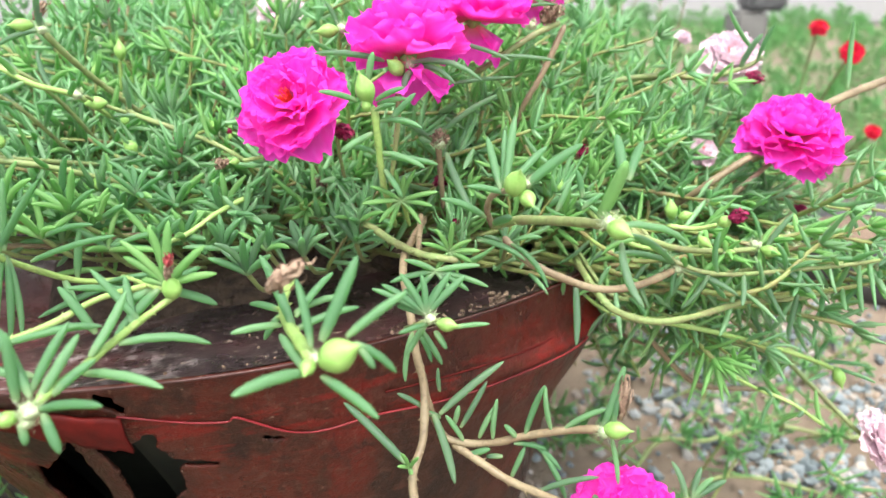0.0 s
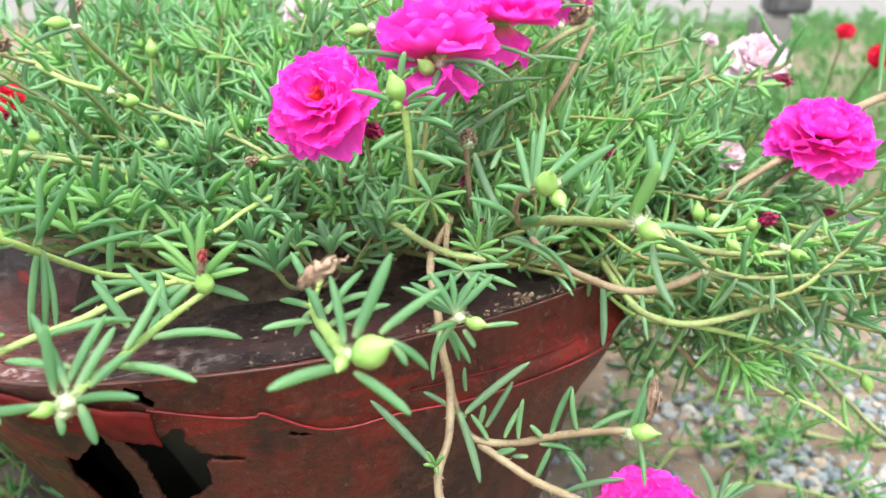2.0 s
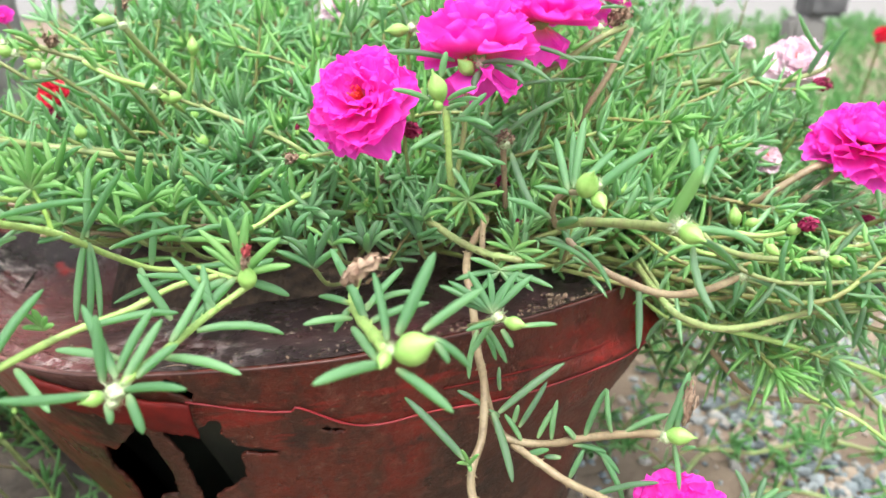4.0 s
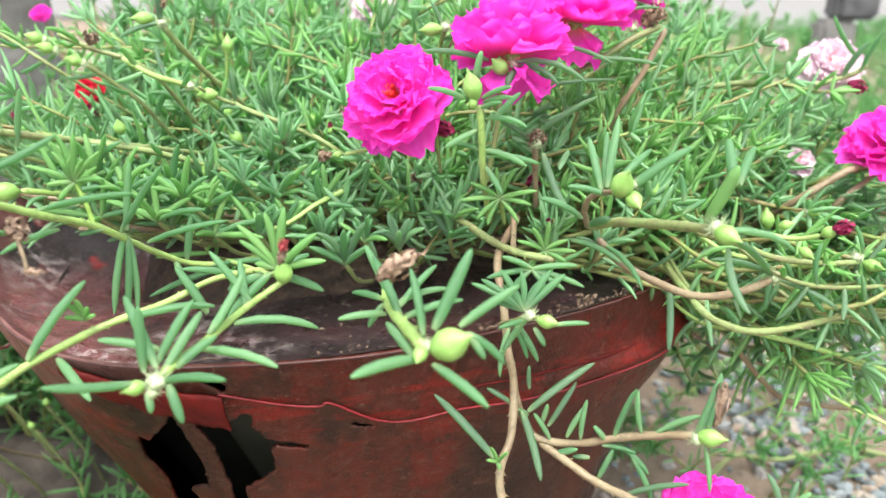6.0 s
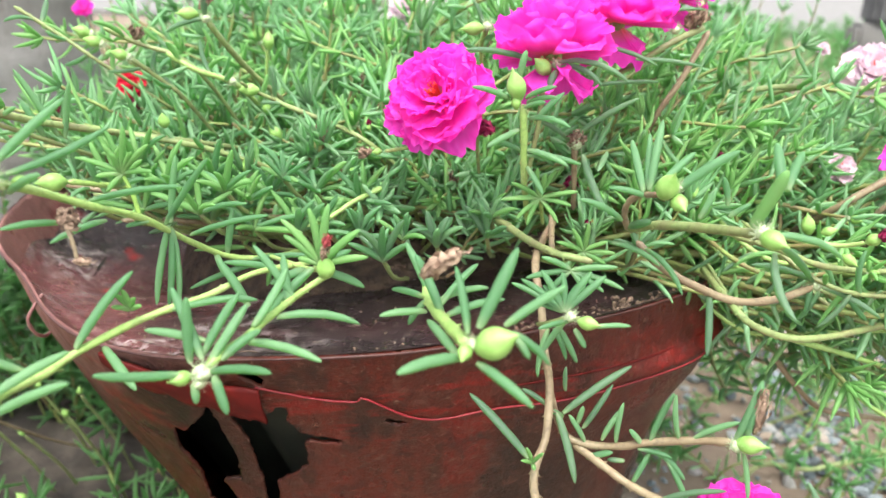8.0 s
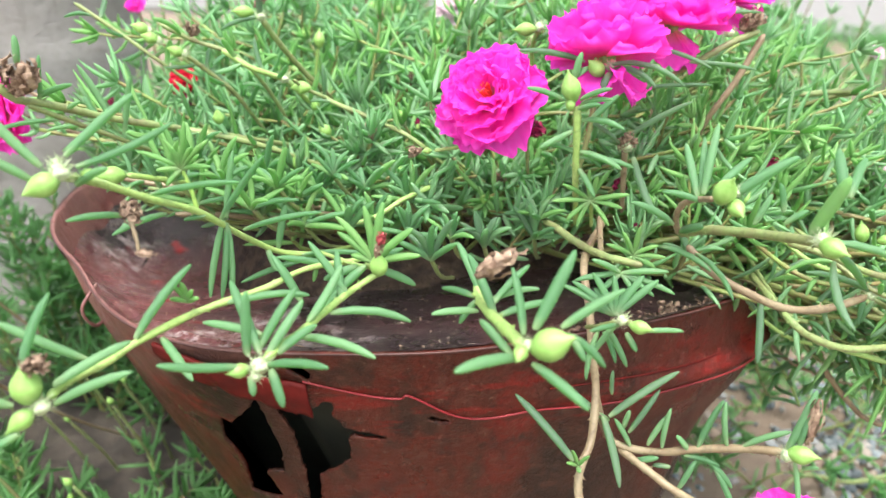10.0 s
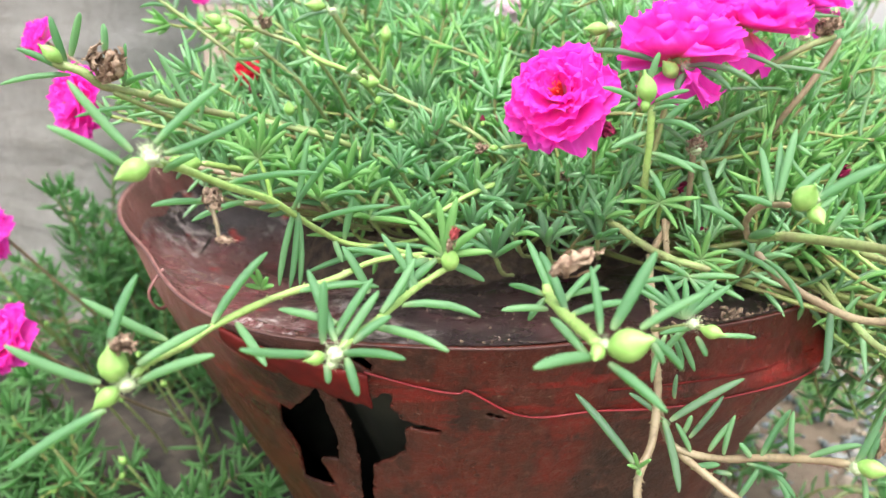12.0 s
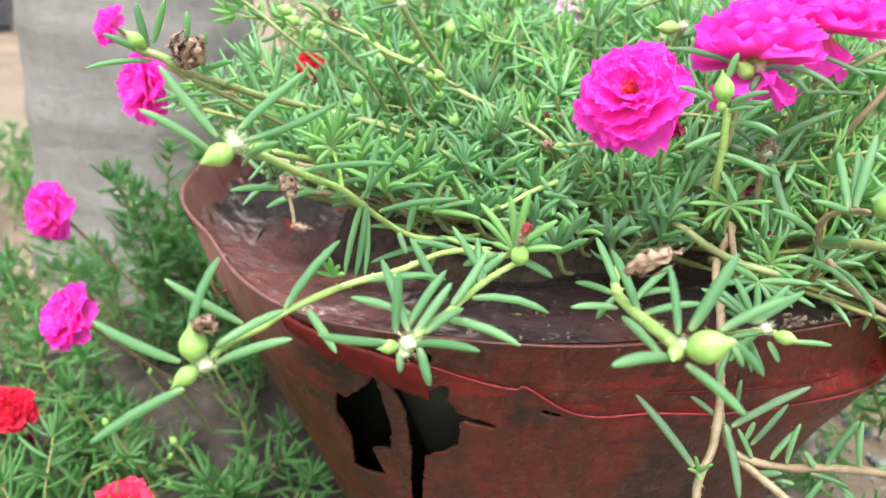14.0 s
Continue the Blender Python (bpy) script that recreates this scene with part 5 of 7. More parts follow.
leaf(s, -0.049, 0.21, 0.3095, -0.0593, 0.222, 0.3228, width=0.0030, bend=0.03)
leaf(s, -0.0424, 0.188, 0.3135, -0.0533, 0.205, 0.3255, width=0.0030, bend=0.06)
leaf(s, -0.0443, 0.2, 0.3114, -0.0342, 0.212, 0.3209, width=0.0028, bend=0.04)
leaf(s, -0.0453, 0.203, 0.3113, -0.0305, 0.215, 0.3115, width=0.0026, bend=0.06)
leaf(s, -0.0416, 0.186, 0.3141, -0.0245, 0.196, 0.3166, width=0.0026, bend=0.06)
leaf(s, -0.0497, 0.205, 0.3101, -0.0545, 0.2, 0.3035, width=0.0026, bend=0.05)
dry_flower(plant, (-0.0478, 0.184, 0.3273), (0.7459, -0.2292, 0.6254), 0.0174, 1)

# bud beyond it and its tuft
s = stem(plant, ((-0.001, 0.206, 0.3068), (-0.0047, 0.212, 0.304), (-0.0102, 0.222, 0.2969), (-0.0136, 0.235, 0.2897)), 0.0010, STEM_MIXED)
bud(plant, (-0.002, 0.206, 0.3062), (0.8704, -0.4809, 0.1059), 0.0083)
husk(plant, (-0.004, 0.208, 0.3067), 0.0027)
leaf(s, 0.003, 0.204, 0.3056, 0.0146, 0.206, 0.3059, width=0.0020, bend=0.03)
leaf(s, -0.0041, 0.21, 0.3041, -0.0139, 0.205, 0.303, width=0.0022, bend=0.03)
leaf(s, -0.0025, 0.207, 0.303, 0.0011, 0.204, 0.2981, width=0.0022, bend=0.03)
leaf(s, -0.0076, 0.216, 0.2994, -0.0002, 0.212, 0.288, width=0.0022, bend=0.05)
leaf(s, -0.0057, 0.218, 0.3035, -0.014, 0.222, 0.3163, width=0.0028, bend=0.04, material=LEAF)
leaf(s, -0.0057, 0.218, 0.3035, -0.0071, 0.222, 0.316, width=0.0028, bend=0.04, material=LEAF)
leaf(s, -0.0057, 0.218, 0.3035, 0.0026, 0.222, 0.3168, width=0.0028, bend=0.04, material=LEAF)
leaf(s, -0.0057, 0.218, 0.3035, 0.0073, 0.222, 0.3157, width=0.0028, bend=0.04, material=LEAF)
leaf(s, -0.0057, 0.218, 0.3035, -0.0152, 0.222, 0.3046, width=0.0028, bend=0.04, material=LEAF)
leaf(s, -0.0057, 0.218, 0.3035, -0.0129, 0.222, 0.3108, width=0.0028, bend=0.04, material=LEAF)
leaf(s, -0.0057, 0.218, 0.3035, -0.0009, 0.222, 0.3127, width=0.0028, bend=0.04, material=LEAF)
leaf(s, -0.0057, 0.218, 0.3035, -0.0203, 0.222, 0.3125, width=0.0028, bend=0.04, material=LEAF)
leaf(s, -0.0057, 0.218, 0.3035, -0.0235, 0.222, 0.3108, width=0.0028, bend=0.04, material=LEAF)
leaf(s, -0.0053, 0.212, 0.3029, -0.0118, 0.21, 0.2923, width=0.0024, bend=0.05)
leaf(s, -0.0101, 0.22, 0.2958, -0.0126, 0.215, 0.2797, width=0.0024, bend=0.05)
leaf(s, -0.0084, 0.22, 0.2961, -0.0037, 0.214, 0.2878, width=0.0022, bend=0.05)

# brown stems that hang over the rim and down the wall
s = stem(plant, ((-0.0074, 0.3, 0.3094), (-0.0152, 0.265, 0.3036), (-0.0122, 0.247, 0.291), (-0.0099, 0.242, 0.2753), (-0.0072, 0.24, 0.2626), (-0.0073, 0.23, 0.2469), (-0.0105, 0.222, 0.2394), (-0.0108, 0.218, 0.2323), (-0.0078, 0.212, 0.223)), 0.0016, STEM_BROWN, taper=1.00)
leaf(s, -0.0134, 0.221, 0.2423, -0.037, 0.236, 0.2583, width=0.0034, bend=0.03, material=OLD_LEAF)
leaf(s, -0.0071, 0.238, 0.2545, -0.0173, 0.24, 0.2597, width=0.0024, bend=0.04, material=OLD_LEAF)
leaf(s, -0.0036, 0.238, 0.2519, 0.0045, 0.224, 0.2308, width=0.0034, bend=0.04, material=OLD_LEAF)
leaf(s, -0.0012, 0.238, 0.2617, -0.0018, 0.238, 0.2718, width=0.0018, bend=0.05, material=OLD_LEAF)
leaf(s, -0.0012, 0.238, 0.2518, 0.0232, 0.246, 0.27, width=0.0034, bend=0.03, material=OLD_LEAF)
leaf(s, -0.0119, 0.219, 0.2417, -0.016, 0.215, 0.2455, width=0.0018, bend=0.04, material=FRESH)
leaf(s, -0.0119, 0.219, 0.2417, -0.0147, 0.215, 0.2511, width=0.0018, bend=0.04, material=FRESH)
leaf(s, -0.0119, 0.219, 0.2417, -0.0084, 0.215, 0.2495, width=0.0018, bend=0.04, material=FRESH)
leaf(s, -0.0119, 0.219, 0.2417, -0.0111, 0.215, 0.242, width=0.0018, bend=0.04, material=FRESH)
s = stem(plant, ((-0.0075, 0.2435, 0.2645), (-0.0058, 0.2415, 0.2549), (-0.0022, 0.24, 0.2457), (0.0017, 0.238, 0.241), (0.0099, 0.236, 0.2401), (0.0204, 0.233, 0.2428), (0.0284, 0.23, 0.2472), (0.04, 0.225, 0.2531), (0.0507, 0.219, 0.2582), (0.0559, 0.216, 0.2599)), 0.0015, STEM_BROWN, taper=1.00)
leaf(s, -0.0009, 0.239, 0.2495, -0.006, 0.239, 0.252, width=0.0024, bend=0.03)
leaf(s, 0.0077, 0.236, 0.2414, 0.0009, 0.238, 0.2514, width=0.0024, bend=0.03)
leaf(s, 0.0045, 0.238, 0.2476, 0.006, 0.238, 0.2556, width=0.0022, bend=0.03)
leaf(s, 0.0067, 0.238, 0.2458, 0.0168, 0.244, 0.2627, width=0.0024, bend=0.06, material=OLD_LEAF)
leaf(s, 0.0136, 0.234, 0.2441, 0.0202, 0.236, 0.2574, width=0.0026, bend=0.04)
leaf(s, 0.0187, 0.233, 0.2445, 0.0201, 0.235, 0.2605, width=0.0026, bend=0.03)
leaf(s, 0.0303, 0.229, 0.2493, 0.0369, 0.232, 0.2681, width=0.0028, bend=0.03)
leaf(s, 0.0389, 0.225, 0.2541, 0.0366, 0.228, 0.2701, width=0.0022, bend=0.06)
leaf(s, 0.0274, 0.23, 0.2469, 0.0227, 0.231, 0.2519, width=0.0024, bend=0.03)
leaf(s, 0.0436, 0.223, 0.2559, 0.0568, 0.219, 0.2666, width=0.0026, bend=0.05)
leaf(s, 0.0264, 0.23, 0.2444, 0.0381, 0.226, 0.2446, width=0.0024, bend=0.05)
leaf(s, 0.0326, 0.229, 0.2456, 0.0432, 0.224, 0.2371, width=0.0026, bend=0.06)
leaf(s, 0.0366, 0.227, 0.2429, 0.0452, 0.22, 0.2269, width=0.0026, bend=0.05)
leaf(s, 0.0088, 0.234, 0.2356, 0.0178, 0.231, 0.2412, width=0.0028, bend=0.03)
leaf(s, 0.0254, 0.226, 0.2323, 0.0305, 0.229, 0.2439, width=0.0022, bend=0.04)
leaf(s, 0.0226, 0.232, 0.2371, 0.0163, 0.233, 0.2364, width=0.0022, bend=0.03, material=OLD_LEAF)
leaf(s, 0.0343, 0.22, 0.2302, 0.055, 0.214, 0.2417, width=0.0026, bend=0.05, material=OLD_LEAF)
leaf(s, 0.0554, 0.216, 0.2615, 0.0614, 0.219, 0.2835, width=0.0034, bend=0.03)
leaf(s, 0.0584, 0.215, 0.2633, 0.0604, 0.216, 0.2761, width=0.0026, bend=0.03)
dry_flower(plant, (0.061, 0.216, 0.2645), (0.0627, 0, 0.998), 0.0178, 4)
bud(plant, (0.0549, 0.216, 0.2603), (0.8087, -0.5169, 0.2807), 0.0116)
husk(plant, (0.0557, 0.215, 0.2599), 0.0034)
leaf(s, 0.0582, 0.215, 0.2575, 0.0605, 0.209, 0.2426, width=0.0022, bend=0.03)
leaf(s, 0.0607, 0.214, 0.2559, 0.0649, 0.212, 0.2585, width=0.0018, bend=0.03)
s = stem(plant, ((0.0035, 0.238, 0.2387), (0.014, 0.23, 0.2361), (0.0241, 0.223, 0.2334), (0.0354, 0.214, 0.2341), (0.0476, 0.204, 0.2354)), 0.0016, STEM_BROWN, taper=1.00)

# upright stem with a pointed bud before the large flowers
s = stem(plant, ((-0.0236, 0.253, 0.3648), (-0.0228, 0.254, 0.3548), (-0.022, 0.258, 0.3395), (-0.0211, 0.265, 0.33), (-0.0194, 0.285, 0.3107)), 0.0014)
bud(plant, (-0.0248, 0.252, 0.366), (-0.2587, -0.2401, 0.9356), 0.0125)
bud(plant, (-0.0257, 0.251, 0.3633), (-0.1156, -0.1775, 0.9773), 0.0056, True)
leaf(s, -0.029, 0.251, 0.3671, -0.041, 0.245, 0.3714, width=0.0024, bend=0.06)
leaf(s, -0.0254, 0.256, 0.3739, -0.0236, 0.256, 0.3829, width=0.0028, bend=0.02)
leaf(s, -0.0228, 0.252, 0.3673, -0.0127, 0.247, 0.3724, width=0.0022, bend=0.06)
leaf(s, -0.0224, 0.253, 0.3658, -0.0121, 0.249, 0.3684, width=0.0022, bend=0.05)
leaf(s, -0.0231, 0.252, 0.364, -0.0159, 0.248, 0.3667, width=0.0022, bend=0.06)
leaf(s, -0.0219, 0.254, 0.3598, -0.0069, 0.248, 0.3585, width=0.0026, bend=0.10)
leaf(s, -0.0243, 0.254, 0.3558, -0.0355, 0.25, 0.3498, width=0.0028, bend=0.02)
leaf(s, -0.0186, 0.258, 0.359, -0.0095, 0.26, 0.3685, width=0.0026, bend=0.03)
leaf(s, -0.0216, 0.256, 0.3483, -0.0063, 0.25, 0.3442, width=0.0026, bend=0.08)
leaf(s, -0.0216, 0.256, 0.3463, -0.0016, 0.258, 0.3433, width=0.0026, bend=0.06)
leaf(s, -0.0224, 0.256, 0.3473, -0.0355, 0.256, 0.35, width=0.0024, bend=0.10)
leaf(s, -0.021, 0.257, 0.3419, -0.0145, 0.252, 0.3329, width=0.0024, bend=0.03)
leaf(s, -0.0155, 0.262, 0.3287, -0.0264, 0.258, 0.3353, width=0.0022, bend=0.04, material=FRESH)
leaf(s, -0.0155, 0.262, 0.3287, -0.0298, 0.258, 0.3285, width=0.0022, bend=0.04, material=FRESH)
leaf(s, -0.0155, 0.262, 0.3287, -0.0197, 0.258, 0.319, width=0.0022, bend=0.04, material=FRESH)
leaf(s, -0.0155, 0.262, 0.3287, -0.0081, 0.258, 0.3206, width=0.0022, bend=0.04, material=FRESH)
leaf(s, -0.0155, 0.262, 0.3287, -0.0018, 0.258, 0.3332, width=0.0022, bend=0.04, material=FRESH)
leaf(s, -0.0155, 0.262, 0.3287, -0.0099, 0.258, 0.3416, width=0.0022, bend=0.04, material=FRESH)
leaf(s, -0.0155, 0.262, 0.3287, -0.0171, 0.258, 0.3416, width=0.0022, bend=0.04, material=FRESH)
leaf(s, -0.0155, 0.262, 0.3287, -0.0039, 0.258, 0.3278, width=0.0022, bend=0.04, material=FRESH)
leaf(s, -0.0155, 0.262, 0.3287, -0.0238, 0.258, 0.3212, width=0.0022, bend=0.04, material=FRESH)
leaf(s, -0.0155, 0.262, 0.3287, -0.014, 0.258, 0.3395, width=0.0022, bend=0.04, material=FRESH)
s = stem(plant, ((-0.0151, 0.263, 0.3284), (-0.0134, 0.28, 0.3125)), 0.0009)
leaf(s, 0.0024, 0.262, 0.3085, -0.0082, 0.258, 0.3134, width=0.0022, bend=0.04, material=FRESH)
leaf(s, 0.0024, 0.262, 0.3085, -0.0029, 0.258, 0.319, width=0.0022, bend=0.04, material=FRESH)
leaf(s, 0.0024, 0.262, 0.3085, 0.0033, 0.258, 0.3212, width=0.0022, bend=0.04, material=FRESH)
leaf(s, 0.0024, 0.262, 0.3085, 0.0107, 0.258, 0.3146, width=0.0022, bend=0.04, material=FRESH)
leaf(s, 0.0024, 0.262, 0.3085, 0.014, 0.258, 0.3101, width=0.0022, bend=0.04, material=FRESH)
leaf(s, 0.0024, 0.262, 0.3085, -0.003, 0.258, 0.302, width=0.0022, bend=0.04, material=FRESH)
leaf(s, 0.0024, 0.262, 0.3085, 0.0056, 0.258, 0.3009, width=0.0022, bend=0.04, material=FRESH)
leaf(s, 0.0024, 0.262, 0.3085, 0.0109, 0.258, 0.3055, width=0.0022, bend=0.04, material=FRESH)
leaf(s, -0.0028, 0.245, 0.3075, -0.0137, 0.241, 0.3134, width=0.0026, bend=0.04, material=LEAF)
leaf(s, -0.0028, 0.245, 0.3075, -0.0099, 0.241, 0.3004, width=0.0026, bend=0.04, material=LEAF)
leaf(s, -0.0028, 0.245, 0.3075, 0.0032, 0.241, 0.3004, width=0.0026, bend=0.04, material=LEAF)
leaf(s, -0.0028, 0.245, 0.3075, 0.0132, 0.241, 0.3113, width=0.0026, bend=0.04, material=LEAF)
leaf(s, -0.0028, 0.245, 0.3075, 0.0093, 0.241, 0.3015, width=0.0026, bend=0.04, material=LEAF)
leaf(s, -0.0028, 0.245, 0.3075, -0.0189, 0.241, 0.3048, width=0.0026, bend=0.04, material=LEAF)
leaf(s, -0.0028, 0.245, 0.3075, 0.0163, 0.241, 0.303, width=0.0026, bend=0.04, material=LEAF)
s = stem(plant, ((-0.0520, 0.325, 0.2980), (-0.0338, 0.29, 0.3102), (-0.0187, 0.272, 0.3082), (-0.0084, 0.262, 0.3074), (0.0055, 0.255, 0.3074)), 0.0017, STEM_MIXED)
s = stem(plant, ((-0.0094, 0.3, 0.3106), (-0.0095, 0.262, 0.3074)), 0.0014, STEM_BROWN)

# buds and old leaves under the large flowers
s = stem(plant, ((-0.018, 0.288, 0.3778), (-0.0171, 0.285, 0.3613), (-0.0187, 0.286, 0.3434), (-0.0216, 0.29, 0.3261)), 0.0012, STEM_MIXED)
bud(plant, (-0.0147, 0.284, 0.3716), (-0.6463, -0.4194, 0.6375), 0.0095, True)
husk(plant, (-0.0125, 0.284, 0.3752), 0.0025)
leaf(s, -0.0125, 0.284, 0.3758, 0.0147, 0.275, 0.3702, width=0.0026, bend=0.14, material=OLD_LEAF)
leaf(s, -0.0104, 0.284, 0.3746, 0.0044, 0.275, 0.3692, width=0.0026, bend=0.14, material=OLD_LEAF)
leaf(s, -0.0119, 0.283, 0.3732, -0.0145, 0.278, 0.3671, width=0.0034, bend=0.10, material=OLD_LEAF)
leaf(s, -0.0221, 0.284, 0.3766, -0.0468, 0.276, 0.3802, width=0.0028, bend=0.05, material=OLD_LEAF)
leaf(s, -0.0009, 0.305, 0.3449, 0.0219, 0.3, 0.3614, width=0.0030, bend=0.03, material=OLD_LEAF)
leaf(s, 0.0014, 0.298, 0.3377, 0.0124, 0.284, 0.3164, width=0.0036, bend=-0.06, material=OLD_LEAF)
husk(plant, (-0.0014, 0.302, 0.3412), 0.0038)
leaf(s, -0.0037, 0.302, 0.342, -0.0205, 0.3, 0.3518, width=0.0024, bend=0.05, material=OLD_LEAF)
dry_flower(plant, (-0.0045, 0.303, 0.3404), (0.6208, -0.3492, 0.7019), 0.0088, 0)
s = stem(plant, ((-0.0021, 0.303, 0.3406), (-0.001, 0.305, 0.3267), (0.0003, 0.31, 0.3099)), 0.0014, STEM_BROWN)
leaf(s, 0.0199, 0.31, 0.3754, 0.0468, 0.312, 0.3733, width=0.0022, bend=0.03, material=OLD_LEAF)
leaf(s, 0.0026, 0.31, 0.364, 0.0308, 0.312, 0.3665, width=0.0022, bend=0.03, material=OLD_LEAF)
leaf(s, 0.0037, 0.31, 0.381, 0.0283, 0.305, 0.3737, width=0.0022, bend=0.05, material=OLD_LEAF)
s = stem(plant, ((0.0521, 0.345, 0.3863), (0.0389, 0.338, 0.3808), (0.0238, 0.332, 0.3717), (0.0139, 0.33, 0.3659)), 0.0016, STEM_MIXED)
s = stem(plant, ((0.0555, 0.35, 0.3847), (0.0456, 0.345, 0.3639), (0.0371, 0.345, 0.3484), (0.0328, 0.35, 0.334)), 0.0016, STEM_BROWN)
dry_flower(plant, (0.0443, 0.343, 0.3864), (0.5919, 0, 0.806), 0.0118, 0)
dry_flower(plant, (0.0294, 0.334, 0.3935), (-0.9825, -0.1859, 0.0092), 0.0108, 1)
leaf(s, 0.0295, 0.334, 0.3921, 0.0482, 0.33, 0.3946, width=0.0018, bend=0.05, material=OLD_LEAF)
husk(plant, (0.039, 0.34, 0.3854), 0.0030)

# thick stem to the right with a swollen pale bud
s = stem(plant, ((0.0194, 0.272, 0.3153), (0.0288, 0.262, 0.321), (0.0419, 0.24, 0.3281), (0.0505, 0.222, 0.3331), (0.0536, 0.216, 0.3338)), 0.0019, STEM_MIXED)
s = stem(plant, ((0.0194, 0.272, 0.3153), (0.0168, 0.268, 0.3224), (0.0176, 0.262, 0.3298), (0.0205, 0.255, 0.3341), (0.0226, 0.235, 0.3404)), 0.0013, STEM_BROWN)
bud(plant, (0.0214, 0.222, 0.343), (0.1389, -0.607, 0.7825), 0.0132)
bud(plant, (0.0248, 0.221, 0.3442), (0.2682, -0.9339, -0.2363), 0.0096)
husk(plant, (0.0257, 0.222, 0.3467), 0.0024)
bud(plant, (0.0511, 0.217, 0.3348), (0.5068, -0.8612, -0.0396), 0.0116)
husk(plant, (0.0517, 0.216, 0.3357), 0.0037)
leaf(s, 0.0493, 0.22, 0.3362, 0.0547, 0.214, 0.3559, width=0.0044, bend=0.03, material=FRESH)
leaf(s, 0.0546, 0.215, 0.3495, 0.0536, 0.225, 0.3615, width=0.0034, bend=0.03)
leaf(s, 0.0558, 0.215, 0.3495, 0.0621, 0.226, 0.3591, width=0.0034, bend=0.03)
leaf(s, 0.025, 0.223, 0.3445, 0.0434, 0.225, 0.3585, width=0.0040, bend=0.03)
leaf(s, 0.0201, 0.25, 0.3366, 0.016, 0.265, 0.352, width=0.0030, bend=0.04)
leaf(s, 0.022, 0.25, 0.3376, 0.0257, 0.262, 0.3602, width=0.0032, bend=0.02)
leaf(s, 0.0212, 0.252, 0.3371, 0.0224, 0.266, 0.3543, width=0.0028, bend=0.02)
leaf(s, 0.0239, 0.24, 0.3425, 0.0358, 0.25, 0.3518, width=0.0028, bend=0.03)
leaf(s, 0.0231, 0.25, 0.3345, 0.0081, 0.25, 0.3376, width=0.0028, bend=0.05)
leaf(s, 0.0553, 0.214, 0.3299, 0.0602, 0.2, 0.3144, width=0.0030, bend=-0.10, material=OLD_LEAF)
leaf(s, 0.0527, 0.216, 0.3348, 0.0799, 0.225, 0.3254, width=0.0026, bend=0.12)
leaf(s, 0.0164, 0.268, 0.3201, -0.0008, 0.265, 0.3285, width=0.0030, bend=0.08)
leaf(s, 0.0267, 0.27, 0.3085, 0.0397, 0.255, 0.2963, width=0.0026, bend=0.10)
leaf(s, 0.0134, 0.27, 0.3101, 0.0316, 0.262, 0.3046, width=0.0026, bend=0.10)
leaf(s, 0.0199, 0.27, 0.3171, 0.0252, 0.258, 0.3234, width=0.0040, bend=0.02, material=OLD_LEAF)
leaf(s, 0.0474, 0.24, 0.3325, 0.0538, 0.24, 0.3376, width=0.0024, bend=0.03)
leaf(s, 0.0404, 0.25, 0.3282, 0.0451, 0.252, 0.3391, width=0.0024, bend=0.03)
leaf(s, 0.0491, 0.25, 0.3335, 0.0468, 0.252, 0.3432, width=0.0024, bend=0.08)
s = stem(plant, ((0.0238, 0.275, 0.3095), (0.0323, 0.268, 0.3026), (0.0454, 0.265, 0.2967), (0.0617, 0.267, 0.2905), (0.0795, 0.275, 0.2887), (0.0981, 0.288, 0.29)), 0.0016, STEM_BROWN, taper=1.00)
leaf(s, 0.0519, 0.266, 0.2939, 0.0513, 0.252, 0.2734, width=0.0030, bend=-0.06, material=OLD_LEAF)
leaf(s, 0.0991, 0.288, 0.2921, 0.0668, 0.27, 0.3047, width=0.0030, bend=0.05, material=OLD_LEAF)
leaf(s, 0.1017, 0.288, 0.29, 0.1233, 0.28, 0.2813, width=0.0026, bend=0.08, material=OLD_LEAF)
husk(plant, (0.0989, 0.287, 0.2912), 0.0032)
leaf(s, 0.0959, 0.286, 0.2941, 0.0597, 0.225, 0.3287, width=0.0030, bend=0.03, material=OLD_LEAF)

# sprawling stems over the right-hand side
s = stem(plant, ((0.0648, 0.29, 0.309), (0.0766, 0.28, 0.3089), (0.0972, 0.285, 0.3008), (0.1201, 0.295, 0.2957), (0.1367, 0.3, 0.2951)), 0.0013, STEM_MIXED, taper=1.00)
bud(plant, (0.1379, 0.3, 0.2951), (0.7736, -0.628, -0.0847), 0.0096)
husk(plant, (0.1352, 0.3, 0.2972), 0.0029)
leaf(s, 0.1352, 0.298, 0.2919, 0.1472, 0.284, 0.267, width=0.0030, bend=-0.03, material=OLD_LEAF)
leaf(s, 0.1399, 0.299, 0.2955, 0.15, 0.3, 0.3111, width=0.0030, bend=0.03, material=OLD_LEAF)
leaf(s, 0.1373, 0.3, 0.299, 0.1317, 0.3, 0.3119, width=0.0022, bend=0.06)
leaf(s, 0.1448, 0.297, 0.2905, 0.1603, 0.285, 0.2751, width=0.0030, bend=0.06, material=OLD_LEAF)
leaf(s, 0.1384, 0.298, 0.2946, 0.168, 0.29, 0.2727, width=0.0024, bend=0.08)
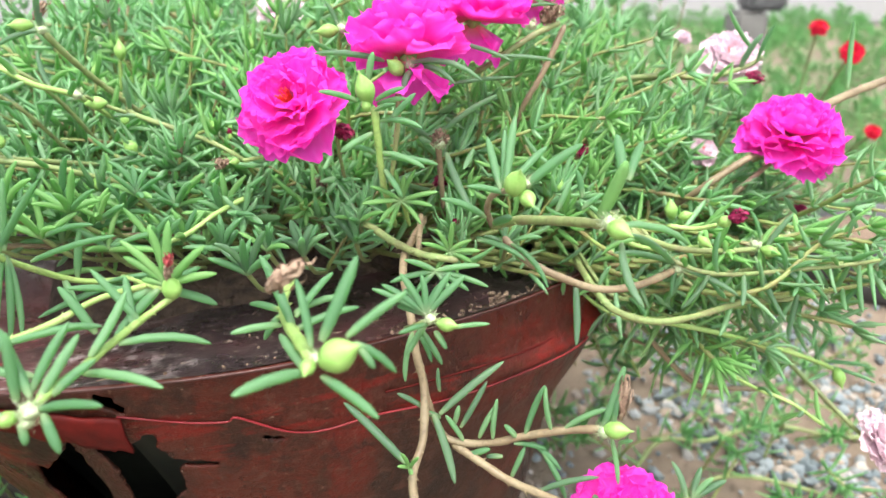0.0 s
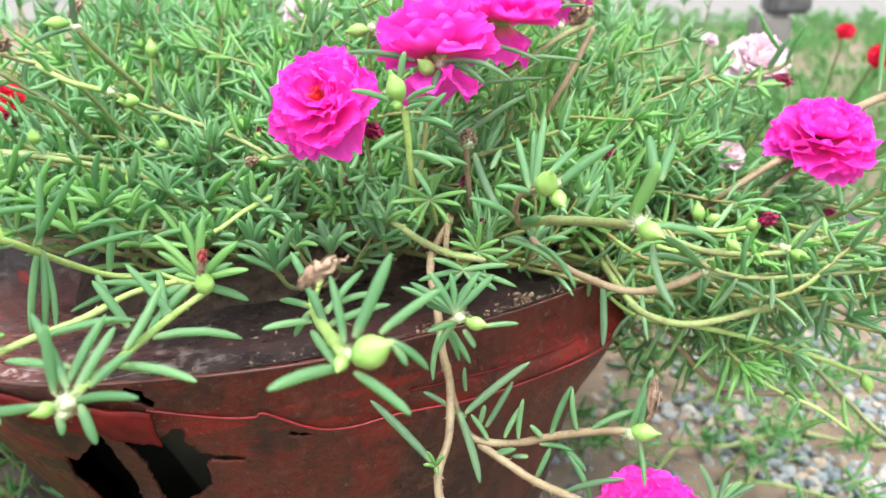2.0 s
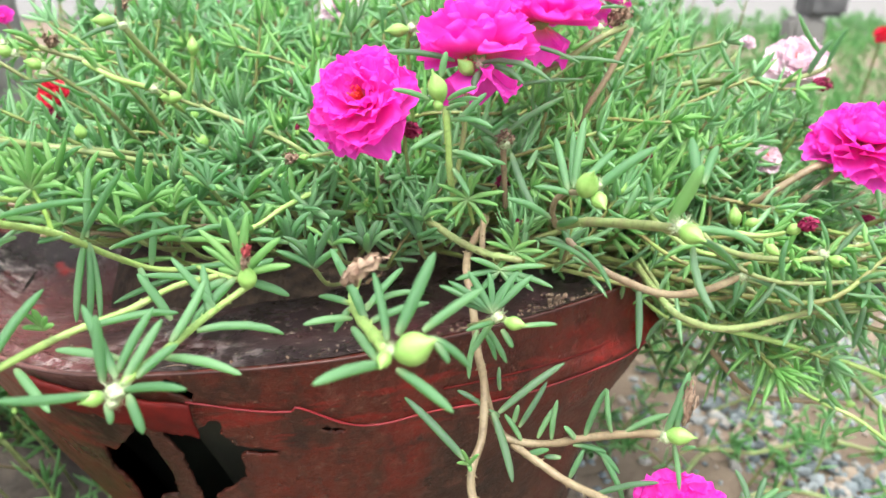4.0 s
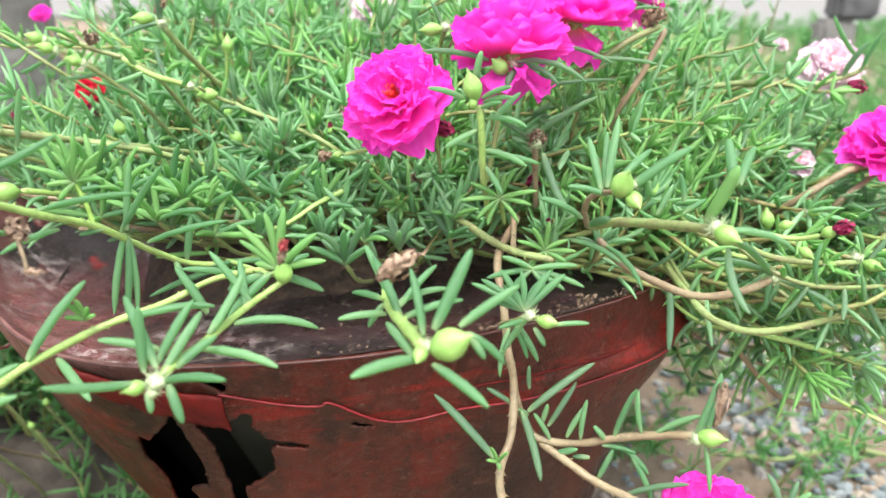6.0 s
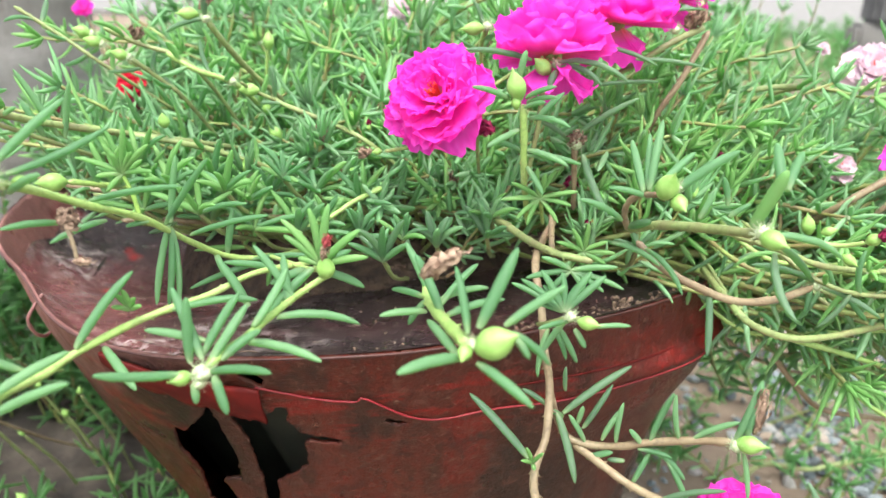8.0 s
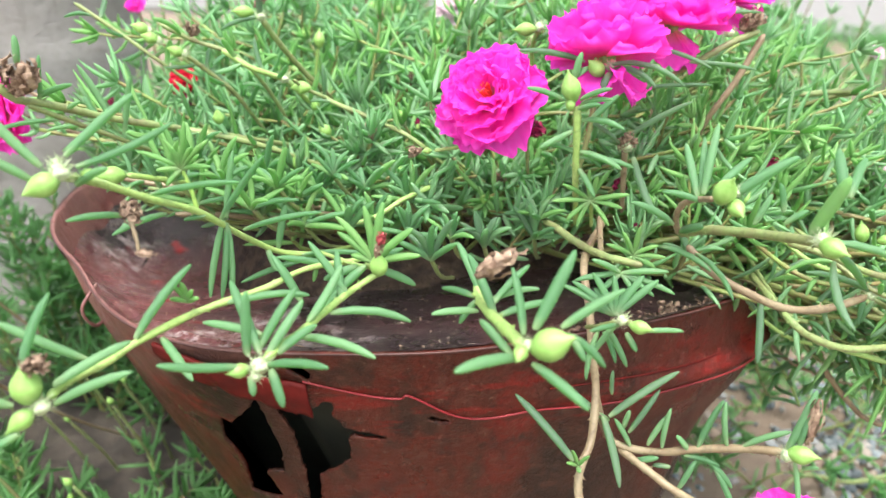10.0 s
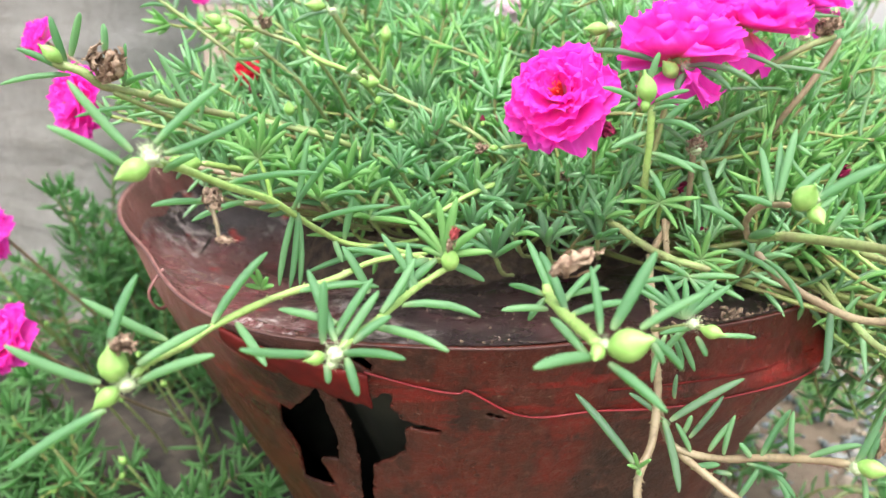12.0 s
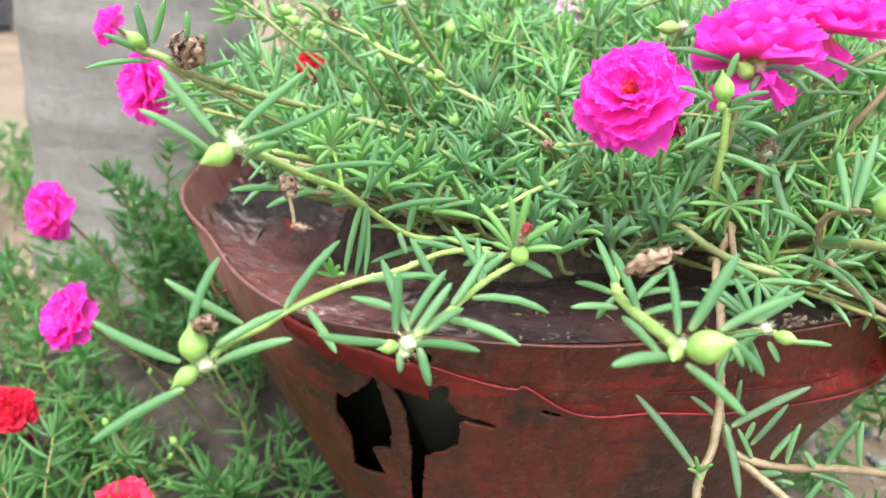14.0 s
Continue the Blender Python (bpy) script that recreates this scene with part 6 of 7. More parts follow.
s = stem(plant, ((0.0636, 0.335, 0.2788), (0.0612, 0.292, 0.2857), (0.0622, 0.262, 0.2884), (0.0692, 0.258, 0.2842), (0.084, 0.262, 0.2786), (0.1042, 0.275, 0.2747), (0.138, 0.3, 0.2702), (0.1816, 0.325, 0.2628)), 0.0015, STEM_MIXED, taper=0.90)
bud(plant, (0.1907, 0.326, 0.2602), (0.8383, -0.5363, -0.0982), 0.0112)
husk(plant, (0.1858, 0.326, 0.2602), 0.0033)
bud(plant, (0.1888, 0.327, 0.2657), (0.1736, -0.2323, 0.957), 0.0086)
leaf(s, 0.1891, 0.325, 0.2592, 0.1977, 0.32, 0.2712, width=0.0028, bend=0.03)
leaf(s, 0.1858, 0.326, 0.2647, 0.1725, 0.33, 0.2807, width=0.0026, bend=0.06)
leaf(s, 0.1872, 0.327, 0.2672, 0.1875, 0.325, 0.2884, width=0.0026, bend=0.06)
leaf(s, 0.191, 0.325, 0.2561, 0.2002, 0.318, 0.2535, width=0.0024, bend=0.05)
s = stem(plant, ((0.0856, 0.3, 0.2624), (0.1217, 0.305, 0.2526), (0.1551, 0.312, 0.2409), (0.1804, 0.316, 0.2307), (0.193, 0.317, 0.2247)), 0.0013, STEM_GREEN, taper=0.90)
bud(plant, (0.1921, 0.316, 0.2269), (0.2438, -0.3863, -0.8896), 0.0112)
leaf(s, 0.1866, 0.317, 0.2295, 0.2047, 0.31, 0.2304, width=0.0022, bend=0.05)
leaf(s, 0.19, 0.317, 0.2263, 0.2079, 0.308, 0.2229, width=0.0022, bend=0.04)
leaf(s, 0.1805, 0.316, 0.23, 0.1864, 0.316, 0.2424, width=0.0022, bend=0.04)
leaf(s, 0.1841, 0.316, 0.2253, 0.1783, 0.316, 0.2424, width=0.0022, bend=0.04)
leaf(s, 0.1886, 0.316, 0.2237, 0.1763, 0.31, 0.2226, width=0.0022, bend=0.04)
s = stem(plant, ((0.1039, 0.33, 0.235), (0.1203, 0.335, 0.2159), (0.1368, 0.34, 0.202), (0.1644, 0.347, 0.1956), (0.1902, 0.352, 0.1918)), 0.0014, STEM_BROWN, taper=1.00)
bud(plant, (0.1871, 0.352, 0.1918), (1, 0, -0), 0.0072, True)
s = stem(plant, ((0.1069, 0.4, 0.2568), (0.1147, 0.36, 0.2923), (0.1233, 0.345, 0.3073), (0.1342, 0.343, 0.3169), (0.1461, 0.345, 0.3241), (0.1607, 0.352, 0.3274)), 0.0017, STEM_BROWN, taper=1.00)
s = stem(plant, ((0.1453, 0.39, 0.264), (0.1414, 0.355, 0.2954), (0.1431, 0.345, 0.3073), (0.1506, 0.346, 0.3149), (0.1633, 0.353, 0.3222)), 0.0013, STEM_BROWN, taper=1.00)
s = stem(plant, ((0.1781, 0.36, 0.343), (0.1934, 0.37, 0.3462), (0.2118, 0.38, 0.3508), (0.2452, 0.4, 0.3566)), 0.0021, STEM_BROWN, taper=1.00)
leaf(s, 0.2031, 0.375, 0.3529, 0.2026, 0.38, 0.3852, width=0.0026, bend=-0.10)
s = stem(plant, ((0.0893, 0.4, 0.3521), (0.1115, 0.405, 0.3544), (0.1438, 0.41, 0.3531), (0.1666, 0.415, 0.3582), (0.1755, 0.416, 0.3635)), 0.0016, STEM_MIXED)
leaf(s, 0.1632, 0.414, 0.3577, 0.1711, 0.41, 0.376, width=0.0040, bend=0.05, material=OLD_LEAF)
leaf(s, 0.172, 0.414, 0.3608, 0.1777, 0.41, 0.3818, width=0.0030, bend=0.05)
leaf(s, 0.1678, 0.414, 0.3683, 0.1512, 0.41, 0.3889, width=0.0026, bend=-0.08)
dry_flower(plant, (0.1659, 0.412, 0.3549), (0.7811, -0.3666, -0.5054), 0.0109, 2)
bud(plant, (0.1094, 0.278, 0.3137), (0.6149, -0.5288, 0.585), 0.0076, True)
dry_flower(plant, (0.1122, 0.275, 0.3177), (0.7844, -0.588, 0.1973), 0.0085, 2)
s = stem(plant, ((0.093, 0.29, 0.309), (0.1031, 0.285, 0.3095), (0.1098, 0.279, 0.3133)), 0.0011)
dry_flower(plant, (0.1793, 0.36, 0.2953), (0.6493, -0.5705, -0.5029), 0.0088, 2)
s = stem(plant, ((0.1343, 0.3, 0.2951), (0.1569, 0.33, 0.2936), (0.1788, 0.358, 0.2929)), 0.0013, STEM_MIXED)
bud(plant, (0.1029, 0.28, 0.3077), (0.6398, -0.6607, -0.3926), 0.0076)
bud(plant, (0.0973, 0.29, 0.3127), (0.8752, -0.3112, 0.3705), 0.0064, True)
bud(plant, (0.0894, 0.4, 0.3324), (0.9539, -0.2604, -0.1493), 0.0077, True)
bud(plant, (0.1082, 0.33, 0.2979), (-0.224, 0, 0.9746), 0.0114)
s = stem(plant, ((0.0931, 0.38, 0.326), (0.1119, 0.385, 0.3279), (0.1223, 0.39, 0.3277)), 0.0013, STEM_GREEN)
leaf(s, 0.124, 0.39, 0.3259, 0.144, 0.39, 0.3228, width=0.0022, bend=0.05)
leaf(s, 0.1226, 0.39, 0.3253, 0.1338, 0.38, 0.3062, width=0.0022, bend=0.08)
bud(plant, (0.1239, 0.39, 0.3268), (0.7152, -0.2919, 0.6351), 0.0069, True)
leaf(s, 0.1097, 0.4, 0.3595, 0.1263, 0.41, 0.3582, width=0.0020, bend=0.05)
leaf(s, 0.125, 0.405, 0.3559, 0.1101, 0.41, 0.3818, width=0.0024, bend=-0.10)

# buds and shoots on the far left
s = stem(plant, ((-0.1348, 0.315, 0.3513), (-0.1418, 0.308, 0.3562), (-0.1444, 0.3, 0.361)), 0.0009, STEM_MIXED)
bud(plant, (-0.1389, 0.307, 0.357), (-0.9758, -0.2184, -0.0129), 0.0092, True)
s = stem(plant, ((-0.1618, 0.31, 0.3854), (-0.1583, 0.32, 0.3743), (-0.1528, 0.335, 0.3603), (-0.1431, 0.35, 0.3448)), 0.0015, STEM_MIXED)
bud(plant, (-0.1648, 0.31, 0.3876), (-0.8624, -0.5049, 0.0365), 0.0099)
dry_flower(plant, (-0.1644, 0.31, 0.3898), (0.6868, 0, 0.7268), 0.0104, 1)
bud(plant, (-0.153, 0.36, 0.3677), (0.0279, 0, 0.9996), 0.0104)
s = stem(plant, ((-0.1536, 0.36, 0.3685), (-0.156, 0.362, 0.3536)), 0.0009)
s = stem(plant, ((-0.0808, 0.29, 0.3213), (-0.0924, 0.284, 0.3159), (-0.1019, 0.276, 0.3103), (-0.1137, 0.27, 0.3066)), 0.0012)
bud(plant, (-0.0802, 0.285, 0.3379), (-0.8912, -0.4518, -0.0399), 0.0044, True)
dry_flower(plant, (-0.0844, 0.284, 0.3382), (-0.9431, -0.3173, -0.0996), 0.0063, 0)
s = stem(plant, ((-0.0794, 0.286, 0.3377), (-0.0689, 0.29, 0.339)), 0.0009)

# long stems that lie over the mass, with leaves set wide apart along them
def leafy(points, count, radius=0.0013, material=None, leaf_size=0.016, seed=1, droop=0.0, leaf_mat=None, start=0.05):
    rng = random.Random(seed)
    s = stem(plant, points, radius, material, taper=0.85)
    line = along(points, 40)
    turn = rng.uniform(0, 6.28)
    for i in range(count):
        k = min(38, int(40 * (start + (1 - start) * (i + rng.random()) / count)))
        p, t = line[k], (line[k + 1] - line[k]).normalized()
        x, y, _ = axes_for(t, (0.1, 0.2, 1))
        turn += 2.4 + rng.uniform(-0.4, 0.4)
        tilt = radians(rng.uniform(40, 85))
        d = -math.cos(tilt) * t + math.sin(tilt) * (math.cos(turn) * x + math.sin(turn) * y)
        d += Vector((0, -0.15, 0.25 - droop))
        tip = p + d.normalized() * leaf_size * rng.uniform(0.7, 1.15)
        leaf(s, *p, *tip, width=rng.uniform(0.0021, 0.0028), bend=rng.choice((-0.06, 0.06, 0.10, 0.14)), material=leaf_mat or rng.choice((LEAF, LEAF, FRESH, OLD_LEAF)))
    return s


leafy(((-0.2648, 0.330, 0.3871), (-0.2457, 0.335, 0.3732), (-0.2280, 0.340, 0.3592), (-0.2050, 0.370, 0.3300)), 7, 0.0010, STEM_MIXED, seed=1)
leafy(((-0.2094, 0.310, 0.3805), (-0.1967, 0.315, 0.3738), (-0.1799, 0.320, 0.3674), (-0.1719, 0.335, 0.3516), (-0.165, 0.36, 0.320)), 9, 0.0011, STEM_MIXED, seed=2)
for at in ((-0.2123, 0.305, 0.3782), (-0.2081, 0.305, 0.3741), (-0.1993, 0.310, 0.3684)):
    bud(plant, at, (-0.8, -0.4, 0.3), 0.0080, True)
    husk(plant, at, 0.0024, (0.8, 0.4, -0.3))
dry_flower(plant, (-0.196, 0.312, 0.3765), (0.4, -0.5, 0.6), 0.0075, 0)
leafy(((-0.1993, 0.310, 0.3684), (-0.1894, 0.320, 0.3566), (-0.1834, 0.325, 0.3492), (-0.1760, 0.345, 0.3250)), 6, 0.0011, STEM_MIXED, seed=3)
leafy(((-0.1864, 0.235, 0.3328), (-0.1782, 0.250, 0.3273), (-0.1620, 0.270, 0.3192), (-0.1509, 0.285, 0.3110), (-0.140, 0.32, 0.295)), 8, 0.0012, STEM_GREEN, seed=4)
bud(plant, (-0.1864, 0.235, 0.3328), (-0.6, -0.7, 0.1), 0.0110, True)
leafy(((-0.1472, 0.345, 0.3484), (-0.1402, 0.338, 0.3458), (-0.1158, 0.330, 0.3396), (-0.0958, 0.320, 0.3342), (-0.0800, 0.330, 0.3180)), 8, 0.0013, STEM_MIXED, seed=5)
leafy(((-0.1762, 0.300, 0.3721), (-0.1640, 0.300, 0.3655), (-0.1517, 0.310, 0.3589), (-0.1480, 0.330, 0.3460)), 6, 0.0013, STEM_GREEN, seed=6)
husk(plant, (-0.1517, 0.308, 0.3600), 0.0030)
leafy(((-0.2131, 0.262, 0.3481), (-0.1823, 0.272, 0.3426), (-0.1568, 0.285, 0.3354), (-0.1330, 0.310, 0.3200)), 7, 0.0014, STEM_MIXED, seed=7)
bud(plant, (-0.1680, 0.276, 0.3450), (0.1, -0.4, 0.9), 0.0075, True)
leafy(((-0.2355, 0.285, 0.3179), (-0.2110, 0.290, 0.3124), (-0.1671, 0.300, 0.3068), (-0.1398, 0.310, 0.3008), (-0.11, 0.33, 0.290)), 12, 0.0013, STEM_BROWN, 0.014, seed=8)
leafy(((-0.1841, 0.262, 0.3090), (-0.1641, 0.270, 0.3078), (-0.1508, 0.280, 0.3038), (-0.1321, 0.290, 0.3046), (-0.105, 0.32, 0.295)), 10, 0.0012, STEM_BROWN, 0.014, seed=9)
leafy(((-0.2033, 0.275, 0.3150), (-0.1800, 0.285, 0.3110), (-0.1450, 0.300, 0.3080), (-0.1100, 0.325, 0.2960)), 12, 0.0011, STEM_MIXED, 0.014, seed=10)
leafy(((-0.0416, 0.316, 0.3856), (-0.0444, 0.325, 0.3761), (-0.0440, 0.335, 0.3603), (-0.045, 0.36, 0.320)), 9, 0.0011, STEM_GREEN, seed=11)
bud(plant, (-0.0425, 0.315, 0.3853), (-0.95, -0.25, -0.05), 0.0105)
husk(plant, (-0.0416, 0.316, 0.3860), 0.0030)
bud(plant, (-0.0940, 0.322, 0.3380), (0.1, -0.3, 0.9), 0.0036, True)
dry_flower(plant, (-0.0940, 0.322, 0.3405), (0.1, -0.3, 0.9), 0.0034, 2)
# leafy stems that hang out over the gravel
leafy(((0.0820, 0.372, 0.2560), (0.1061, 0.345, 0.2320), (0.1224, 0.337, 0.2340), (0.1388, 0.331, 0.2325), (0.1586, 0.325, 0.2315), (0.1729, 0.319, 0.2280)), 22, 0.0013, STEM_MIXED, 0.019, 71, 0.45)
leafy(((0.0700, 0.385, 0.2500), (0.0980, 0.372, 0.2180), (0.1267, 0.366, 0.2090), (0.1500, 0.362, 0.2070)), 14, 0.0011, STEM_BROWN, 0.018, 72, 0.55)
leafy(((0.0650, 0.390, 0.2500), (0.0819, 0.378, 0.2230), (0.0900, 0.374, 0.2030), (0.0985, 0.372, 0.1880)), 13, 0.0010, STEM_MIXED, 0.018, 73, 0.35)
leafy(((0.0720, 0.392, 0.2500), (0.0949, 0.380, 0.2160), (0.1080, 0.378, 0.1980), (0.1150, 0.376, 0.1850)), 12, 0.0010, STEM_GREEN, 0.018, 74, 0.35)
leafy(((0.1230, 0.318, 0.2350), (0.1451, 0.305, 0.2240), (0.1648, 0.302, 0.2160), (0.1828, 0.300, 0.2040)), 7, 0.0010, STEM_GREEN, 0.017, 75, 0.5, start=0.3)

# rosettes of dark leaves that stand before the soil
def rosette(at, count, size, seed, materials, width=0.0028):
    rng = random.Random(seed)
    s = stem(plant, (at, (at[0] * 0.97, at[1] + 0.012, at[2] - 0.012), (at[0] * 0.94, at[1] + 0.035, at[2] - 0.022)), 0.0010, STEM_MIXED)
    for i in range(count):
        a, e = 2.4 * i + rng.uniform(-0.3, 0.3), radians(rng.uniform(5, 75))
        d = Vector((math.cos(a) * math.cos(e), 0.55 * math.sin(a) * math.cos(e) - 0.12, math.sin(e)))
        tip = Vector(at) + d * size * rng.uniform(0.75, 1.15)
        leaf(s, *at, *tip, width=width * rng.uniform(0.85, 1.1), bend=rng.choice((0.04, 0.08, 0.12)), material=rng.choice(materials))


rosette((-0.0752, 0.262, 0.2990), 8, 0.0200, 1, (LEAF, OLD_LEAF, LEAF), 0.0034)
rosette((-0.0685, 0.268, 0.3065), 9, 0.0140, 2, (FRESH, LEAF), 0.0024)
rosette((-0.0555, 0.274, 0.3020), 8, 0.0170, 3, (LEAF, OLD_LEAF), 0.0032)
rosette((-0.0360, 0.285, 0.3035), 8, 0.0160, 4, (LEAF, LEAF, OLD_LEAF), 0.0030)
rosette((-0.0875, 0.275, 0.3040), 8, 0.0160, 5, (LEAF, FRESH), 0.0028)
rosette((-0.1050, 0.280, 0.3060), 8, 0.0170, 6, (LEAF, LEAF, FRESH), 0.0028)
rosette((0.0270, 0.292, 0.3000), 7, 0.0150, 7, (LEAF, OLD_LEAF), 0.0028)
rosette((-0.196, 0.318, 0.3), 8, 0.0228, 41, (LEAF, FRESH, LEAF), 0.0029)
rosette((-0.178, 0.322, 0.296), 9, 0.0234, 42, (LEAF, FRESH, LEAF), 0.0029)
rosette((-0.16, 0.318, 0.293), 8, 0.0221, 43, (LEAF, FRESH, LEAF), 0.0029)
rosette((-0.142, 0.313, 0.292), 9, 0.0234, 44, (LEAF, FRESH, LEAF), 0.0029)
rosette((-0.124, 0.312, 0.292), 8, 0.0221, 45, (LEAF, FRESH, LEAF), 0.0029)
rosette((-0.106, 0.308, 0.291), 8, 0.0208, 46, (LEAF, FRESH, LEAF), 0.0029)
rosette((-0.174, 0.245, 0.3289), 7, 0.0225, 51, (FRESH, LEAF, FRESH), 0.0027)
rosette((-0.1674, 0.251, 0.318), 7, 0.0210, 52, (FRESH, LEAF, FRESH), 0.0027)
rosette((-0.1591, 0.257, 0.3252), 8, 0.0240, 53, (FRESH, LEAF, FRESH), 0.0027)
rosette((-0.1439, 0.249, 0.3185), 7, 0.0210, 54, (FRESH, LEAF, FRESH), 0.0027)
rosette((-0.1358, 0.255, 0.3261), 8, 0.0225, 55, (FRESH, LEAF, FRESH), 0.0027)
rosette((-0.1725, 0.259, 0.3325), 7, 0.0210, 56, (FRESH, LEAF, FRESH), 0.0027)
rosette((-0.1500, 0.272, 0.3085), 8, 0.022, 61, (LEAF, LEAF, FRESH), 0.0029)
rosette((-0.1300, 0.268, 0.3065), 7, 0.022, 62, (LEAF, LEAF, FRESH), 0.0029)
rosette((-0.1640, 0.276, 0.3120), 7, 0.022, 63, (LEAF, LEAF, FRESH), 0.0029)
rosette((-0.1120, 0.27, 0.3060), 7, 0.02, 64, (LEAF, LEAF, FRESH), 0.0029)
rosette((-0.1850, 0.28, 0.3180), 7, 0.022, 65, (LEAF, LEAF, FRESH), 0.0029)
rosette((-0.1522, 0.265, 0.3217), 8, 0.0170, 8, (FRESH, LEAF, LEAF), 0.0027)
rosette((-0.1323, 0.270, 0.3184), 8, 0.0160, 9, (FRESH, LEAF), 0.0026)
rosette((-0.1207, 0.280, 0.3251), 8, 0.0150, 10, (LEAF, LEAF, FRESH), 0.0026)
rosette((-0.1720, 0.262, 0.3260), 7, 0.0180, 12, (LEAF, FRESH), 0.0026)
rosette((-0.1741, 0.2620, 0.3205), 7, 0.0177, 30, (LEAF, FRESH, LEAF), 0.0028)
rosette((-0.1574, 0.2660, 0.3156), 8, 0.0189, 31, (LEAF, FRESH, LEAF), 0.0028)
rosette((-0.1394, 0.2740, 0.3117), 9, 0.0201, 32, (LEAF, FRESH, LEAF), 0.0028)
rosette((-0.1284, 0.2850, 0.3165), 7, 0.0177, 33, (LEAF, FRESH, LEAF), 0.0028)
rosette((-0.1101, 0.2900, 0.3174), 8, 0.0189, 34, (LEAF, FRESH, LEAF), 0.0028)
rosette((-0.0903, 0.2900, 0.3135), 9, 0.0201, 35, (LEAF, FRESH, LEAF), 0.0028)
rosette((-0.1531, 0.2850, 0.3213), 7, 0.0177, 36, (LEAF, FRESH, LEAF), 0.0028)
rosette((-0.0345, 0.2860, 0.3118), 9, 0.0140, 40, (LEAF, FRESH), 0.0025)
# stems along the right-hand rim, with long hooked leaves that hang
for k in range(11):
    rng = random.Random(100 + k)
    x0, y0, z0 = rng.uniform(0.05, 0.09), rng.uniform(0.27, 0.34), rng.uniform(0.250, 0.300)
    reach, sag = rng.uniform(0.05, 0.13), rng.uniform(-0.030, 0.012)
    leafy(((x0, y0 + 0.03, z0 + 0.01), (x0 + 0.25 * reach, y0, z0 + 0.6 * sag), (x0 + 0.65 * reach, y0 + 0.01, z0 + sag), (x0 + reach, y0 + 0.015, z0 + 0.7 * sag)),
          rng.randint(9, 14), rng.uniform(0.0009, 0.0012), rng.choice((STEM_THIN, STEM_GREEN, STEM_MIXED)), 0.019, 200 + k, rng.uniform(0.3, 0.9), None, 0.15)
    tip = (x0 + reach, y0 + 0.015, z0 + 0.7 * sag)
    husk(plant, tip, 0.0026)
    if k % 3:
        bud(plant, tip, (0.8, -0.4, 0.1), rng.uniform(0.007, 0.010), k % 2 == 0)
leafy(((0.0476, 0.204, 0.2354), (0.0640, 0.200, 0.2400), (0.0831, 0.200, 0.2442)), 4, 0.0011, STEM_MIXED, 0.012, 41)
leaf(s, 0.0831, 0.200, 0.2442, 0.0867, 0.205, 0.2530, width=0.0024, bend=0.04, material=OLD_LEAF)
leaf(s, 0.0835, 0.200, 0.2445, 0.0890, 0.200, 0.2525, width=0.0024, bend=0.04)
leaf(s, 0.0838, 0.200, 0.2442, 0.0935, 0.200, 0.2515, width=0.0026, bend=0.04, material=OLD_LEAF)

husk(plant, (-0.1622, 0.310, 0.3860), 0.0032)
leaf(plant, -0.1622, 0.310, 0.3858, -0.1600, 0.306, 0.4000, width=0.0030, bend=0.05, material=OLD_LEAF)
leaf(plant, -0.1622, 0.310, 0.3858, -0.1780, 0.304, 0.3800, width=0.0026, bend=0.08, material=OLD_LEAF)

# a wilted head under the open flower
dry_flower(plant, (-0.0426, 0.288, 0.3505), (0.8143, -0.4068, -0.4139), 0.0098, 2)
s = stem(plant, ((-0.0417, 0.288, 0.3502), (-0.0419, 0.292, 0.3406), (-0.0413, 0.3, 0.3267)), 0.0009, STEM_MIXED)

# thin reddish twig that loops out beside the pot
s = stem(plant, ((-0.2450, 0.300, 0.2480), (-0.2388, 0.280, 0.2440), (-0.2360, 0.268, 0.2490), (-0.2346, 0.262, 0.2600), (-0.2300, 0.268, 0.2700)), 0.0009, TWIG)

# ---- flowers of the potted plant ----
SIDE_VIEW = ((5, 0.92, -54, -0.02), (9, 1.05, 6, 0.0), (9, 1.02, 19, 0.03), (9, 0.98, 33, 0.06), (8, 0.92, 48, 0.08), (7, 0.90, 62, 0.10), (5, 0.70, 76, 0.12))
DOME = ((9, 1.02, -18, 0.0), (10, 1.0, -2, 0.03), (11, 0.93, 16, 0.06), (12, 0.82, 36, 0.09), (11, 0.68, 56, 0.11), (8, 0.52, 74, 0.12))
flower(plant, (-0.0556, 0.2777, 0.3608), (-0.30, -0.72, 0.62), 0.0225, MAGENTA, 3, label="open double magenta flower")
flower(plant, (-0.0135, 0.294, 0.3775), (-0.10, 0.28, 0.95), 0.0240, MAGENTA, 5, rings=SIDE_VIEW, label="open double magenta flower")
flower(plant, (0.0125, 0.327, 0.3880), (0.05, 0.10, 1.0), 0.0250, MAGENTA, 8, rings=SIDE_VIEW, label="open double magenta flower")
flower(plant, (0.0390, 0.362, 0.3970), (0.15, 0.0, 1.0), 0.0190, MAGENTA, 9, rings=SIDE_VIEW, label="open double magenta flower")
flower(plant, (0.1685, 0.352, 0.3320), (0.02, -0.34, 0.94), 0.0250, MAGENTA, 12, rings=DOME, label="open double magenta flower")
flower(plant, (0.0690, 0.224, 0.2165), (-0.05, -0.35, 0.93), 0.0205, MAGENTA, 14, label="open double magenta flower")

# ---- a second plant in the pot, with pale flowers ----
pale_plant = thing("portulaca_plant", "moss rose with double white and pink flowers in the pot", "moss rose", (0.02, 0.50, 0.27))


def link_stem(owner, points, radius=0.0014, material=None):
    return stem(owner, points, radius, material or STEM_MIXED)


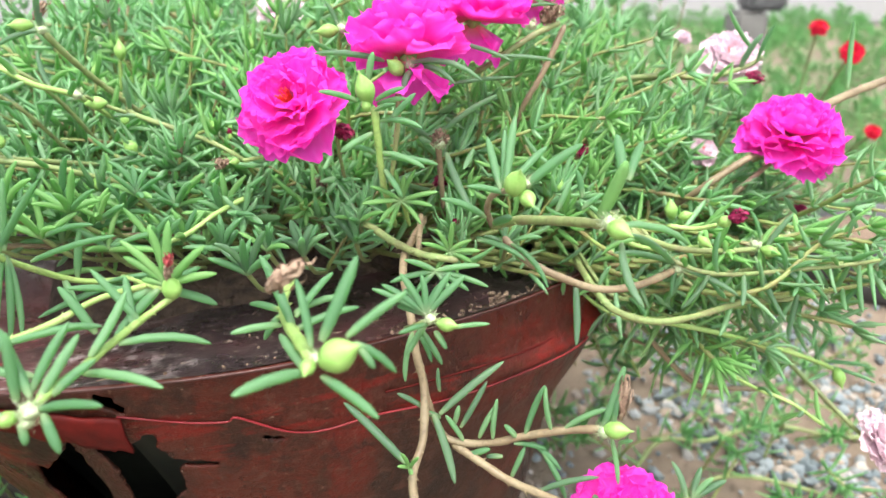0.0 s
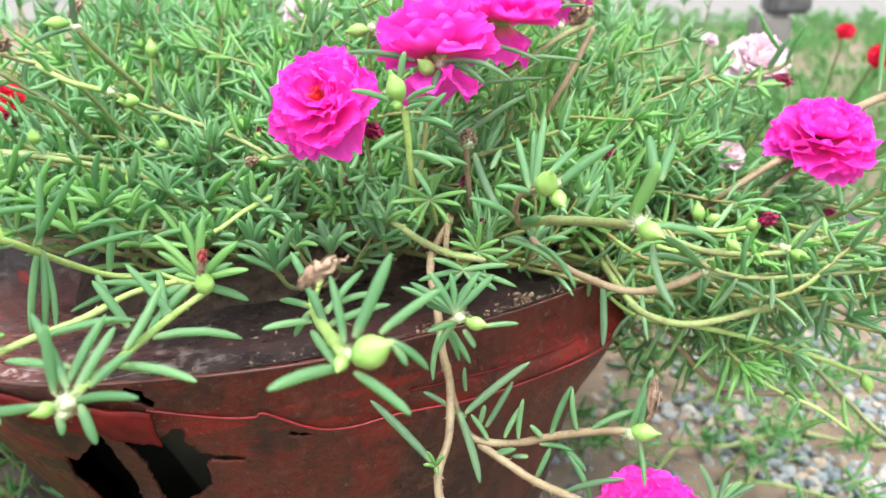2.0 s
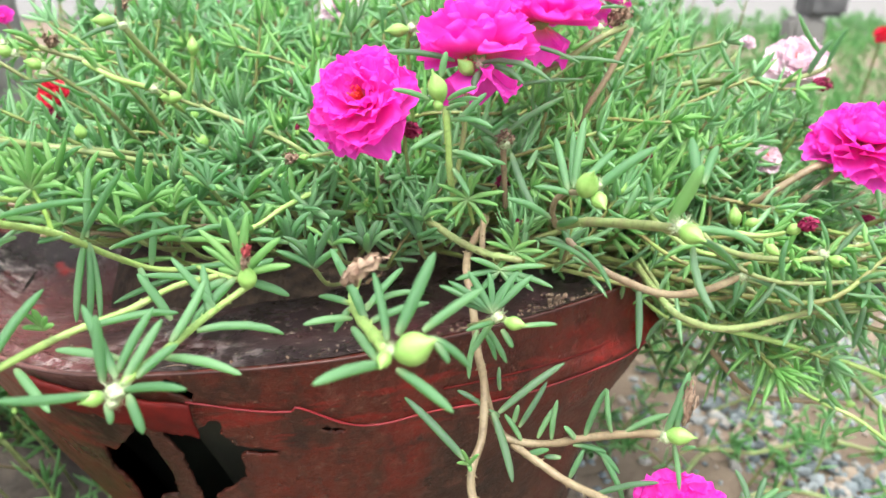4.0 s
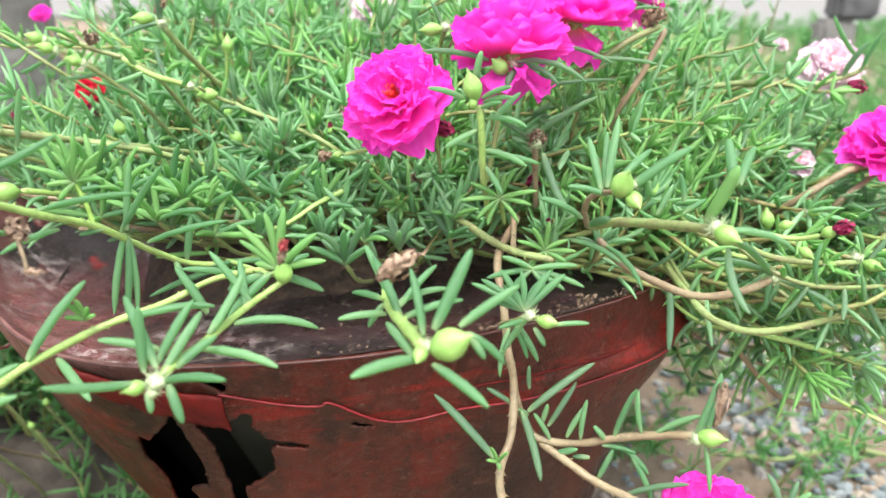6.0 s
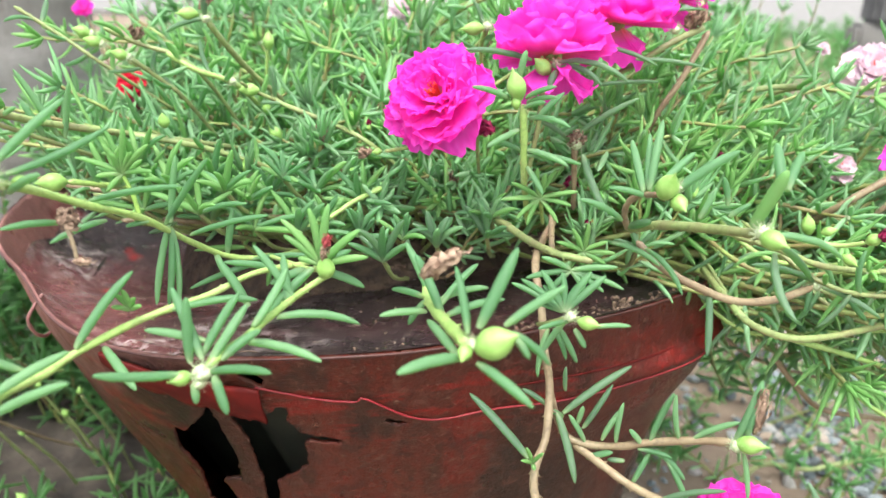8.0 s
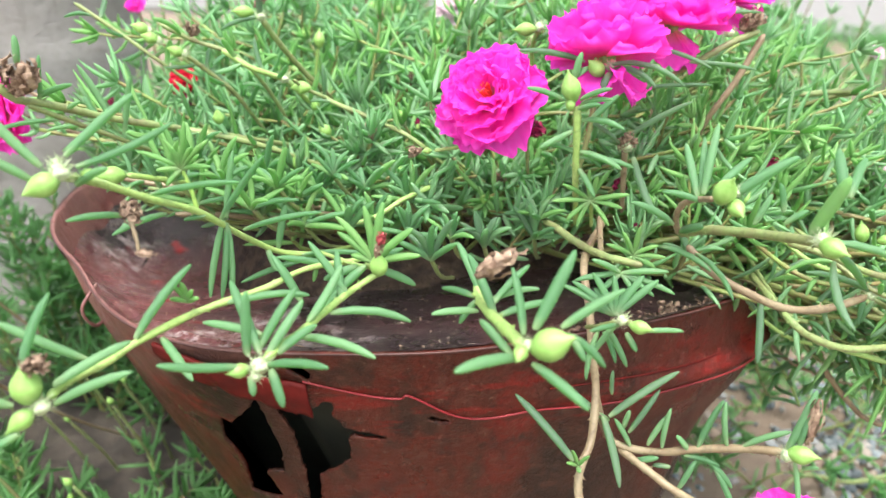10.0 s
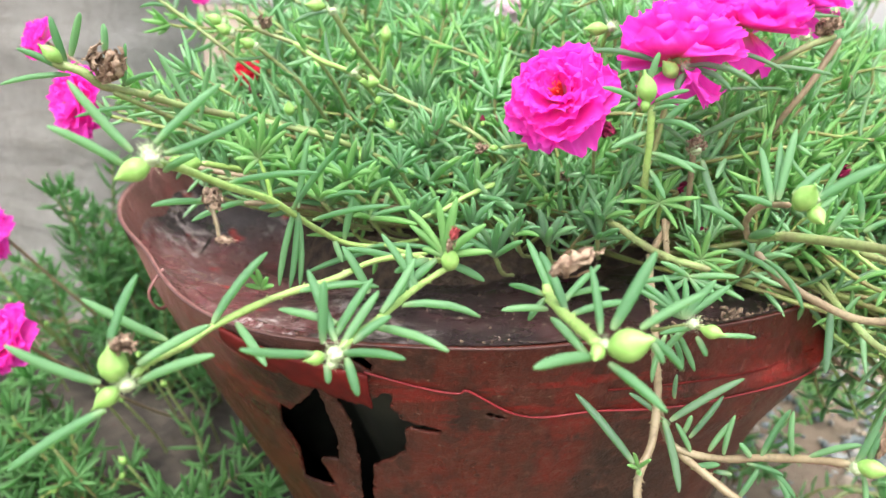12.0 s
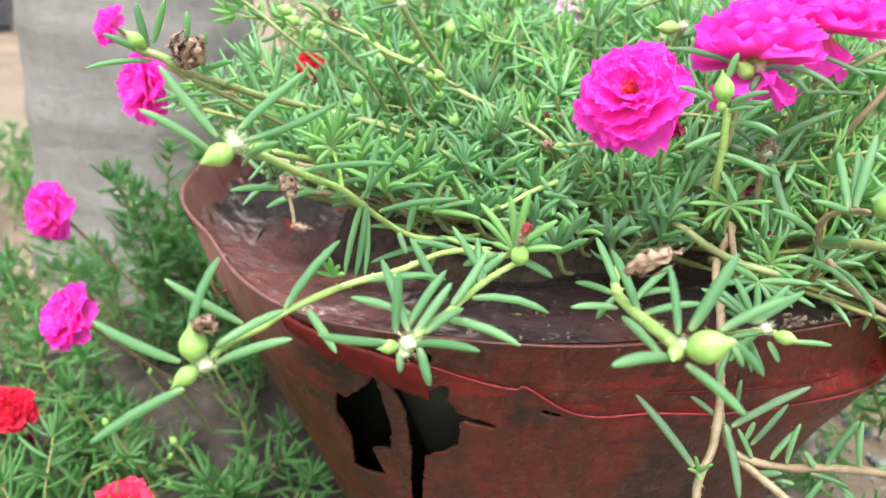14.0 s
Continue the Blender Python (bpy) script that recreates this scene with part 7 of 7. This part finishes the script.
for at, facing, size, seed in (
    ((0.170, 0.450, 0.358), (-0.10, -0.55, 0.83), 0.0190, 41),
    ((-0.105, 0.500, 0.383), (0.10, -0.60, 0.80), 0.0150, 42),
    ((0.2165, 0.310, 0.189), (0.55, -0.45, 0.60), 0.0150, 43),
    ((0.143, 0.402, 0.314), (0.20, -0.70, 0.60), 0.0095, 44),
    ((0.157, 0.500, 0.366), (0.0, -0.60, 0.80), 0.0055, 45),
):
    flower(pale_plant, at, facing, size, BLUSH, seed, label="open double white and pink flower")
    foot = Vector(at) - 0.3 * size * Vector(facing)
    root = Vector((0.02 + 0.25 * (at[0] - 0.02), 0.48, 0.28))
    link_stem(pale_plant, (foot, foot.lerp(root, 0.45) + Vector((0, 0, 0.012 if at[2] < 0.25 else -0.015)), root))


def ground_shoots(owner, seed, count, area, tall, leaf_mat, stay=(), big=1.0, loose=False, leafage=1.0):
    """Low shoots rising from the earth within area (x0, x1, y0, y1), keeping off the circles in stay."""
    rng = random.Random(seed)
    mass = Mass()
    x0, x1, y0, y1 = area
    for i in range(count):
        root = Vector((rng.uniform(x0, x1), rng.uniform(y0, y1), 0))
        u, v = (2 * root.x - x0 - x1) / (x1 - x0), (2 * root.y - y0 - y1) / (y1 - y0)
        if loose and u * u + v * v > 1.15 + 0.6 * noise.noise((root.x * 4, root.y * 4, 1)):
            continue
        if any(math.hypot(root.x - cx, root.y - cy) < r for cx, cy, r in stay):
            continue
        a, lean = rng.uniform(0, 6.28), rng.uniform(0.02, 0.08)
        h = tall * rng.uniform(0.35, 1.0)
        end = root + Vector((math.cos(a) * lean, math.sin(a) * lean, h))
        mid = root.lerp(end, 0.5) + Vector((rng.uniform(-0.02, 0.02), rng.uniform(-0.02, 0.02), 0.015))
        mass.shoot(rng, (root, mid, end), int(leafage * rng.randint(12, 20)), rng.uniform(0.019, 0.028) * big, 0.0028 * big, 0.0011, bare=0.08, sides=4)
    mass.finish(owner, leaf_mat, STEM_THIN)


KEEP_OFF = ((-0.10, 0.44, 0.175), (-0.668, 0.80, 0.16))

# ---- plants on the earth beside the trunk ----
left_plant = thing("portulaca_plant", "low moss rose with magenta and red flowers beside the trunk", "moss rose", (-0.45, 0.48, 0))
ground_shoots(left_plant, 31, 215, (-0.85, -0.16, 0.20, 0.62), 0.10, LOW_LEAF, ((-0.12, 0.43, 0.235), (-0.33, 0.47, 0.105), (-0.43, 0.50, 0.065), (-0.485, 0.55, 0.085), KEEP_OFF[1]), big=1.25)
ground_shoots(left_plant, 33, 30, (-0.44, -0.22, 0.27, 0.405), 0.085, LOW_LEAF, ((-0.10, 0.44, 0.165),), big=1.3)
# shoots between trunk and pot, their shade painted in by the darker leaf
ground_shoots(left_plant, 32, 145, (-0.50, -0.27, 0.50, 0.70), 0.230, SHADED_LEAF, ((-0.10, 0.44, 0.235), KEEP_OFF[1]), big=1.2, leafage=1.9)
for k in range(26):
    at = Vector((RNG.uniform(-0.62, -0.30), RNG.uniform(0.30, 0.58), RNG.uniform(0.03, 0.12)))
    bud(left_plant, at, (RNG.uniform(-0.5, 0.5), RNG.uniform(-0.5, 0.2), 1), RNG.uniform(0.007, 0.010))
    link_stem(left_plant, (at, (at.x + 0.01, at.y + 0.02, at.z * 0.5), (at.x + 0.015, at.y + 0.035, 0)), 0.0011)
for at, facing, size, petals, seed, root in (
    ((-0.465, 0.405, 0.212), (-0.15, -0.90, 0.20), 0.0215, MAGENTA, 21, (-0.40, 0.56, 0.0)),
    ((-0.374, 0.317, 0.183), (-0.35, -0.75, 0.45), 0.0215, MAGENTA, 22, (-0.35, 0.50, 0.0)),
    ((-0.325, 0.346, 0.327), (-0.35, -0.85, 0.10), 0.0205, MAGENTA, 23, (-0.25, 0.40, 0.31)),
    ((-0.351, 0.352, 0.358), (-0.5, -0.6, 0.4), 0.0125, MAGENTA, 36, (-0.27, 0.38, 0.32)),
    ((-0.431, 0.314, 0.104), (0.30, -0.80, 0.50), 0.0155, RED, 24, (-0.44, 0.37, 0.0)),
    ((-0.339, 0.302, 0.058), (0.0, -0.50, 0.85), 0.0190, CORAL, 25, (-0.36, 0.33, 0.0)),
    ((-0.246, 0.391, 0.343), (0.1, -0.8, 0.5), 0.0085, RED, 26, (-0.24, 0.44, 0.30)),
    ((-0.259, 0.600, 0.380), (0.0, -0.7, 0.6), 0.0090, WINE, 28, (-0.25, 0.60, 0.30)),
    ((-0.229, 0.620, 0.374), (0.0, -0.7, 0.6), 0.0085, WINE, 29, (-0.22, 0.62, 0.30)),
    ((-0.197, 0.620, 0.381), (0.0, -0.7, 0.6), 0.0080, WINE, 30, (-0.19, 0.62, 0.30)),
    ((-0.337, 0.500, 0.376), (0.0, -0.7, 0.6), 0.0070, MAGENTA, 33, (-0.30, 0.50, 0.30)),
):
    flower(left_plant, at, facing, size, petals, seed)
    foot = Vector(at) - 0.3 * size * Vector(facing)
    link_stem(left_plant, (foot, foot.lerp(Vector(root), 0.5) + Vector((0, 0, -0.01)), root), 0.0012, STEM_BROWN)

for at, way, length, kind in (((-0.438, 0.330, 0.060), (0.2, -0.5, 0.8), 0.016, 2), ((-0.433, 0.330, 0.016), (0.0, -0.4, 0.9), 0.016, 3)):
    dry_flower(left_plant, at, way, length, kind)
    husk(left_plant, at, 0.004, way)
    link_stem(left_plant, (at, (at[0] + 0.004, at[1] + 0.02, at[2] * 0.5), (at[0] + 0.005, at[1] + 0.035, 0)), 0.0011)
far_left_plant = thing("portulaca_plant", "low green moss rose beyond the grey trunk", "moss rose", (-0.95, 0.80, 0))
ground_shoots(far_left_plant, 81, 120, (-1.20, -0.78, 0.58, 0.98), 0.13, GROUND_LEAF, KEEP_OFF, big=1.2, loose=True)

# ---- plants behind the pot ----
back_plant = thing("portulaca_plant", "tall green moss rose growing behind the pot", "moss rose", (-0.12, 0.85, 0))
ground_shoots(back_plant, 51, 660, (-0.52, 0.30, 0.62, 1.36), 0.435, GROUND_LEAF, KEEP_OFF, loose=True)

# ---- the low planter and the plant beside it ----
PLANTER_AT = (0.605, 0.95, 0)
planter = thing("planter", "low round dark grey rubber planter with a rolled rim", "planter", PLANTER_AT)


def lathe(rows, centre, n=64):
    verts = [(centre[0] + r * math.cos(2 * math.pi * k / n), centre[1] + r * math.sin(2 * math.pi * k / n), z) for r, z in rows for k in range(n)]
    faces = [(j * n + k, j * n + (k + 1) % n, (j + 1) * n + (k + 1) % n, (j + 1) * n + k) for j in range(len(rows) - 1) for k in range(n)]
    return verts, faces


part("body", mesh_of("body", *lathe(((0.092, 0.0), (0.104, 0.012), (0.110, 0.035), (0.112, 0.060), (0.109, 0.068)), PLANTER_AT)), BLACK, planter)
part("rim", mesh_of("rim", *lathe(((0.109, 0.066), (0.115, 0.068), (0.118, 0.073), (0.115, 0.078), (0.108, 0.079), (0.101, 0.075), (0.099, 0.050)), PLANTER_AT)), BLACK, planter)
bed = new("planter_soil", mesh_of("planter_soil", *lathe(((0.001, 0.070), (0.05, 0.068), (0.101, 0.060)), PLANTER_AT), GRIT))
tagged(bed, "dry brown earth in the grey planter", "soil", kind="stuff")
right_plant = thing("portulaca_plant", "moss rose with small red flowers beside the grey planter", "moss rose", (0.47, 1.02, 0))
ground_shoots(right_plant, 41, 90, (0.34, 0.56, 0.98, 1.25), 0.20, GROUND_LEAF)
for at, facing, size, seed in (
    ((0.433, 0.886, 0.343), (-0.1, -0.7, 0.7), 0.0105, 31),
    ((0.415, 0.771, 0.327), (0.0, -0.9, 0.4), 0.0125, 32),
    ((0.356, 0.752, 0.276), (0.0, -0.5, 0.8), 0.012, 34),
    ((0.441, 0.750, 0.250), (0.0, -0.7, 0.7), 0.008, 35),
):
    flower(right_plant, at, facing, size, RED, seed)
    foot = Vector(at) - 0.3 * size * Vector(facing)
    root = Vector((at[0] + 0.02, 1.0, 0.0))
    link_stem(right_plant, (foot, foot.lerp(root, 0.35) + Vector((0, 0, 0.02)), root), 0.0014)

far_plant = thing("portulaca_plant", "green ground cover spreading over the earth behind the grey planter", "ground cover", (0.5, 1.4, 0))
ground_shoots(far_plant, 61, 620, (0.20, 1.7, 1.0, 2.1), 0.14, GROUND_LEAF, big=1.2, loose=True)
ground_shoots(far_plant, 62, 900, (0.3, 4.0, 1.6, 5.6), 0.15, GROUND_LEAF, big=2.2, loose=True)
low_plant = thing("portulaca_plant", "sparse low moss rose on the gravel beside the pot", "ground cover", (0.2, 0.55, 0))
ground_shoots(low_plant, 71, 52, (0.10, 0.46, 0.40, 0.78), 0.055, GROUND_LEAF, KEEP_OFF, loose=True)
link_stem(low_plant, ((0.165, 0.530, 0.0), (0.193, 0.549, 0.018), (0.236, 0.557, 0.012), (0.292, 0.570, 0.020), (0.357, 0.566, 0.010), (0.40, 0.575, 0.004)), 0.0022, STEM_MIXED)
link_stem(low_plant, ((0.180, 0.480, 0.0), (0.215, 0.490, 0.022), (0.262, 0.505, 0.012), (0.310, 0.480, 0.014)), 0.0020, STEM_MIXED)
